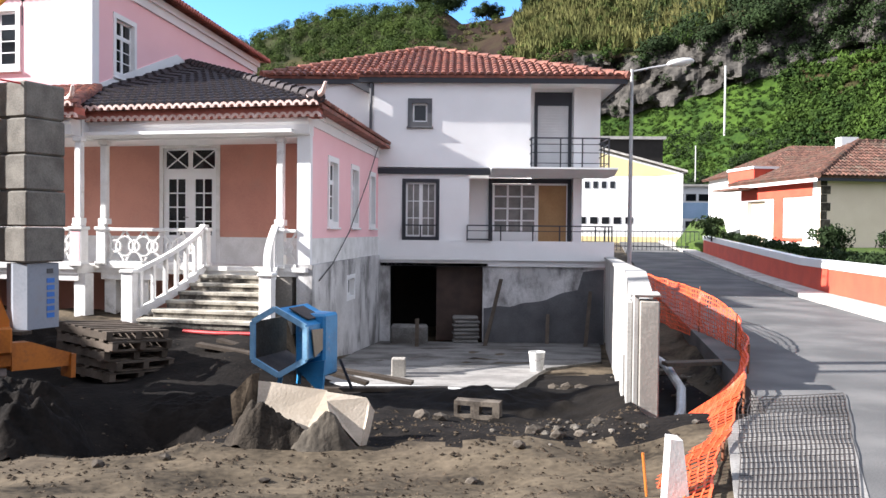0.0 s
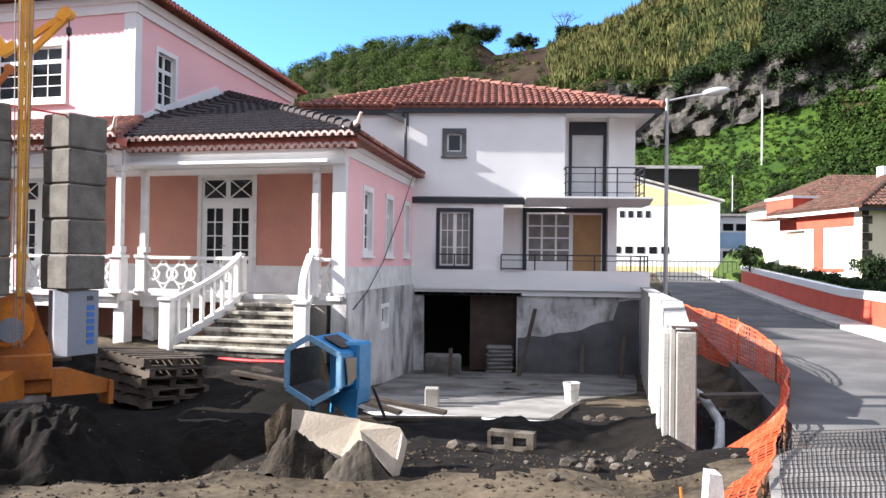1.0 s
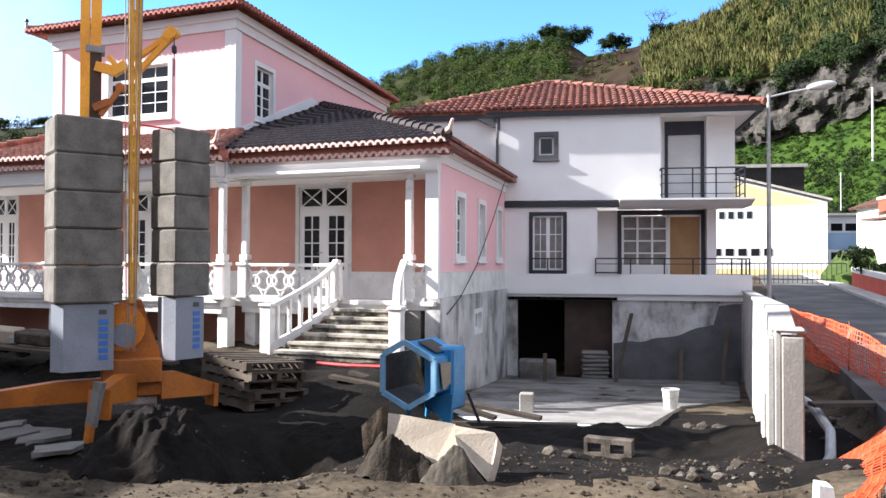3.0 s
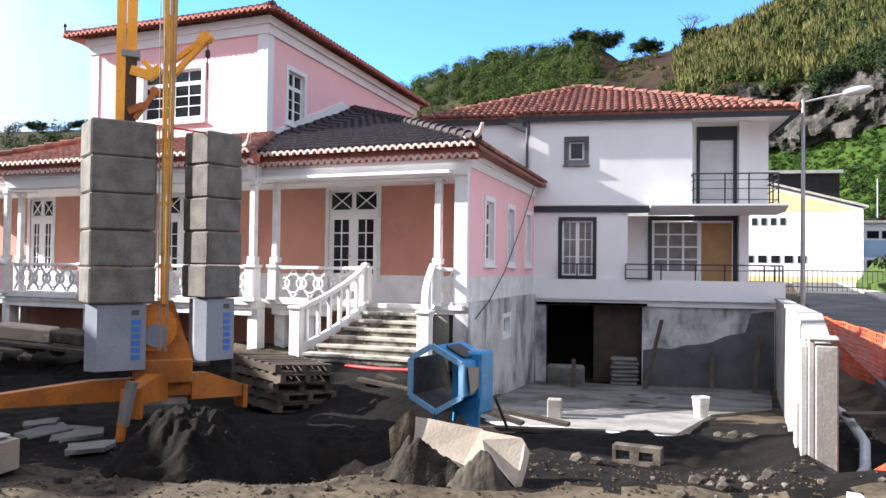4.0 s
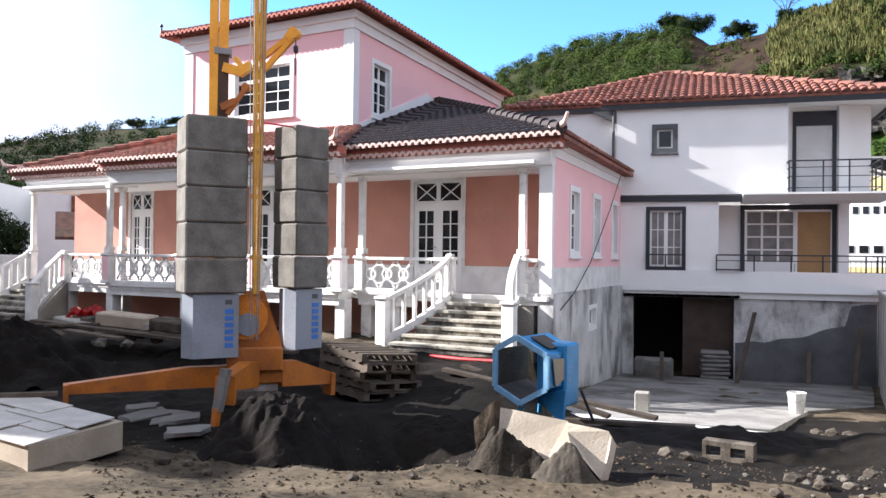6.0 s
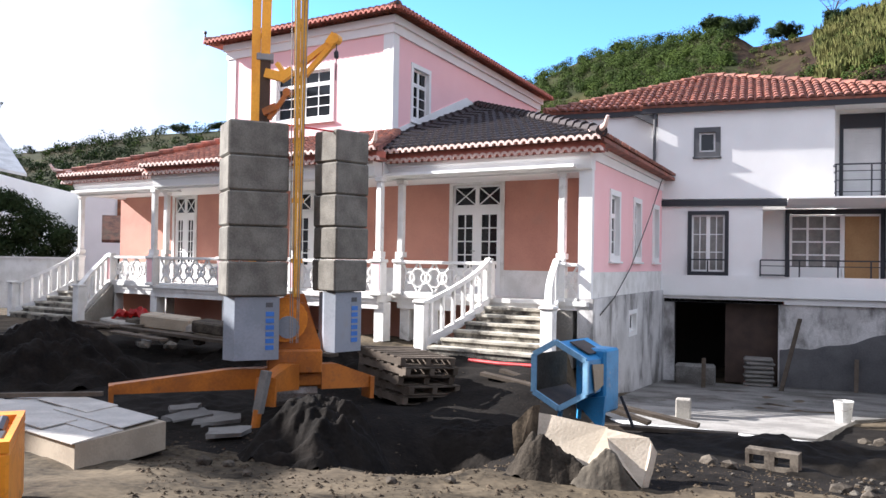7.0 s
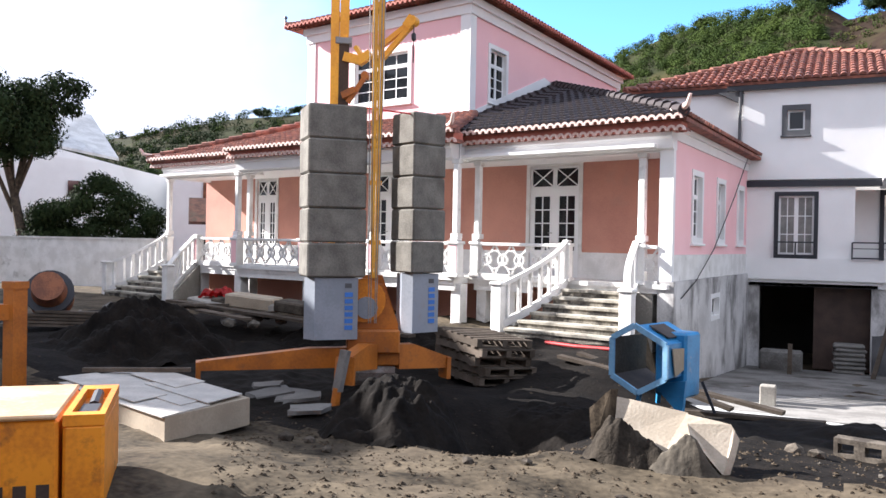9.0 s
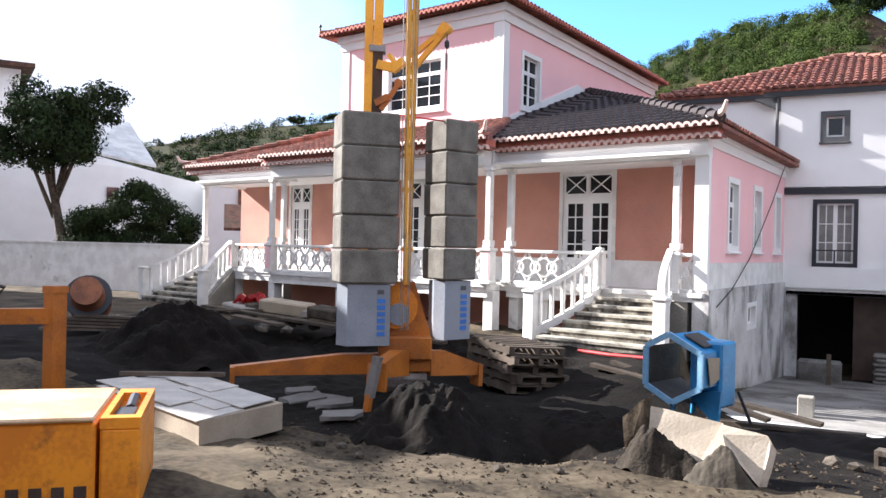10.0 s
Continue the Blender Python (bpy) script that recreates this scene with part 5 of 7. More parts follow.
# ---------- building site ----------
def mound(name, cx, cy, rx, ry, h, label, mat=M_SOIL_DARK, seed=0.0, sharp=1.3):
    """A heap of loose earth with a lumpy outline that runs out into the ground."""
    bm = bmesh.new()
    rings, n = 44, 120
    top = bm.verts.new((cx, cy, ground_z(cx, cy) + h + (noise.noise(Vector((cx * 2.2, cy * 2.2, seed))) * 0.22 + noise.noise(Vector((cx * 6, cy * 6, seed))) * 0.11) * min(1, h * 2)))
    prev = None
    for i in range(1, rings + 1):
        k = i / rings
        row = []
        for j in range(n):
            a = 2 * math.pi * j / n
            wob = 1 + 0.22 * noise.noise(Vector((math.cos(a) * 1.3, math.sin(a) * 1.3, seed)))
            x, y = cx + math.cos(a) * rx * k * wob, cy + math.sin(a) * ry * k * wob
            z = h * (1 - k ** 1.35) ** (sharp + 0.15)
            lump = noise.noise(Vector((x * 2.2, y * 2.2, seed))) * 0.34 + noise.noise(Vector((x * 6, y * 6, seed))) * 0.16 + noise.noise(Vector((x * 13, y * 13, seed))) * 0.055 + noise.noise(Vector((x * 27, y * 27, seed))) * 0.03
            row.append(bm.verts.new((x, y, ground_z(x, y) + z + lump * (1 - k * 0.6) * min(1, h * 2) - 0.03 * k)))
        for j in range(n):
            if prev is None:
                bm.faces.new((top, row[j], row[(j + 1) % n]))
            else:
                bm.faces.new((prev[j], row[j], row[(j + 1) % n], prev[(j + 1) % n]))
        prev = row
    return solid(name, bm, mat, label, "earth heap", smooth=True)


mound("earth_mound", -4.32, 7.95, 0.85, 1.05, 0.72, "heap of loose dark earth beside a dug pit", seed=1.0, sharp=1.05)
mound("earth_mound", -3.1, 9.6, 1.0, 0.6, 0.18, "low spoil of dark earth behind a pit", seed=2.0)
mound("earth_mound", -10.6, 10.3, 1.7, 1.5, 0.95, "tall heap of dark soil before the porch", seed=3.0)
mound("sand_mound", -1.20, 7.56, 0.34, 0.22, 0.27, "small grey mortar sand heap against broken slabs", M_SAND, seed=4.0, sharp=0.9)
# left heap is coloured darker than the right one to paint its shade
mound("sand_mound", -1.72, 7.62, 0.46, 0.24, 0.40, "mortar sand slumped along a broken slab, coloured dark as in shade", M_SAND_SHADE, seed=6.0, sharp=0.9)
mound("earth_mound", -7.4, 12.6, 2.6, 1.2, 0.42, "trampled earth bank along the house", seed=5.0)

# two flat spreads added to darken shaded ground by colour
mound("earth_mound", 0.5, 10.2, 2.1, 1.9, 0.09, "low spread of dark earth before the garage, shade put into its colour", M_SHADE_SOIL, seed=8.0)

mound("earth_mound", -6.7, 9.4, 2.7, 2.1, 0.06, "trampled dark earth round the crane foot, shade put into its colour", M_SHADE_SOIL, seed=9.0)

# concrete apron before the garage
AL = [(-2.55, 13.0), (-2.5, 15.6), (-2.35, 17), (-2.3, 19), (-2.2, 21), (-2.1, 23.0)]
AR = [(0.95, 12.8), (1.75, 15.6), (3.05, 17), (3.4, 19), (3.75, 21), (4.05, 23.0)]
apron_z = lambda y: -0.07 - ramp_drop(y)
# starts near the shadow's edge; its darker grey paints in the shade
solid("garage_floor", strip(bmesh.new(), AL[1:], AR[1:], lambda y: apron_z(y) + 0.104, 0.05), M_SHADECONC, "dirty concrete before the garage, greyed to carry the house's shade", "concrete slab", kind="structure")
solid("garage_apron", strip(bmesh.new(), AL, AR, lambda y: apron_z(y) + 0.10, 0.8), M_DUSTSLAB, "pale poured concrete apron before the garage", "concrete slab", kind="structure")
bm = sweep(bmesh.new(), [(-2.5 + 0.2 * k, 12.9 - 0.03 * k + 0.05 * noise.noise(Vector((k * 0.7, 0, 0))), apron_z(12.85) + 0.12 + 0.03 * noise.noise(Vector((k * 0.9, 3, 0)))) for k in range(19)], 0.30, 0.015)
solid("plastic_sheet", bm, M_PLASTIC, "crumpled white plastic film at the slab edge", "sheet")


def plank(p, q, w, h, label, mat=M_WOOD, name="plank"):
    return solid(name, bar(bmesh.new(), p, q, w, h), mat, label, "plank", "loose planks")


for p, q in (((-3.9, 12.3, 0.0), (-0.6, 11.6, -0.28)), ((-3.7, 12.7, 0.04), (-1.3, 12.1, -0.2)), ((-2.0, 11.2, -0.2), (-0.1, 10.9, -0.36))):
    p, q = ((a, b, ground_z(a, b) + 0.07) for a, b, _ in (p, q))
    plank(p, q, 0.16, 0.05, "pale formwork plank lying on the ground")
for p, q in (((0.78, 21.4, -1.27), (1.28, 22.95, 0.42)), ((3.45, 21.6, -1.28), (3.78, 22.9, 0.1)), ((-0.98, 20.9, -1.24), (-0.98, 20.95, -0.5)), ((2.55, 22.6, -1.34), (2.6, 22.95, -0.55))):
    plank(p, q, 0.10, 0.04, "grey plank leaning against the basement wall")
for k in range(7):
    bm = bmesh.new()
    box(bm, -0.36, 0.36, -0.22, 0.22, 0, 0.105, bevel=0.04)
    for v in bm.verts:
        v.co += Vector((0, 0, 0.02 * noise.noise(v.co * 4 + Vector((k, 0, 0)))))
    s = solid("cement_sack", bm, M_FLAG, "grey paper cement sack stacked in the garage mouth", "sack", "stacked sacks")
    s.matrix_world = pose(0.28 + 0.03 * (k % 2), 22.75, -1.348 + 0.108 * k, 0, 0, 4 * (k % 3))
solid("rubble_block", boxm(-1.75, -0.75, 22.0, 22.45, -1.40, -0.80, bevel=0.05), M_SHADECONC, "rough heap of blocks under grey dust", "block pile")
solid("concrete_stub", boxm(-1.10, -0.86, 14.1, 14.34, -1.1, -0.47, bevel=0.015), M_CONC, "short square concrete stub in the slab", "concrete post")


def bucket(x, y, z):
    b = thing("bucket", (x, y, z), "white plastic builder's bucket on the slab", "bucket")
    bm = bmesh.new()
    n = 18
    prof = [(0.0, 0.012), (0.115, 0.0), (0.15, 0.33), (0.158, 0.335), (0.158, 0.36), (0.145, 0.36), (0.11, 0.02), (0.0, 0.02)]
    rings = [[bm.verts.new((x + math.cos(2 * math.pi * k / n) * r, y + math.sin(2 * math.pi * k / n) * r, z + h)) for k in range(n)] for r, h in prof[1:-1]]
    for p, q in zip(rings, rings[1:]):
        for k in range(n):
            bm.faces.new((p[k], p[(k + 1) % n], q[(k + 1) % n], q[k]))
    bm.faces.new(rings[0]), bm.faces.new(rings[-1])
    part("pail", bm, M_PLASTIC, b)
    part("handle", tube(bmesh.new(), [(x - 0.155, y, z + 0.33), (x - 0.1, y - 0.1, z + 0.24), (x, y - 0.15, z + 0.2), (x + 0.1, y - 0.1, z + 0.24), (x + 0.155, y, z + 0.33)], 0.005, 5), M_STEEL, b)


bucket(1.53, 15.2, apron_z(15.2) + 0.104)

# hexagonal blue mixer guard on legs
mx = thing("concrete_mixer", (-2.2, 10.5, -0.3), "blue steel concrete mixer housing with a hexagonal mouth", "mixer")
MF = Matrix(((0.952, 0.304, 0, -2.25), (-0.304, 0.952, 0, 10.36), (0, 0, 1, 0.32), (0, 0, 0, 1)))
HEX = [(-0.38, 0.24), (-0.06, 0.42), (0.38, 0.21), (0.38, -0.21), (0.0, -0.43), (-0.38, -0.25)]
M_LIGHTBLUE = material("pale_blue_rim_paint", (0.22, 0.42, 0.60), (0.16, 0.33, 0.5), 0.45, scale=4, fine=30, bump=0.05)
bm = bmesh.new()
for (a, z), (a2, z2) in zip(HEX, HEX[1:] + HEX[:1]):
    bar(bm, (a, 0, z), (a2, 0, z2), 0.07, 0.035, up=(0, 1, 0))
part("mouth_rim", bm, M_LIGHTBLUE, mx, "pale blue hexagonal rim", MF)
DEEP = 0.84
for i in range(6):
    (a, z), (a2, z2) = HEX[i], HEX[(i + 1) % 6]
    if i == 4:
        m, lab = M_RUSTDARK, "dark dusty sheet"
    elif i == 5:
        m, lab = M_SAND, "cement-caked inner sheet"
    else:
        m, lab = M_BLUE, ""
    if i == 0:
        continue  # the upper sheet is missing
    n = Vector((z2 - z, 0, -(a2 - a))).normalized() * 0.02
    part("side_sheet", prism(bmesh.new(), [(a, 0.03, z), (a2, 0.03, z2), (a2, DEEP, z2), (a, DEEP, z)], n), m, mx, lab, MF)
part("back_sheet", prism(bmesh.new(), [(a, DEEP, z) for a, z in HEX[1:5]], (0, 0.03, 0)), M_BLUE, mx, frame_m=MF)
part("top_patch", prism(bmesh.new(), [(0.02, 0.22, 0.405), (0.02, 0.6, 0.405), (0.30, 0.6, 0.272), (0.30, 0.22, 0.272)], (0.006, 0, 0.012)), M_RUSTDARK, mx, "rusted patch on the top sheet", MF)
part("drive_cover", boxm(0.0, 0.44, 0.42, 0.82, -0.50, 0.33, bevel=0.03), M_BLUE, mx, "blue drive cover with worn paint", MF)
part("side_plate", prism(bmesh.new(), [(0.40, 0.12, 0.16), (0.40, 0.46, 0.14), (0.40, 0.46, -0.12), (0.40, 0.2, -0.2)], (0.012, 0, 0)), M_CREAM, mx, "pale dust-coated access panel", MF)
part("leg", prism(bmesh.new(), [(0.05, 0.3, -0.35), (0.50, 0.3, -0.25), (0.46, 0.3, -0.66), (0.40, 0.3, -0.66)], (0, 0.06, 0)), M_BLUE, mx, frame_m=MF)
part("leg", bar(bmesh.new(), (0.5, 0.75, -0.3), (0.66, 0.8, -0.70), 0.035, 0.035), M_BLACK, mx, frame_m=MF)
part("leg", bar(bmesh.new(), (-0.15, 0.35, -0.38), (-0.2, 0.35, -0.68), 0.05, 0.05), M_BLUE, mx, frame_m=MF)
part("leg", bar(bmesh.new(), (-0.1, 0.75, -0.38), (-0.15, 0.8, -0.68), 0.05, 0.05), M_BLUE, mx, frame_m=MF)

# broken pale slabs
def slab_piece(pts, shift, label, mat=M_SLAB):
    bm = prism(bmesh.new(), pts, shift)
    bmesh.ops.subdivide_edges(bm, edges=bm.edges[:], cuts=3, use_grid_fill=True)
    for v in bm.verts:
        v.co += Vector((noise.noise(v.co * 7), noise.noise(v.co * 7 + Vector((5, 0, 0))), noise.noise(v.co * 7 + Vector((0, 5, 0))))) * 0.014
    return solid("broken_slab", bm, mat, label, "slab", "broken slabs")


slab_piece([(-1.90, 7.85, 0.29), (-1.23, 7.82, 0.21), (-1.16, 7.62, -0.18), (-1.55, 7.66, -0.26), (-1.90, 7.68, -0.2)], (0.02, 0.06, -0.06), "pale plastered slab fragment propped on sand")
slab_piece([(-1.24, 7.78, 0.20), (-0.84, 7.76, 0.15), (-0.80, 7.74, 0.10), (-0.84, 7.62, -0.12), (-0.88, 7.58, -0.27), (-1.18, 7.62, 0.06)], (0.03, 0.07, -0.09), "pale broken slab corner with crumbled edge")
slab_piece([(-1.95, 7.82, 0.36), (-2.15, 7.76, 0.17), (-2.06, 7.62, -0.24), (-1.95, 7.66, -0.26)], (0.05, 0.05, 0.0), "earth-stained upright slab fragment stuck in soil", M_CLOD)
for x, y, s, r in ((-5.62, 8.02, 0.24, 20), (-6.75, 8.75, 0.27, 65), (-6.45, 8.85, 0.30, 110), (-7.0, 9.0, 0.2, 30), (-6.2, 8.7, 0.22, 40)):
    bm = boxm(-s, s, -s * 0.6, s * 0.6, 0, 0.05)
    bmesh.ops.subdivide_edges(bm, edges=bm.edges[:], cuts=2, use_grid_fill=True)
    for v in bm.verts:
        v.co += Vector((noise.noise(v.co * 5 + Vector((x, y, 0))), noise.noise(v.co * 5), 0)) * 0.07
    o = solid("flagstone", bm, M_FLAG, "loose grey slab lying on the soil", "slab", "loose flat slabs")
    o.matrix_world = pose(x, y, ground_z(x, y) + 0.03, 4, -5, r)


# stack of pallets
def pallet(m, group):
    p = thing("pallet", (0, 0, 0), "weathered grey timber pallet in a leaning stack", "pallet", group)
    for i in range(3):
        y = -0.45 + 0.45 * i
        part("bearer", boxm(-0.6, 0.6, y - 0.045, y + 0.045, 0.022, 0.115), M_WOOD, p)
    for i in range(7):
        x = -0.55 + 0.1835 * i
        part("deck_board", boxm(x - 0.05, x + 0.05, -0.5, 0.5, 0.115, 0.137), M_WOOD, p)
    for i in range(3):
        x = -0.5 + 0.5 * i
        part("bottom_board", boxm(x - 0.05, x + 0.05, -0.5, 0.5, 0, 0.022), M_WOOD, p)
    p.matrix_basis = m
    return p


pz = ground_z(-4.85, 11.5) - 0.03
first = pallet(pose(-4.85, 11.5, pz + 0.05, -4, 3, -32), "stack of pallets")
for k, (dx, dy, r) in enumerate(((0.03, 0.02, -28), (-0.05, 0.04, -35), (0.02, -0.03, -30), (-0.03, 0.0, -33))):
    copy_thing(first, pose(-4.85 + dx, 11.5 + dy, pz + 0.05 + 0.139 * (k + 1), -4, 3, r))

# stack of boards
crate = thing("board_stack", (-6.5, 6.5, -0.25), "pallet of cream panels with loose white sheets on top", "boards")
CR = [(-5.83, 5.93), (-5.79, 7.15), (-8.02, 7.93), (-8.22, 6.68)]
zb = -0.385
part("panel_block", prism(bmesh.new(), [(x, y, zb + 0.09) for x, y in CR], (0, 0, 0.295)), M_CREAM, crate, "clean cream stack of panels")
for k in (0.08, 0.5, 0.92):
    a = Vector((*CR[0], zb + 0.03)).lerp(Vector((*CR[3], zb + 0.03)), k)
    b = Vector((*CR[1], zb + 0.03)).lerp(Vector((*CR[2], zb + 0.03)), k)
    part("bearer", bar(bmesh.new(), a, b, 0.1, 0.12), M_WOOD, crate)
for i, (s0, s1, t0, t1, z) in enumerate(((0.0, 1.0, -0.03, 0.55, 0.388), (0.1, 1.06, 0.3, 1.0, 0.400), (0.3, 1.1, 0.05, 0.45, 0.412), (0.02, 0.62, 0.5, 0.98, 0.413), (0.4, 0.9, 0.62, 1.02, 0.425))):
    A, B, C2, D = (Vector((*q, 0)) for q in CR)
    f = lambda s, t: (A.lerp(D, s)).lerp(B.lerp(C2, s), t)
    pts = [f(s0, t0), f(s1, t0 + 0.02), f(s1 - 0.02, t1), f(s0 + 0.02, t1 - 0.02)]
    part("loose_sheet", prism(bmesh.new(), [p + Vector((0, 0, zb + z)) for p in pts], (0, 0, 0.011)), M_PLASTERBOARD if i % 2 == 0 else M_GREYBOARD, crate, "loose pale sheet")
part("batten", bar(bmesh.new(), (-8.5, 7.25, zb + 0.45), (-7.3, 7.85, zb + 0.47), 0.07, 0.05), M_WOOD, crate)

# yellow compressor
cp = thing("compressor", (-4.9, 3.6, -0.2), "yellow site compressor with rusty scuffed casing", "compressor")
CF = pose(-4.15, 3.71, 0, 0, 0, 43)
part("casing", boxm(-2.2, -0.27, 0.0, 1.08, 0.02, 0.60, bevel=0.02), M_YELLOW, cp, "yellow sheet-steel casing with rust streaks", CF)
part("lid", boxm(-2.22, -0.275, -0.02, 1.1, 0.603, 0.635, bevel=0.012), M_YELLOWTOP, cp, "pale yellow lid", CF)
bm = bmesh.new()
box(bm, -0.245, 0.0, 0.0, 1.08, 0.02, 0.56, bevel=0.02)
for r in ((-0.245, 0.0, 0.0, 0.10), (-0.245, 0.0, 0.92, 1.08), (-0.245, -0.205, 0.10, 0.92), (-0.04, 0.0, 0.10, 0.92)):
    box(bm, r[0], r[1], r[2], r[3], 0.555, 0.625)
part("end_module", bm, M_YELLOW, cp, "end module with an open top tray", CF)
bm = bmesh.new()
box(bm, -0.19, -0.06, 0.15, 0.5, 0.562, 0.60, bevel=0.01)
tube(bm, [(-0.12, 0.55, 0.57), (-0.12, 0.85, 0.60)], 0.04, 8)
part("fittings", bm, M_BLACK, cp, "black hose fittings", CF)
for k in range(4):
    x = -0.78 + 0.13 * k
    part("lettering_bar", boxm(x, x + 0.075, -0.004, 0.003, 0.10, 0.20), M_BROWNDOOR, cp, "dark red stencilled mark", CF)
part("skid", boxm(-2.1, -0.05, 0.1, 0.98, -0.12, 0.02), M_BLACK, cp, frame_m=CF)
for y in (0.12, 0.86):
    w = part("wheel", tube(bmesh.new(), [(-1.2, y, -0.06), (-1.2, y + 0.1, -0.06)], 0.17, 16), M_RUBBER, cp, frame_m=CF)

def pebble_at(size, seed):
    """A rough angular stone."""
    bm = bmesh.new()
    bmesh.ops.create_icosphere(bm, subdivisions=1, radius=1.0)
    for v in bm.verts:
        k = 1 + 0.45 * noise.noise(v.co * 1.5 + Vector((seed * 3.7, 0, 0)))
        v.co = Vector((v.co.x * 1.25, v.co.y * 0.9, v.co.z * 0.65)) * size * k
    return bm


# orange hoist column and old mixer drum near the left wall
hoist = thing("hoist_frame", (-9.4, 7.0, -0.2), "rusty orange steel hoist post with a horizontal arm", "hoist")
part("post", bar(bmesh.new(), (-9.42, 6.98, ground_z(-9.4, 7)), (-9.42, 6.98, 1.12), 0.19, 0.2, up=(0, 1, 0)), M_ORANGE, hoist)
part("arm", bar(bmesh.new(), (-9.45, 6.95, 0.76), (-11.6, 5.2, 0.72), 0.16, 0.2), M_ORANGE, hoist)
part("cap", bar(bmesh.new(), (-9.42, 6.98, 1.06), (-9.42, 6.98, 1.15), 0.23, 0.22, up=(0, 1, 0)), M_ORANGE, hoist)
part("hose", tube(bmesh.new(), [(-10.0, 6.55, 1.0), (-9.9, 6.6, 1.12), (-10.2, 6.4, 1.2), (-10.5, 6.2, 1.05), (-10.8, 6.0, 1.12)], 0.025, 6), M_RUBBER, hoist)
drum = thing("mixer_drum", (-13.2, 10.6, 0.0), "rust-brown mixer drum with a ring gear on a trestle", "mixer")
M_RUSTY = material("rusty_steel", (0.26, 0.095, 0.04), (0.14, 0.05, 0.025), 0.7, scale=4, fine=40, bump=0.3)
dc, dd = Vector((-13.35, 10.6, 0.66)), Vector((0.62, -0.6, 0.35)).normalized()
part("shell", tube(bmesh.new(), [dc - dd * 0.42, dc - dd * 0.3, dc, dc + dd * 0.4], 0.40, 20, 0.28), M_RUSTY, drum, smooth=False)
part("ring_gear", tube(bmesh.new(), [dc - dd * 0.06, dc + dd * 0.06], 0.43, 22), M_BLACK, drum)
for s in (-0.35, 0.35):
    part("trestle", bar(bmesh.new(), dc + Vector((s, s, -0.35)), Vector((dc.x + s * 1.3, dc.y + s * 1.3, 0.0)), 0.09, 0.09, up=(0, 1, 0)), M_STEEL, drum)
for k in range(5):
    plank((-13.9 + 0.12 * k, 10.0 + 0.1 * k, 0.08 + 0.06 * k), (-12.0 + 0.1 * k, 11.2, 0.06 + 0.06 * k), 0.2, 0.045, "grey board stacked under the old drum")
tarp = bmesh.new()
n = 14
grid = [[tarp.verts.new((-12.2 + 0.8 * i / n, 13.3 + 0.6 * j / n, 0.60 + 0.16 * noise.noise(Vector((i * 0.5, j * 0.5, 2))) - 0.5 * max(0, abs(i / n - 0.5) - 0.3))) for j in range(n + 1)] for i in range(n + 1)]
for i in range(n):
    for j in range(n):
        tarp.faces.new((grid[i][j], grid[i + 1][j], grid[i + 1][j + 1], grid[i][j + 1]))
bmesh.ops.solidify(tarp, geom=tarp.faces[:], thickness=0.012)
solid("tarpaulin", tarp, M_REDCLOTH, "crumpled red tarpaulin over stacked material", "tarpaulin")
for k in range(6):
    x = -11.9 + 0.75 * k
    bm = boxm(-0.55, 0.55, -0.22, 0.22, 0, 0.16 + 0.05 * (k % 3), bevel=0.03)
    o = solid("stone_slab", bm, (M_CONC, M_STONE, M_CREAM)[k % 3], "grey stone piece piled before the porch", "stone", "stacked stones")
    o.matrix_world = pose(x, 13.35 - 0.22 * k + 0.2 * (k % 2), ground_z(x, 13.2) + 0.34, 3, 4 * (-1) ** k, -14 + 9 * (k % 3))
random.seed(77)
for k in range(9):
    x, y = -12.6 + 0.62 * k + random.uniform(-0.3, 0.3), 12.5 + random.uniform(-0.7, 0.5)
    a, ln = random.uniform(-0.5, 0.9), random.uniform(0.4, 1.0)
    dx, dy = math.cos(a) * ln, math.sin(a) * ln
    plank((x - dx, y - dy, ground_z(x - dx, y - dy) + 0.36), (x + dx, y + dy, ground_z(x + dx, y + dy) + random.uniform(0.36, 0.5)), random.uniform(0.1, 0.22), 0.04, "grey offcut board in a pile of rubble")
for k in range(26):
    x, y, q = random.uniform(-13.2, -6.8), random.uniform(11.7, 13.5), random.uniform(0.07, 0.2)
    o = solid("rubble_stone", pebble_at(q, k), (M_STONE, M_FLAG, M_RUBBLE)[k % 3], "broken stone in the rubble before the porch", "stone", "rubble before the porch")
    o.location = (x, y, ground_z(x, y) + 0.30)
plank((-12.6, 12.9, 0.42), (-6.2, 11.7, 0.22), 0.2, 0.05, "long grey scaffold board on the earth bank")
plank((-11.6, 12.7, 0.38), (-8.3, 11.9, 0.3), 0.16, 0.05, "long grey scaffold board on the earth bank")
pipe = tube(bmesh.new(), [(-4.65, 13.85, ground_z(-4.65, 13.85) + 0.05), (-4.0, 13.6, ground_z(-4.0, 13.6) + 0.06), (-3.25, 13.4, ground_z(-3.25, 13.4) + 0.05)], 0.03, 8)
solid("red_pipe", pipe, M_REDCLOTH, "red plastic conduit lying at the stair foot", "pipe")

# boundary wall and gate pillar beside the road
bw = thing("boundary_wall", (3.2, 16, -0.5), "grey-white rendered boundary wall sloping beside the road", "wall", kind="structure")
bm = bmesh.new()
ys = [22.78, 16.0, 10.7, 9.55]
tops = [1.03, 1.12, 1.20, 0.98]
secs = [[bm.verts.new((wall_x(y) + o, y, z)) for o, z in ((0, -1.5), (0.2, -1.5), (0.2, t), (0, t))] for y, t in zip(ys, tops)]
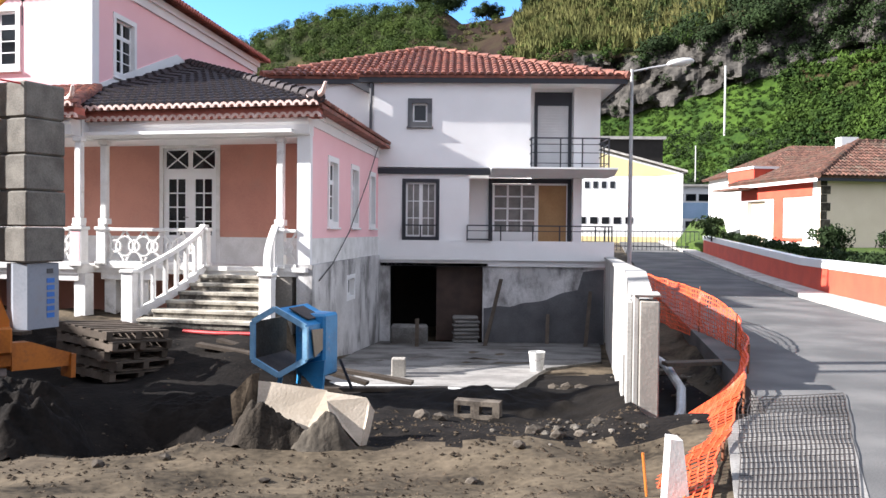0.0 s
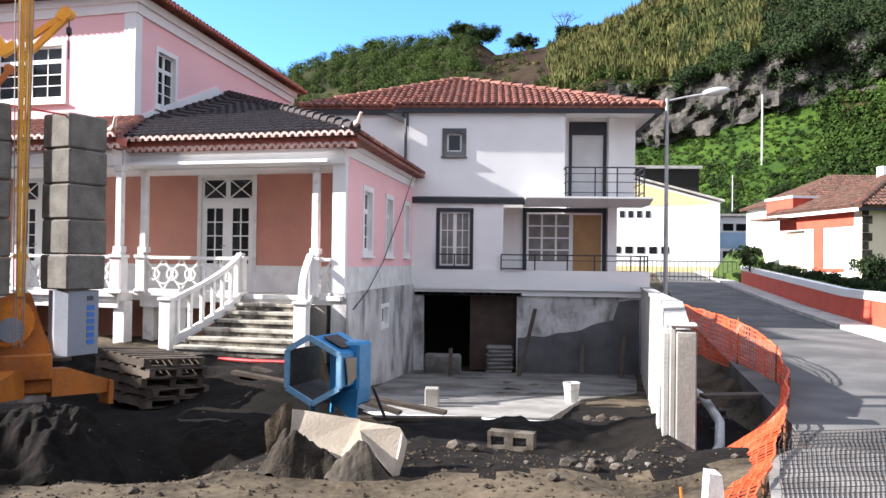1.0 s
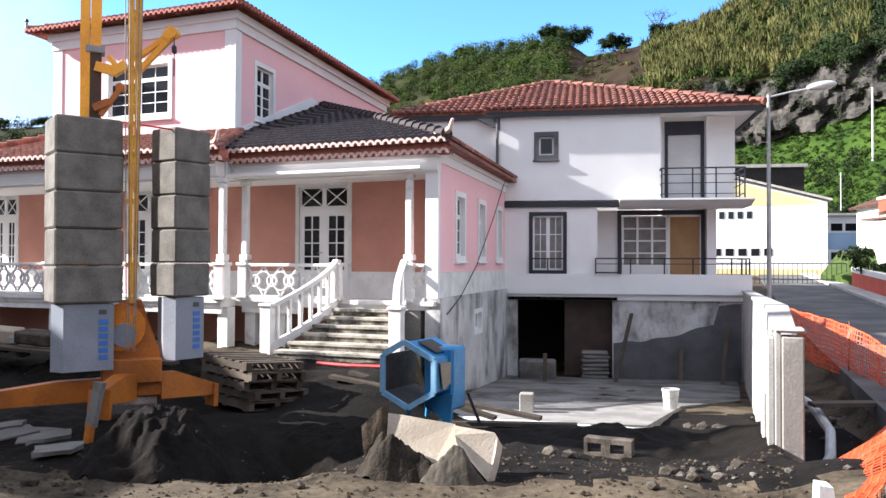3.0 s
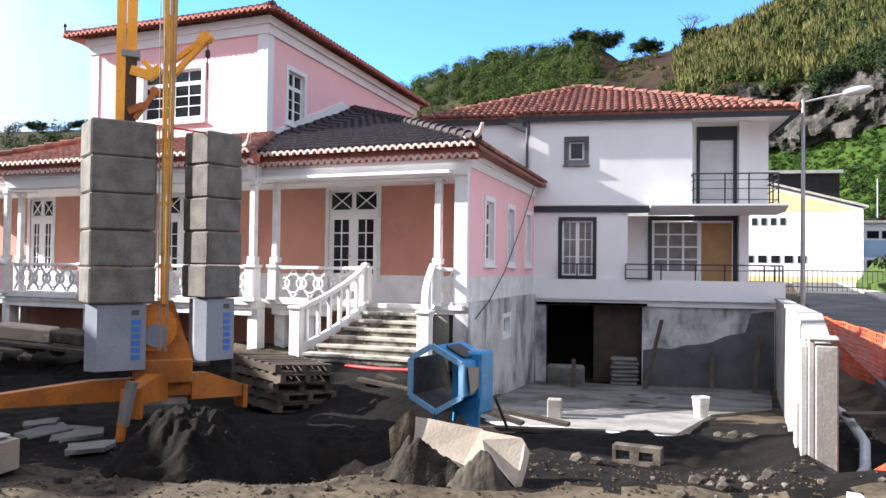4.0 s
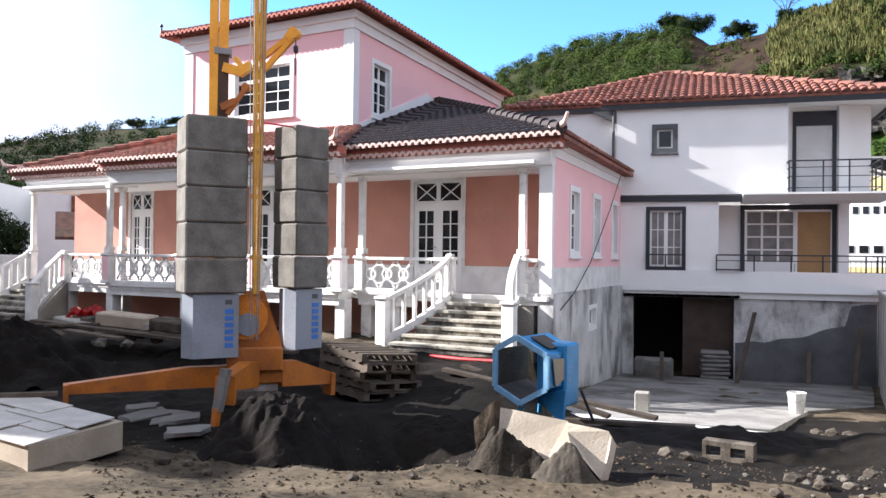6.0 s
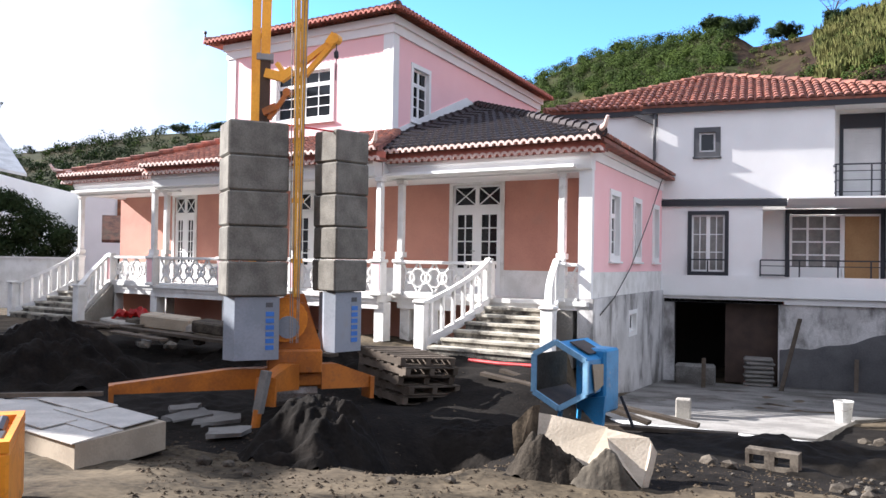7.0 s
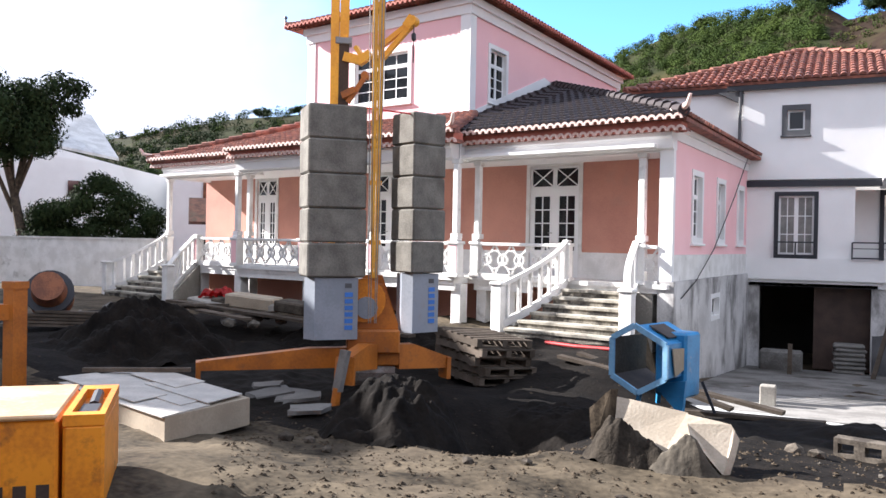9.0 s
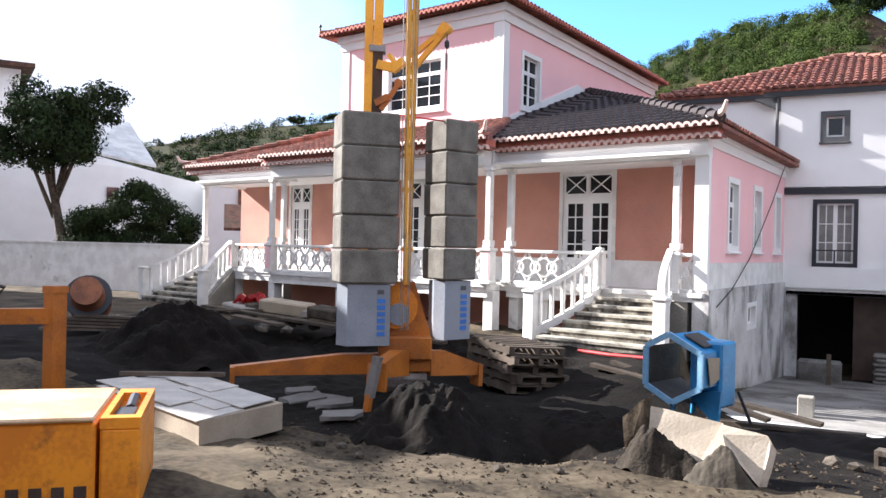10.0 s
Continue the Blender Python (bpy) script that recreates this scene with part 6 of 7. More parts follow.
for p, q in zip(secs, secs[1:]):
    for k in range(4):
        bm.faces.new((p[k], p[(k + 1) % 4], q[(k + 1) % 4], q[k]))
bm.faces.new(secs[0]), bm.faces.new(secs[-1])
part("wall", bm, M_WALLGREY, bw)
bm = bmesh.new()
for (y0, t0), (y1, t1) in zip(list(zip(ys, tops)), list(zip(ys, tops))[1:]):
    bar(bm, (wall_x(y0) + 0.1, y0, t0 + 0.03), (wall_x(y1) + 0.1, y1, t1 + 0.03), 0.26, 0.055)
part("coping", bm, M_WALLGREY, bw)
gp = thing("gate_pillar", (2.05, 9.2, -0.4), "weathered off-white concrete gate pillar with stepped mouldings", "pillar")
PF = pose(1.98, 9.12, 0, 0, 0, -9)
part("shaft", boxm(0.075, 0.295, 0, 0.28, -0.7, 1.0, bevel=0.015), M_CONC, gp, "bare concrete front of the pillar", PF)
part("side_strip", boxm(0.01, 0.071, 0.03, 0.24, -0.7, 1.04, bevel=0.01), M_WALLGREY, gp, "white painted side strip", PF)
part("side_strip", boxm(-0.06, 0.006, 0.10, 0.40, -0.7, 0.98, bevel=0.01), M_WALLGREY, gp, frame_m=PF)
part("cap", boxm(0.0, 0.31, -0.02, 0.30, 1.042, 1.09, bevel=0.02), M_WALLGREY, gp, frame_m=PF)
part("back_wall", boxm(-0.02, 0.20, 0.284, 0.9, -0.7, 1.0), M_WALLGREY, gp, frame_m=PF)
part("footing", boxm(-0.10, 0.0, 0.42, 0.8, -0.75, 0.35, bevel=0.02), M_WALLGREY, gp, frame_m=PF)

# orange safety net
FEN = [((4.20, 19.0), 0.87, -0.05), ((4.34, 14.5), 0.76, -0.12), ((4.35, 13.2), 0.62, -0.15), ((4.22, 12.2), 0.46, -0.2), ((3.98, 11.2), 0.34, -0.22), ((3.58, 10.0), 0.30, -0.25), ((3.2, 9.0), 0.20, -0.28), ((2.78, 8.0), 0.12, -0.3), ((2.34, 7.0), 0.06, -0.32), ((2.0, 6.2), 0.02, -0.3), ((1.75, 5.5), -0.05, -0.3), ((1.55, 4.9), -0.05, -0.3)]


def fence_at(s):
    """Foot and head of the net, s metres along it."""
    for (p, t, b), (q, t2, b2) in zip(FEN, FEN[1:]):
        ln = math.dist(p, q)
        if s <= ln:
            k = s / ln
            return Vector((p[0] + (q[0] - p[0]) * k, p[1] + (q[1] - p[1]) * k, b + (b2 - b) * k)), t + (t2 - t) * k
        s -= ln
    return Vector((*FEN[-1][0], FEN[-1][2])), FEN[-1][1]


total = sum(math.dist(a[0], b[0]) for a, b in zip(FEN, FEN[1:]))
verts, edges = [], []
cols, rws = int(total / 0.085), 11
for i in range(cols + 1):
    foot, top = fence_at(total * i / cols)
    near = smooth01((11.0 - foot.y) / 2.5)
    for j in range(rws + 1):
        k = j / rws
        sway = 0.08 * noise.noise(Vector((foot.x * 1.3, foot.y * 1.3, k * 1.4))) + 0.03 * noise.noise(Vector((foot.x * 5, foot.y * 5, k * 4)))
        lean = -0.72 * near * (1 - k)
        verts.append(Vector((foot.x + sway + lean, foot.y + sway * 0.4, foot.z + (top - foot.z) * k + 0.03 * noise.noise(Vector((foot.x * 3, foot.y * 3, 9))))))
netv, netf = [], []


def strand(p, q, w):
    d = (q - p).normalized()
    s = d.cross(Vector((0.4, 0.8, 0.3))).normalized() * w
    t = d.cross(s).normalized() * w
    b = len(netv)
    netv.extend([tuple(p + s), tuple(p - s * 0.5 + t), tuple(p - s * 0.5 - t), tuple(q + s), tuple(q - s * 0.5 + t), tuple(q - s * 0.5 - t)])
    netf.extend([(b, b + 1, b + 4, b + 3), (b + 1, b + 2, b + 5, b + 4), (b + 2, b, b + 3, b + 5)])


for i in range(cols + 1):
    for j in range(rws + 1):
        a = verts[i * (rws + 1) + j]
        if j < rws:
            strand(a, verts[i * (rws + 1) + j + 1], 0.0075)
        if i < cols:
            strand(a, verts[(i + 1) * (rws + 1) + j], 0.0085 if j not in (0, rws) else 0.013)
me = bpy.data.meshes.new("net")
me.from_pydata(netv, [], netf)
me.materials.append(M_NET)
fence = thing("safety_fence", (4.3, 13, -0.2), "sagging orange plastic safety net along the trench", "fence")
net = new("net", me)
net.parent, net.matrix_parent_inverse = fence, base_of(fence).inverted()
tagged(net, kind="stuff")
for s in (0.2, 4.42, 6.6, 8.8, 10.6, 12.9):
    foot, top = fence_at(s)
    part("stake", tube(bmesh.new(), [foot - Vector((0, 0, 0.15)), Vector((foot.x + 0.02, foot.y, top + 0.06))], 0.014, 6), M_RUSTY, fence, "thin steel stake")
solid("kerb_stone", prism(bmesh.new(), [(1.49, 5.75, -0.45), (1.71, 5.75, -0.45), (1.615, 5.75, 0.29), (1.53, 5.75, 0.30)], (0, 0.16, 0)), M_WHITE_OLD, "white painted kerb stone set upright", "kerb stone")
plank((1.42, 5.9, -0.35), (1.38, 5.95, 0.15), 0.015, 0.015, "thin orange marker stake in the earth", M_ORANGE, "stake")
hose = tube(bmesh.new(), [(3.0, 12.9, -0.1), (3.05, 11.8, -0.15), (3.0, 10.8, -0.3), (2.75, 9.9, -0.42), (2.55, 9.5, -0.5)], 0.06, 10)
solid("drain_pipe", hose, M_PLASTIC, "grey plastic drain pipe in the trench", "pipe")
plank((2.9, 11.3, -0.05), (3.95, 11.4, -0.02), 0.22, 0.05, "plank bridging the trench")

# welded mesh over the concrete crossing
MESH = [Vector(p) for p in ((1.74, 4.95, 0.012), (3.0, 8.6, 0.012), (4.28, 9.0, 0.012), (2.50, 4.95, 0.012))]
solid("crossing_slab", prism(bmesh.new(), [(1.62, 4.6, -0.02), (2.50, 7.5, -0.02), (2.9, 7.95, -0.02), (3.3, 8.05, -0.02), (3.72, 7.75, -0.02), (2.42, 4.6, -0.02)], (0, 0, 0.026)), M_DUSTSLAB, "pale dusty concrete patch at the site entrance", "concrete slab", kind="structure")
bm = bmesh.new()
for i in range(25):
    k = i / 24
    for a, b, m_ in ((MESH[0].lerp(MESH[3], k), MESH[1].lerp(MESH[2], k), 16), (MESH[0].lerp(MESH[1], k), MESH[3].lerp(MESH[2], k), 10)):
        prev = None
        for j in range(m_ + 1):
            p = a.lerp(b, j / m_)
            p = p + Vector((0.03 * noise.noise(p * 1.7), 0.03 * noise.noise(p * 1.7 + Vector((9, 0, 0))), 0.008 + 0.014 * max(0, noise.noise(p * 1.1 + Vector((0, 4, 0))))))
            if prev is not None:
                bar(bm, prev, p, 0.007, 0.006)
            prev = p
solid("reinforcing_mesh", bm, M_RUSTDARK, "dark welded reinforcing mesh laid on the crossing", "wire mesh", kind="stuff")

# street lamp
lamp = thing("street_lamp", (5.0, 23.6, 0.0), "grey steel street lamp with a pale lantern head", "street lamp")
part("pole", tube(bmesh.new(), [(5.0, 23.6, -0.1), (5.0, 23.6, 6.45)], 0.07, 10, 0.045), M_GALV, lamp)
part("arm", tube(bmesh.new(), [(4.98, 23.6, 6.38), (5.5, 23.5, 6.48), (6.05, 23.35, 6.55)], 0.03, 8), M_GALV, lamp)
bm = bmesh.new()
bmesh.ops.create_uvsphere(bm, u_segments=16, v_segments=8, radius=1.0, matrix=Matrix.Translation((6.3, 23.3, 6.6)) @ Matrix.Rotation(radians(-8), 4, "Y") @ Matrix.Diagonal((0.40, 0.16, 0.12, 1)))
part("lantern", bm, M_PLASTIC, lamp, "pale oval lantern", smooth=True)


# ---------- rubble ----------
def pebble(s):
    bm = bmesh.new()
    bmesh.ops.create_icosphere(bm, subdivisions=1, radius=1.0)
    o = Vector((random.uniform(0, 50), 0, 0))
    for v in bm.verts:
        v.co = Vector((v.co.x * s, v.co.y * s * random.uniform(0.6, 1.0), v.co.z * s * 0.6)) * (1 + 0.35 * noise.noise(v.co * 1.4 + o))
    return bm


bm = bmesh.new()
pv, pf = [], []
for i in range(17000):
    if i < 14500:
        y = random.uniform(4.4, 9.2)
        x = random.uniform(-0.78 * y - 0.5, 0.24 * y)
    else:
        x, y = random.uniform(-12, 2.2), random.uniform(6, 13.5)
    if x > wall_x(y) - 0.1 and y > 9:
        continue
    s = 0.004 + 0.034 * random.random() ** 7
    z = ground_z(x, y)
    b = len(pv)
    a0 = random.uniform(0, 3)
    for k in range(5):
        a = a0 + 2 * math.pi * k / 5
        pv.append((x + math.cos(a) * s * random.uniform(0.7, 1.3), y + math.sin(a) * s * random.uniform(0.7, 1.3), z - s * 0.1))
    pv.append((x + s * 0.2, y, z + s * random.uniform(0.35, 0.7)))
    pv.append((x - s * 0.3, y + s * 0.2, z + s * random.uniform(0.3, 0.6)))
    pf += [(b, b + 1, b + 5), (b + 1, b + 2, b + 5), (b + 2, b + 6, b + 5), (b + 2, b + 3, b + 6), (b + 3, b + 4, b + 6), (b + 4, b, b + 6), (b, b + 5, b + 6)]
me = bpy.data.meshes.new("gravel")
me.from_pydata(pv, [], pf)
me.materials.append(M_CLOD)
tagged(new("gravel", me), "scattered pebbles and clods on bare earth", "gravel", kind="stuff")
proto_bm = bmesh.new()
bmesh.ops.create_icosphere(proto_bm, subdivisions=1, radius=1.0)
proto_bm.verts.ensure_lookup_table()
proto_bm.verts.index_update()
PROTO = list(proto_bm.verts)
PROTO_F = [[v.index for v in f.verts] for f in proto_bm.faces]
STONES = [(-5.0, 6.75, 0.10), (-4.75, 6.8, 0.07), (-3.05, 6.9, 0.07), (-2.5, 7.0, 0.06), (0.15, 6.6, 0.06), (1.0, 7.9, 0.09), (1.25, 8.0, 0.08), (0.8, 8.1, 0.1), (1.5, 8.5, 0.09), (-0.35, 8.9, 0.11), (-0.15, 8.7, 0.09), (1.75, 12.6, 0.13), (2.0, 12.9, 0.12), (2.3, 13.1, 0.12), (1.6, 13.2, 0.1), (2.5, 11.4, 0.11), (2.8, 12.1, 0.13), (3.2, 12.7, 0.12), (3.1, 13.4, 0.13), (3.5, 13.9, 0.12), (2.6, 12.8, 0.1), (3.4, 12.2, 0.1), (-4.3, 6.45, 0.06), (-1.5, 6.4, 0.05), (0.6, 7.4, 0.07)]
for x, y, s in STONES:
    o = solid("stone", pebble(s), M_STONE, "rough grey stone lying on the earth", "stone", "scattered stones")
    o.location = (x, y, ground_z(x, y) + s * 0.3)
rv, rf = [], []
for i in range(200):
    zone = i % 3
    if zone == 0:
        x, y = random.gauss(1.25, 0.5), random.gauss(8.1, 0.3)
    elif zone == 1:
        x, y = random.gauss(3.1, 0.35), random.gauss(12.7, 0.9)
    else:
        x, y = random.gauss(1.9, 0.4), random.gauss(12.6, 0.25)
    s = 0.010 + 0.05 * random.random() ** 4
    b = len(rv)
    for v in (bmo.co for bmo in PROTO):
        j = 1 + 0.4 * noise.noise(v * 1.6 + Vector((i, 0, 0)))
        rv.append((x + v.x * s * j, y + v.y * s * j, ground_z(x, y) + 0.01 + v.z * s * j * 0.65))
    rf += [tuple(b + k for k in f) for f in PROTO_F]
me = bpy.data.meshes.new("rubble")
me.from_pydata(rv, [], rf)
me.materials.append(M_RUBBLE)
tagged(new("rubble", me), "pale broken rubble scattered by the pillar and trench", "rubble", kind="stuff")
hb = thing("hollow_block", (0.25, 9.2, -0.3), "pale hollow concrete block lying in the shade", "block")
bm = wall(bmesh.new(), "u", -0.09, 0.18, -0.24, 0.28, 0.0, 0.2, [(-0.2, -0.05, 0.05, 0.15), (0.05, 0.2, 0.05, 0.15)])
part("shell", bm, M_STONE, hb, frame_m=pose(0.25, 9.2, ground_z(0.25, 9.2) + 0.02, 0, 0, -14))


# ---------- surroundings beside the street ----------
def spot(az, d, z):
    """A place by its bearing from the camera in degrees (left positive), distance and height."""
    return Vector((-math.sin(radians(az)) * d, math.cos(radians(az)) * d, z))


# red and white garden wall along the pavement
gw = thing("garden_wall", (10, 20, 0.1), "low red garden wall with a white coping", "wall", kind="structure")
WY = (13, 19, 26, 34, 40, 45)
wl = [(8.85 + 0.14 * (y - 17.4) + 0.86, y) for y in WY]
part("wall", strip(bmesh.new(), wl, [(x + 0.22, y) for x, y in wl], lambda y: road_z(y) + 0.80, 1.2), M_RED, gw, "red painted wall face")
part("coping", strip(bmesh.new(), [(x - 0.03, y) for x, y in wl], [(x + 0.26, y) for x, y in wl], lambda y: road_z(y) + 1.04, 0.237), M_WHITE, gw, "white coping band")
lawn = strip(bmesh.new(), [(x + 0.23, y) for x, y in wl], [(x + 30, y) for x, y in wl], lambda y: road_z(y) + 0.92, 0.9)
solid("lawn", lawn, M_GRASS, "mown green lawn behind the garden wall", "lawn", kind="structure")
hedge_pts = []
for i in range(44):
    k = i / 43
    y = 22 + 22 * k
    x = 8.85 + 0.14 * (y - 17.4) + 1.9
    hedge_pts.append(((x + random.uniform(-0.3, 0.5), y, road_z(y) + 1.0 + 0.12 * random.random()), 0.32))
hd = thing("hedge", (12, 32, 1.0), "low dark clipped hedge behind the garden wall", "hedge")
part("foliage", leaf_cloud(hedge_pts, 0.12, 130), M_LEAF_D, hd, kind="stuff")


def shrub(x, y, z, r, label):
    s = thing("shrub", (x, y, z), label, "shrub", "garden shrubs")
    cl = [((x + random.gauss(0, r * 0.35), y + random.gauss(0, r * 0.35), z + r * random.uniform(0.3, 1.5)), r * 0.5) for _ in range(14)]
    part("foliage", leaf_cloud(cl, 0.16, 80), M_LEAF_D, s, kind="stuff")
    part("stem", tube(bmesh.new(), [(x, y, z - 0.05), (x, y, z + r)], 0.05, 6), M_BARK, s)


for az, d, r in ((-24.6, 34, 0.8), (-28.5, 30, 0.8), (-17.3, 44, 0.75)):
    p = spot(az, d, 0)
    shrub(p.x, p.y, road_z(p.y) + 0.9, r, "dark rounded shrub on the lawn")

# red and cream house
rh = thing("red_house", spot(-27, 42, 1.2), "cream and red single-storey house with mossy tile roof", "house")
RH = Matrix.Translation(spot(-23.9, 38.5, 0)) @ Matrix.Rotation(radians(9), 4, "Z")
ZB, ZE = 1.0, 4.25
part("wall", wall(bmesh.new(), "u", 0.0, 0.3, 0.0, 12, ZB, ZE), M_CREAMWALL, rh, "cream rendered wall", RH)
part("wall", wall(bmesh.new(), "v", 0.0, 0.3, 0.3, 6.8, ZB, ZE, [(4.5, 6.2, ZB, 3.4), (1.5, 2.7, 1.9, 3.42)]), M_WHITE, rh, "white street wall", RH)
bm = bmesh.new()
box(bm, -0.03, 0.0, 0.6, 6.8, 3.45, 4.1)
box(bm, -0.035, 0.0, 2.9, 3.7, 1.6, 3.45)
box(bm, -0.03, 0.0, 1.3, 3.7, 1.45, 1.62)
part("red_band", bm, M_RED, rh, "red painted bands", RH)
part("dark_doorway", boxm(0.25, 0.3, 4.5, 6.2, ZB, 3.4), M_CREAMWALL, rh, "cream recessed porch", RH)
part("window", boxm(0.06, 0.1, 1.5, 2.7, 1.9, 3.42), M_WHITE, rh, frame_m=RH)
for k in range(9):
    part("quoin", boxm(-0.03, 0.42 if k % 2 else 0.26, -0.03, 0.0, ZB + 0.36 * k, ZB + 0.34 + 0.36 * k), M_STONE, rh, "rough corner stone", RH)
T = lambda x, y, z: RH @ Vector((x, y, z))
roof_slope(rh, [T(-0.5, -0.5, ZE), T(12.5, -0.5, ZE), T(8.5, 3.4, 6.2), T(4.0, 3.4, 6.2)], M_TILE_OLD, M_TILE_OLD)
roof_slope(rh, [T(-0.5, 7.3, ZE), T(-0.5, -0.5, ZE), T(4.0, 3.4, 6.2)], M_TILE_OLD, M_TILE_OLD)
ridge(rh, T(-0.5, -0.5, ZE), T(4.0, 3.4, 6.2), M_TILE_OLD, 0.13)
ridge(rh, T(4.0, 3.4, 6.2), T(8.5, 3.4, 6.2), M_TILE_OLD, 0.13)
part("fascia", boxm(-0.45, 12.4, -0.45, -0.4, ZE - 0.2, ZE), M_BLACK, rh, frame_m=RH)
part("fascia", boxm(-0.45, -0.4, -0.4, 7.2, ZE - 0.22, ZE - 0.02), M_WHITE, rh, frame_m=RH)
part("parapet", boxm(-0.1, 1.2, 5.4, 8.0, 4.1, 5.0), M_RED, rh, "red parapet over the porch", RH)
part("parapet_cap", boxm(-0.16, 1.26, 5.34, 8.06, 5.0, 5.12), M_WHITE, rh, frame_m=RH)
part("porch_roof", boxm(-1.0, 0.0, 5.2, 8.0, 3.95, 4.05), M_TILE_OLD, rh, frame_m=RH)

wh = thing("white_cottage", spot(-21, 56, 1.5), "white house with a brown tiled hip roof and chimney", "house")
WH = Matrix.Translation(spot(-20.2, 54, 0)) @ Matrix.Rotation(radians(2), 4, "Z")
T2 = lambda x, y, z: WH @ Vector((x, y, z))
part("wall", boxm(0, 14, 0, 9, 1.2, 5.6), M_WHITE, wh, frame_m=WH)
roof_slope(wh, [T2(-0.4, -0.4, 5.6), T2(14.4, -0.4, 5.6), T2(10.5, 4.5, 7.7), T2(4.0, 4.5, 7.7)], M_TILE_OLD, M_TILE_OLD)
roof_slope(wh, [T2(-0.4, 9.4, 5.6), T2(-0.4, -0.4, 5.6), T2(4.0, 4.5, 7.7)], M_TILE_OLD, M_TILE_OLD)
ch = part("chimney", boxm(6.2, 7.3, 2.2, 3.0, 6.5, 8.1), M_WHITE, wh, frame_m=WH)
part("fascia", boxm(-0.38, 14.3, -0.38, -0.33, 5.4, 5.6), M_BLACK, wh, frame_m=WH)
for k in range(3):
    part("window", boxm(0.8 + 1.6 * k, 1.7 + 1.6 * k, -0.03, 0.02, 2.6, 4.0), M_GLASS, wh, frame_m=WH)

# large white and yellow hall
hall = thing("hall", spot(-13, 62, 1), "large white hall with a yellow gable and small windows", "building")
HF = Matrix.Translation(spot(-7.5, 62, 0)) @ Matrix.Rotation(radians(-9), 4, "Z")
part("wall", prism(bmesh.new(), [HF @ Vector(p) for p in ((-8, 0, 1.0), (8.6, 0, 1.0), (8.6, 0, 6.2), (3.6, 0, 7.6), (-2, 0, 9.2), (-8, 0, 9.2))], HF.to_3x3() @ Vector((0, 0.3, 0))), M_WHITE, hall)
part("gable", prism(bmesh.new(), [HF @ Vector(p) for p in ((-2, -0.02, 6.0), (6.6, -0.02, 6.0), (8.3, -0.02, 6.15), (3.6, -0.02, 7.45), (-2, -0.02, 8.9))], HF.to_3x3() @ Vector((0, 0.015, 0))), M_YELLOWWALL, hall, "pale yellow gable field")
part("wall", prism(bmesh.new(), [HF @ Vector(p) for p in ((8.6, 0.3, 1.0), (8.6, 22, 1.0), (8.6, 22, 6.2), (8.6, 0.3, 6.2))], HF.to_3x3() @ Vector((-0.3, 0, 0))), M_WHITE, hall)
part("roof", prism(bmesh.new(), [HF @ Vector(p) for p in ((8.9, -0.2, 6.25), (8.9, 22, 6.25), (-2, 22, 9.3), (-2, -0.2, 9.3))], (0, 0, 0.15)), M_PAVE, hall)
for k in range(4):
    part("window", boxm(1.5 + 0.62 * k, 1.85 + 0.62 * k, -0.03, 0.02, 5.1, 5.6), M_GLASS, hall, frame_m=HF)
for k in range(6):
    part("window", boxm(0.2 + 0.86 * k, 0.75 + 0.86 * k, -0.03, 0.02, 2.45, 2.95), M_GLASS, hall, frame_m=HF)
part("yellow_base", boxm(-4, 8.5, -0.06, -0.02, 1.0, 1.5), M_YELLOWWALL, hall, frame_m=HF)
fc = thing("metal_fence", spot(-11, 52, 0.8), "dark metal railing fence before the hall", "fence")
FF = Matrix.Translation(spot(-8.5, 50, 0)) @ Matrix.Rotation(radians(-9), 4, "Z")
for z in (0.95, 1.85):
    part("rail", boxm(-1, 7, 0, 0.05, z, z + 0.06), M_BLACK, fc, frame_m=FF)
for k in range(33):
    part("bar", boxm(-1 + 0.25 * k, -0.965 + 0.25 * k, 0.01, 0.04, 0.7, 1.85), M_BLACK, fc, frame_m=FF)
bb = thing("blue_white_building", spot(-16.5, 82, 2), "white building with blue shaded storeys and window bands", "building")
BF = Matrix.Translation(spot(-15.2, 80, 0))
part("wall", boxm(-1, 9, 0, 6, 1.5, 6.2), M_WHITE, bb, frame_m=BF)
part("roof", boxm(-1.4, 9.4, -0.4, 6.4, 6.2, 6.4), M_PAVE, bb, frame_m=BF)
part("blue_band", boxm(-0.9, 9, -0.03, 0, 3.2, 4.7), M_PALEBLUE, bb, frame_m=BF)
for k in range(7):
    for z in (2.3, 4.85):
        part("window", boxm(-0.6 + 1.2 * k, 0.35 + 1.2 * k, -0.05, 0.0, z, z + 0.65), M_GLASS, bb, frame_m=BF)
part("ramp_wall", boxm(-2.4, 3.2, -26, -25.7, 0.4, 1.75), M_PALEBLUE, bb, frame_m=BF)
gs = prism(bmesh.new(), [spot(-15, 52, 1.2), spot(-18.5, 46, 1.2), spot(-18, 56, 2.8), spot(-16, 60, 2.6)], (0, 0, -0.5))
solid("grass_bank", gs, M_GRASS, "bright green grass bank beside the road", "lawn", kind="structure")
for az, d, z0, z1, r in ((-18.0, 100, 13.0, 21.2, 0.12), (-16.2, 78, 6.5, 9.8, 0.05)):
    p = spot(az, d, 0)
    solid("utility_pole", tube(bmesh.new(), [(p.x, p.y, z0), (p.x, p.y, z1)], r, 8), M_PLASTIC, "slim pale concrete utility pole", "pole")
sh = thing("hill_shed", spot(-12, 66, 8), "long low grey shed roof on the slope", "shed")
SFm = Matrix.Translation(spot(-9.5, 72, 0))
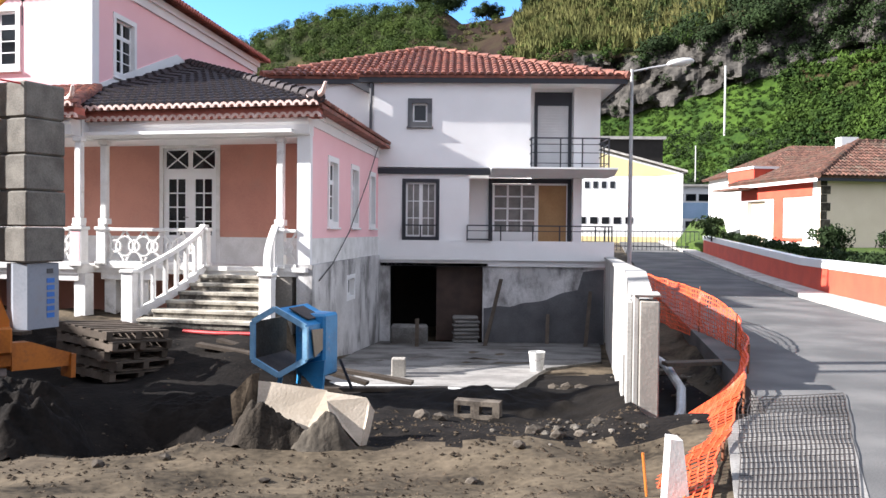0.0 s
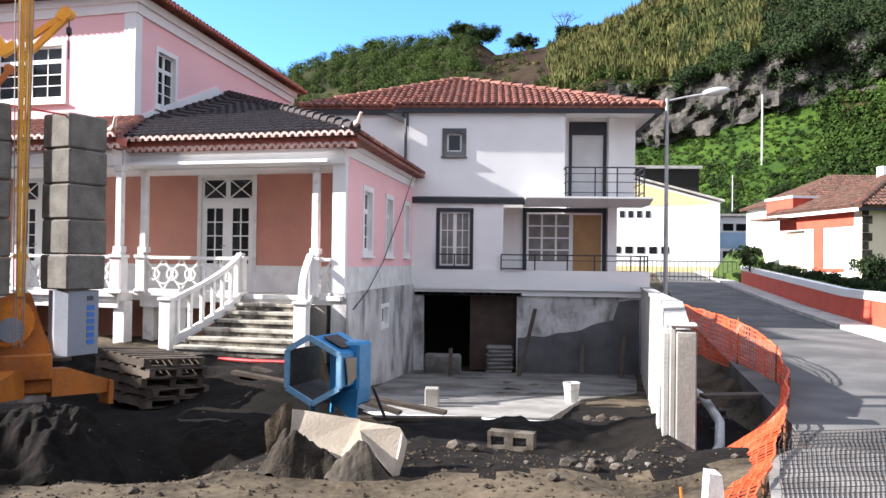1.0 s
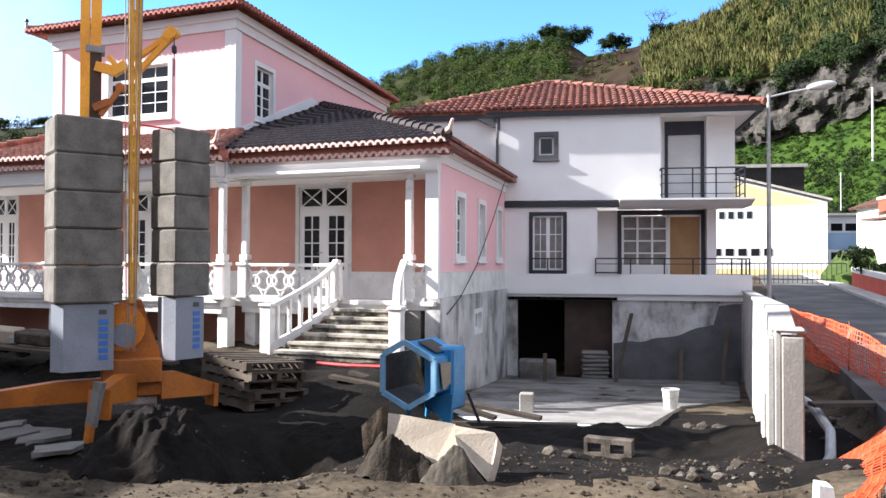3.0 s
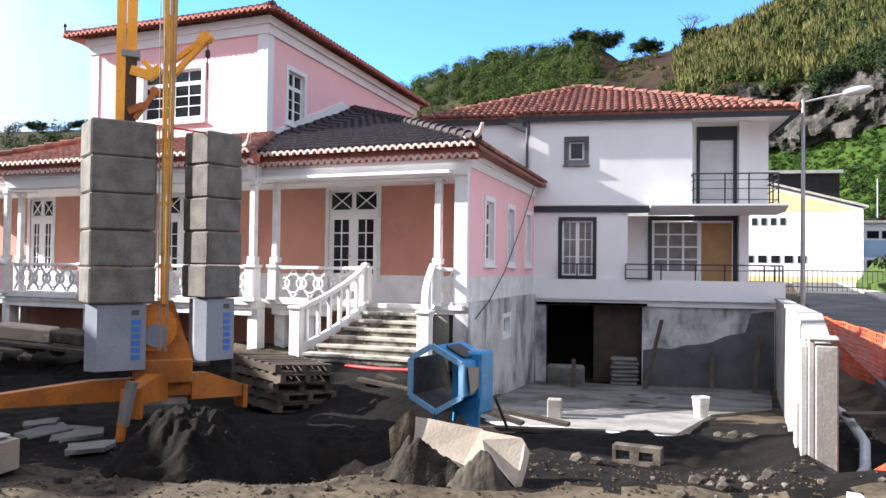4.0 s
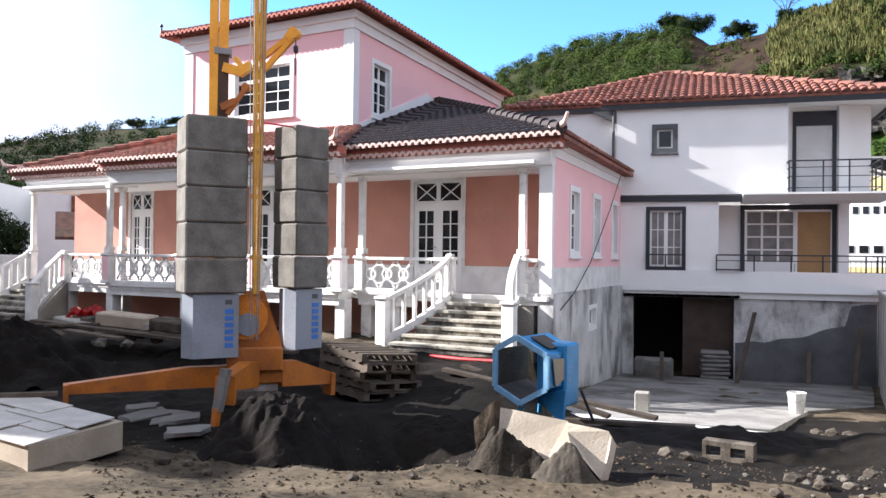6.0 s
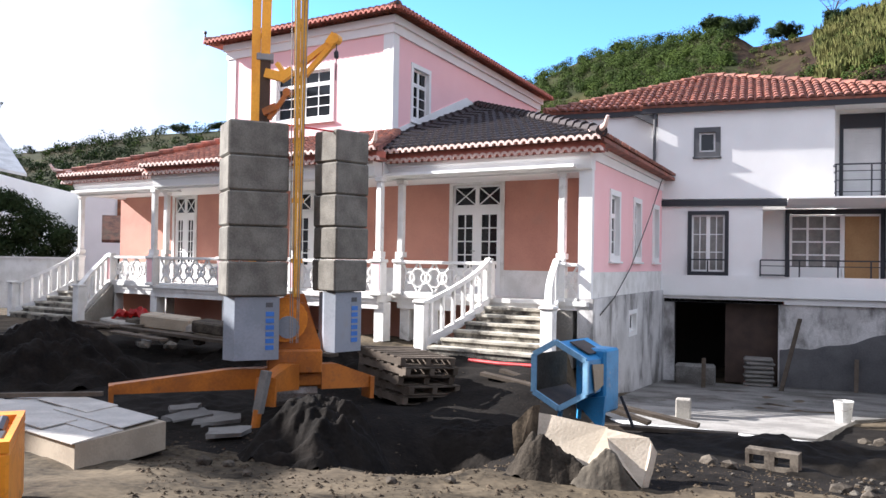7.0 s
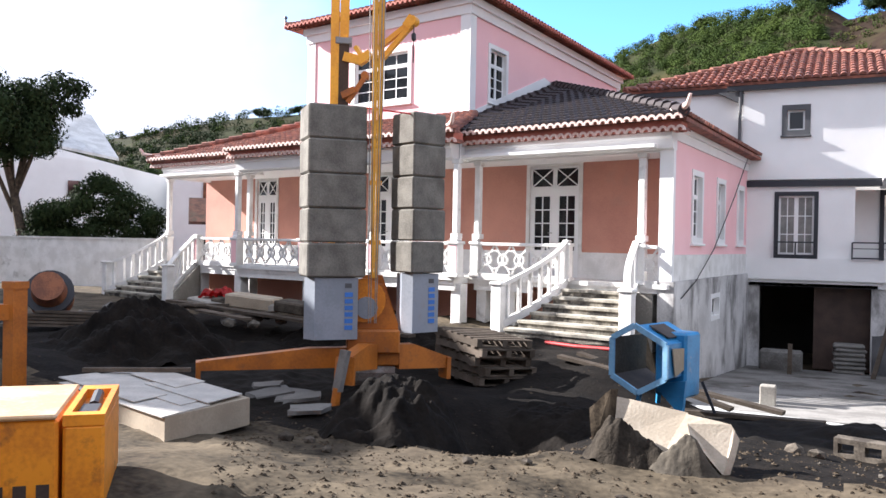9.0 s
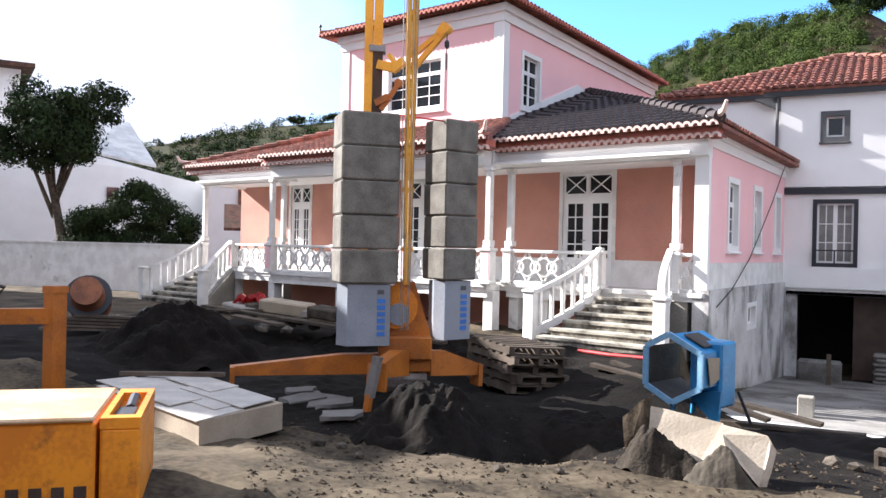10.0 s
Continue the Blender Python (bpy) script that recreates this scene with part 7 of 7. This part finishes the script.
part("roof", boxm(-3, 6.2, 0, 3, 9.9, 10.15), M_PAVE, sh, frame_m=SFm)
part("wall", boxm(-2.8, 6.0, 0.3, 2.8, 6.0, 9.9), M_DARKFILL, sh, frame_m=SFm)

# ---------- left side ----------
lw = thing("left_wall", (-20, 15, 0), "stained off-white rendered garden wall", "wall", kind="structure")
part("wall", prism(bmesh.new(), [(-34, 19.0, -0.2), (-20.3, 20.7, -0.2), (-20.3, 20.7, 1.64), (-34, 19.0, 1.64)], (0, 0.2, 0)), M_WHITE_OLD, lw)
part("coping", bar(bmesh.new(), (-34, 19.1, 1.66), (-20.3, 20.8, 1.66), 0.28, 0.06), M_WHITE_OLD, lw)


def branchy_tree(name, base, height, spread, label, leaf_mat, leaves=True, seed=1, leaf=0.22, per=70, group=""):
    random.seed(seed)
    t = thing(name, base, label, "tree", group)
    base = Vector(base)
    trunk = [base, base + Vector((0.06, 0.03, 0.2)) * height, base + Vector((-0.02, 0.04, 0.42)) * height]
    part("trunk", tube(bmesh.new(), trunk, height * 0.03, 8, height * 0.02), M_BARK, t)
    limbs, ends = bmesh.new(), []
    for i in range(9):
        a = i * 2.4 + random.uniform(-0.4, 0.4)
        up_ = random.uniform(0.45, 1.0)
        s = trunk[2] - Vector((0, 0, random.uniform(0, 0.12) * height))
        e = base + Vector((math.cos(a) * spread * random.uniform(0.4, 0.9), math.sin(a) * spread * random.uniform(0.4, 0.9), height * (0.5 + 0.45 * up_)))
        m = s.lerp(e, 0.5) + Vector((0, 0, 0.05 * height))
        tube(limbs, [s, m, e], height * 0.013, 6, height * 0.004)
        ends += [e, m.lerp(e, 0.5)]
        for _ in range(4):
            f = m.lerp(e, random.random()) + Vector((random.uniform(-1, 1), random.uniform(-1, 1), random.uniform(-0.3, 0.8))) * spread * 0.35
            tube(limbs, [m.lerp(e, random.random()), f], height * 0.005, 5, height * 0.002)
            ends.append(f)
            if not leaves:
                for _ in range(4):
                    g = f + Vector((random.uniform(-1, 1), random.uniform(-1, 1), random.uniform(0, 1))) * spread * 0.22
                    tube(limbs, [f, g], height * 0.003, 4, height * 0.001)
    part("branch", limbs, M_BARK, t)
    if leaves:
        part("crown", leaf_cloud([(e + Vector((random.gauss(0, 0.1), random.gauss(0, 0.1), 0)) * spread, spread * random.uniform(0.22, 0.38)) for e in ends], leaf, per), leaf_mat, t, kind="stuff")
    return t


p = spot(53.9, 37, 0)
branchy_tree("garden_tree", (p.x, p.y, 0.0), 8.2, 2.5, "dark evergreen garden tree with a rounded open crown", M_LEAF_D, seed=6, leaf=0.17, per=430)
lh = thing("left_hedge", spot(48.5, 37, 0), "tall dark overgrown hedge behind the wall", "hedge")
cl = []
for i in range(120):
    az = random.uniform(45.2, 52.8)
    top = 4.5 - 1.5 * abs(az - 48.6) / 4.0
    cl.append((spot(az, random.uniform(36.3, 38.2), random.uniform(0.6, max(1.0, top - 0.4))), 0.62))
part("foliage", leaf_cloud(cl, 0.14, 300), M_LEAF_D, lh, kind="stuff")
part("stem", tube(bmesh.new(), [spot(48.5, 37, -0.1), spot(48.5, 37, 1.5)], 0.08, 6), M_BARK, lh)
nh = thing("neighbour_house", spot(50, 40, 0), "white neighbouring house with a sloping parapet and sheet roof", "house")
part("wall", prism(bmesh.new(), [spot(60, 47, -0.3), spot(44.6, 50, -0.3), spot(44.6, 50, 5.2), spot(47.5, 49.5, 5.7), spot(51.8, 48.5, 6.5), spot(60, 47, 6.5)], (-0.25, 0.25, 0)), M_WHITE, nh)
part("roof", prism(bmesh.new(), [spot(52.2, 51, 6.8), spot(47.6, 52, 6.2), spot(49.3, 59, 9.6), spot(53.5, 58, 10.0)], (0, 0, 0.15)), M_SHEET, nh, "pale corrugated sheet roof")
part("window", prism(bmesh.new(), [spot(50.6, 48.4, 3.9), spot(49.9, 48.5, 3.9), spot(49.9, 48.5, 4.7), spot(50.6, 48.4, 4.7)], (-0.1, 0.1, 0)), M_GLASS, nh)
th = thing("tall_house", spot(57, 33, 0), "tall white house with a dark eave", "house")
part("wall", prism(bmesh.new(), [spot(55.7, 52, 0), spot(60, 52, 0), spot(60, 58, 0), spot(56, 58, 0)], (0, 0, 11.3)), M_WHITE, th)
part("roof", prism(bmesh.new(), [spot(54.9, 51, 11.3), spot(61, 51, 11.3), spot(61, 59, 11.3), spot(55.5, 59, 11.3)], (0, 0, 0.25)), M_TILE_OLD, th)
yh = thing("yard_house", spot(42.6, 45, 0), "white house with a small balcony beyond the porch", "house")
part("wall", prism(bmesh.new(), [spot(44.5, 44, 0), spot(38, 44, 0), spot(38, 50, 0), spot(44.5, 50, 0)], (0, 0, 5.2)), M_WHITE, yh)
part("lean_to", prism(bmesh.new(), [spot(43.2, 36, 2.3), spot(40.6, 36, 2.3), spot(40.6, 38, 3.4), spot(43.2, 38, 3.4)], (0, 0, 0.12)), M_TILE_OLD, yh, "old tiled lean-to roof")
part("dark_window", prism(bmesh.new(), [spot(42.9, 40, 0.6), spot(42.0, 40, 0.6), spot(42.0, 40, 1.7), spot(42.9, 40, 1.7)], (0, 0.1, 0)), M_DARKFILL, yh)
part("window", prism(bmesh.new(), [spot(42.3, 43.8, 3.6), spot(41.5, 43.8, 3.6), spot(41.5, 43.8, 4.6), spot(42.3, 43.8, 4.6)], (0, 0.1, 0)), M_RUSTY, yh)
# unseen plain building, added behind the camera's left to close the yard and throw shade over it
sb = thing("side_building", (-25, 8, 0), "unseen plain white block added to shade the yard", "building")
part("wall", boxm(-30, -21.6, 4.7, 12.6, -0.3, 8.7), M_WHITE, sb)
part("roof", boxm(-30.2, -21.4, 4.5, 12.8, 8.7, 8.9), M_TILE_OLD, sb)
# second unseen building, added to throw shade on the left stair
sb2 = thing("side_building", (-37, 14.7, 0), "unseen plain white block added to shade the left stair", "building")
part("wall", boxm(-42, -32.5, 12.2, 15.8, -0.3, 12.0), M_WHITE, sb2)
part("roof", boxm(-42.2, -32.3, 12.0, 16.0, 12.0, 12.2), M_TILE_OLD, sb2)

# houses across the street, behind the camera
for k, (x0, x1, h, m_) in enumerate(((-46, -30, 7.5, M_CREAMWALL), (-29.5, -14, 8.5, M_TERRA), (-13.5, 2, 7.0, M_CREAMWALL), (2.5, 18, 8.0, M_PINK), (18.5, 36, 7.2, M_CREAMWALL))):
    row = thing("street_house", ((x0 + x1) / 2, -14, 0), "plain rendered terraced house across the street", "house", "houses across the street")
    part("wall", boxm(x0, x1, -19, -9, -0.3, h), m_, row)
    part("roof", boxm(x0 - 0.2, x1 + 0.2, -19.3, -8.7, h, h + 0.3), M_TILE_OLD, row)
    for j in range(int((x1 - x0) / 3)):
        for z in (1.0, 4.2):
            part("window", boxm(x0 + 1 + 3 * j, x0 + 2.1 + 3 * j, -9.03, -8.97, z, z + 1.7), M_GLASS, row)

# ---------- hill vegetation ----------
random.seed(11)


def scatter(name, n, az0, az1, k0, k1, r0, r1, leaf, per, mat, label, lift=0.3, category="bushes", upright=False):
    cl = []
    for _ in range(n):
        az, k = random.uniform(az0, az1), random.uniform(k0, k1)
        q = hill_point(az, k)
        r = random.uniform(r0, r1)
        cl.append((q + Vector((0, 0, r * lift)), r))
    return solid(name, leaf_cloud(cl, leaf, per, upright=upright), mat, label, category, kind="stuff")


scatter("hill_bushes", 520, 1.5, 15, 2.2, 3.0, 1.1, 2.9, 0.34, 260, M_LEAF_M, "rounded green bushes over a bare bank")
scatter("hill_bushes", 700, 14, 30, 0.9, 3.0, 1.3, 3.0, 0.4, 150, M_LEAF_M, "dense green bushes over the hillside")
scatter("hill_bushes", 900, 28, 62, 0.4, 3.02, 1.2, 3.4, 0.7, 100, M_LEAF_M, "green woods on the far slope")
scatter("far_woods", 560, 30, 56, 1.3, 3.02, 1.6, 4.2, 0.8, 110, M_LEAF_D, "dark trees along the far ridge")
scatter("banana_plants", 2300, -45, -21.5, 0.3, 1.02, 0.4, 1.1, 0.42, 70, M_LEAF_B, "bright green banana plants on terraces")
scatter("slope_grass", 1500, -23, -8, 0.25, 1.0, 0.15, 0.5, 0.22, 50, M_LEAF_B, "bright green scrub on the slope")
scatter("terrace_hedges", 70, -22, -9, 0.15, 0.72, 0.5, 1.4, 0.26, 150, M_LEAF_D, "dark shrubs between grassy terraces")
scatter("wood_edge", 300, -19, -7, 0.02, 0.34, 0.6, 1.7, 0.3, 110, M_LEAF_D, "dark trees behind the hall")
scatter("cliff_plants", 260, -45, -1, 1.0, 2.0, 0.3, 1.0, 0.26, 80, M_LEAF_D, "dark plants clinging to the cliff")
scatter("cliff_shrubs", 380, -46, -19, 0.98, 2.0, 0.7, 1.8, 0.32, 110, M_LEAF_D, "dark shrubs shading the cliff foot")
scatter("dry_grass", 520, -18, -4.0, 2.0, 2.95, 0.5, 1.4, 1.5, 70, M_REED, "dry yellow reeds over the cliff", upright=True)
scatter("reed_bushes", 330, -18, -4.5, 2.0, 2.9, 0.7, 1.9, 0.32, 130, M_LEAF_M, "green bushes among the reeds")
scatter("cliff_top_bushes", 90, -16, -5, 1.9, 2.5, 0.7, 1.7, 0.3, 130, M_LEAF_B, "bright green bushes at the cliff top")
scatter("ridge_bushes", 400, 1.0, 30, 2.6, 3.05, 1.0, 2.4, 0.32, 200, M_LEAF_M, "dark green bushes along the ridge")
scatter("crest_bushes", 420, -46, -6, 2.3, 3.0, 0.8, 2.0, 0.34, 100, M_LEAF_M, "olive bushes along the crest")
scatter("bank_shrubs", 120, -8, 1.5, 1.5, 3.0, 0.4, 1.4, 0.3, 100, M_REED, "sparse dry shrubs on the brown bank")
scatter("dark_woods", 900, -46, -12.5, 1.85, 2.75, 1.0, 2.6, 0.38, 190, M_LEAF_D, "dark wood above the cliff")
scatter("bank_bushes", 40, -4, 3, 2.2, 2.95, 0.8, 1.9, 0.34, 200, M_LEAF_M, "green bushes at the edge of the bare bank")
for i, (az, h, s) in enumerate(((8.6, 3.0, 1.3), (0.8, 6.0, 3.2), (-2.0, 5.0, 2.6), (2.2, 4.5, 2.4), (-5.4, 5.0, 2.6), (36, 5, 3.0), (38.5, 4.5, 3.2), (33, 4.5, 2.6))):
    q = hill_point(az, 2.97)
    branchy_tree("hill_tree", tuple(q - Vector((0, 0, h * 0.5))), h, s * 1.25, "dark round-headed tree on the ridge", M_LEAF_D, seed=20 + i, leaf=0.34, per=130, group="trees on the ridge")
q = hill_point(-5.0, 2.95)
branchy_tree("bare_tree", tuple(q), 6.2, 3.4, "leafless grey tree on the ridge", M_BARK, leaves=False, seed=40)
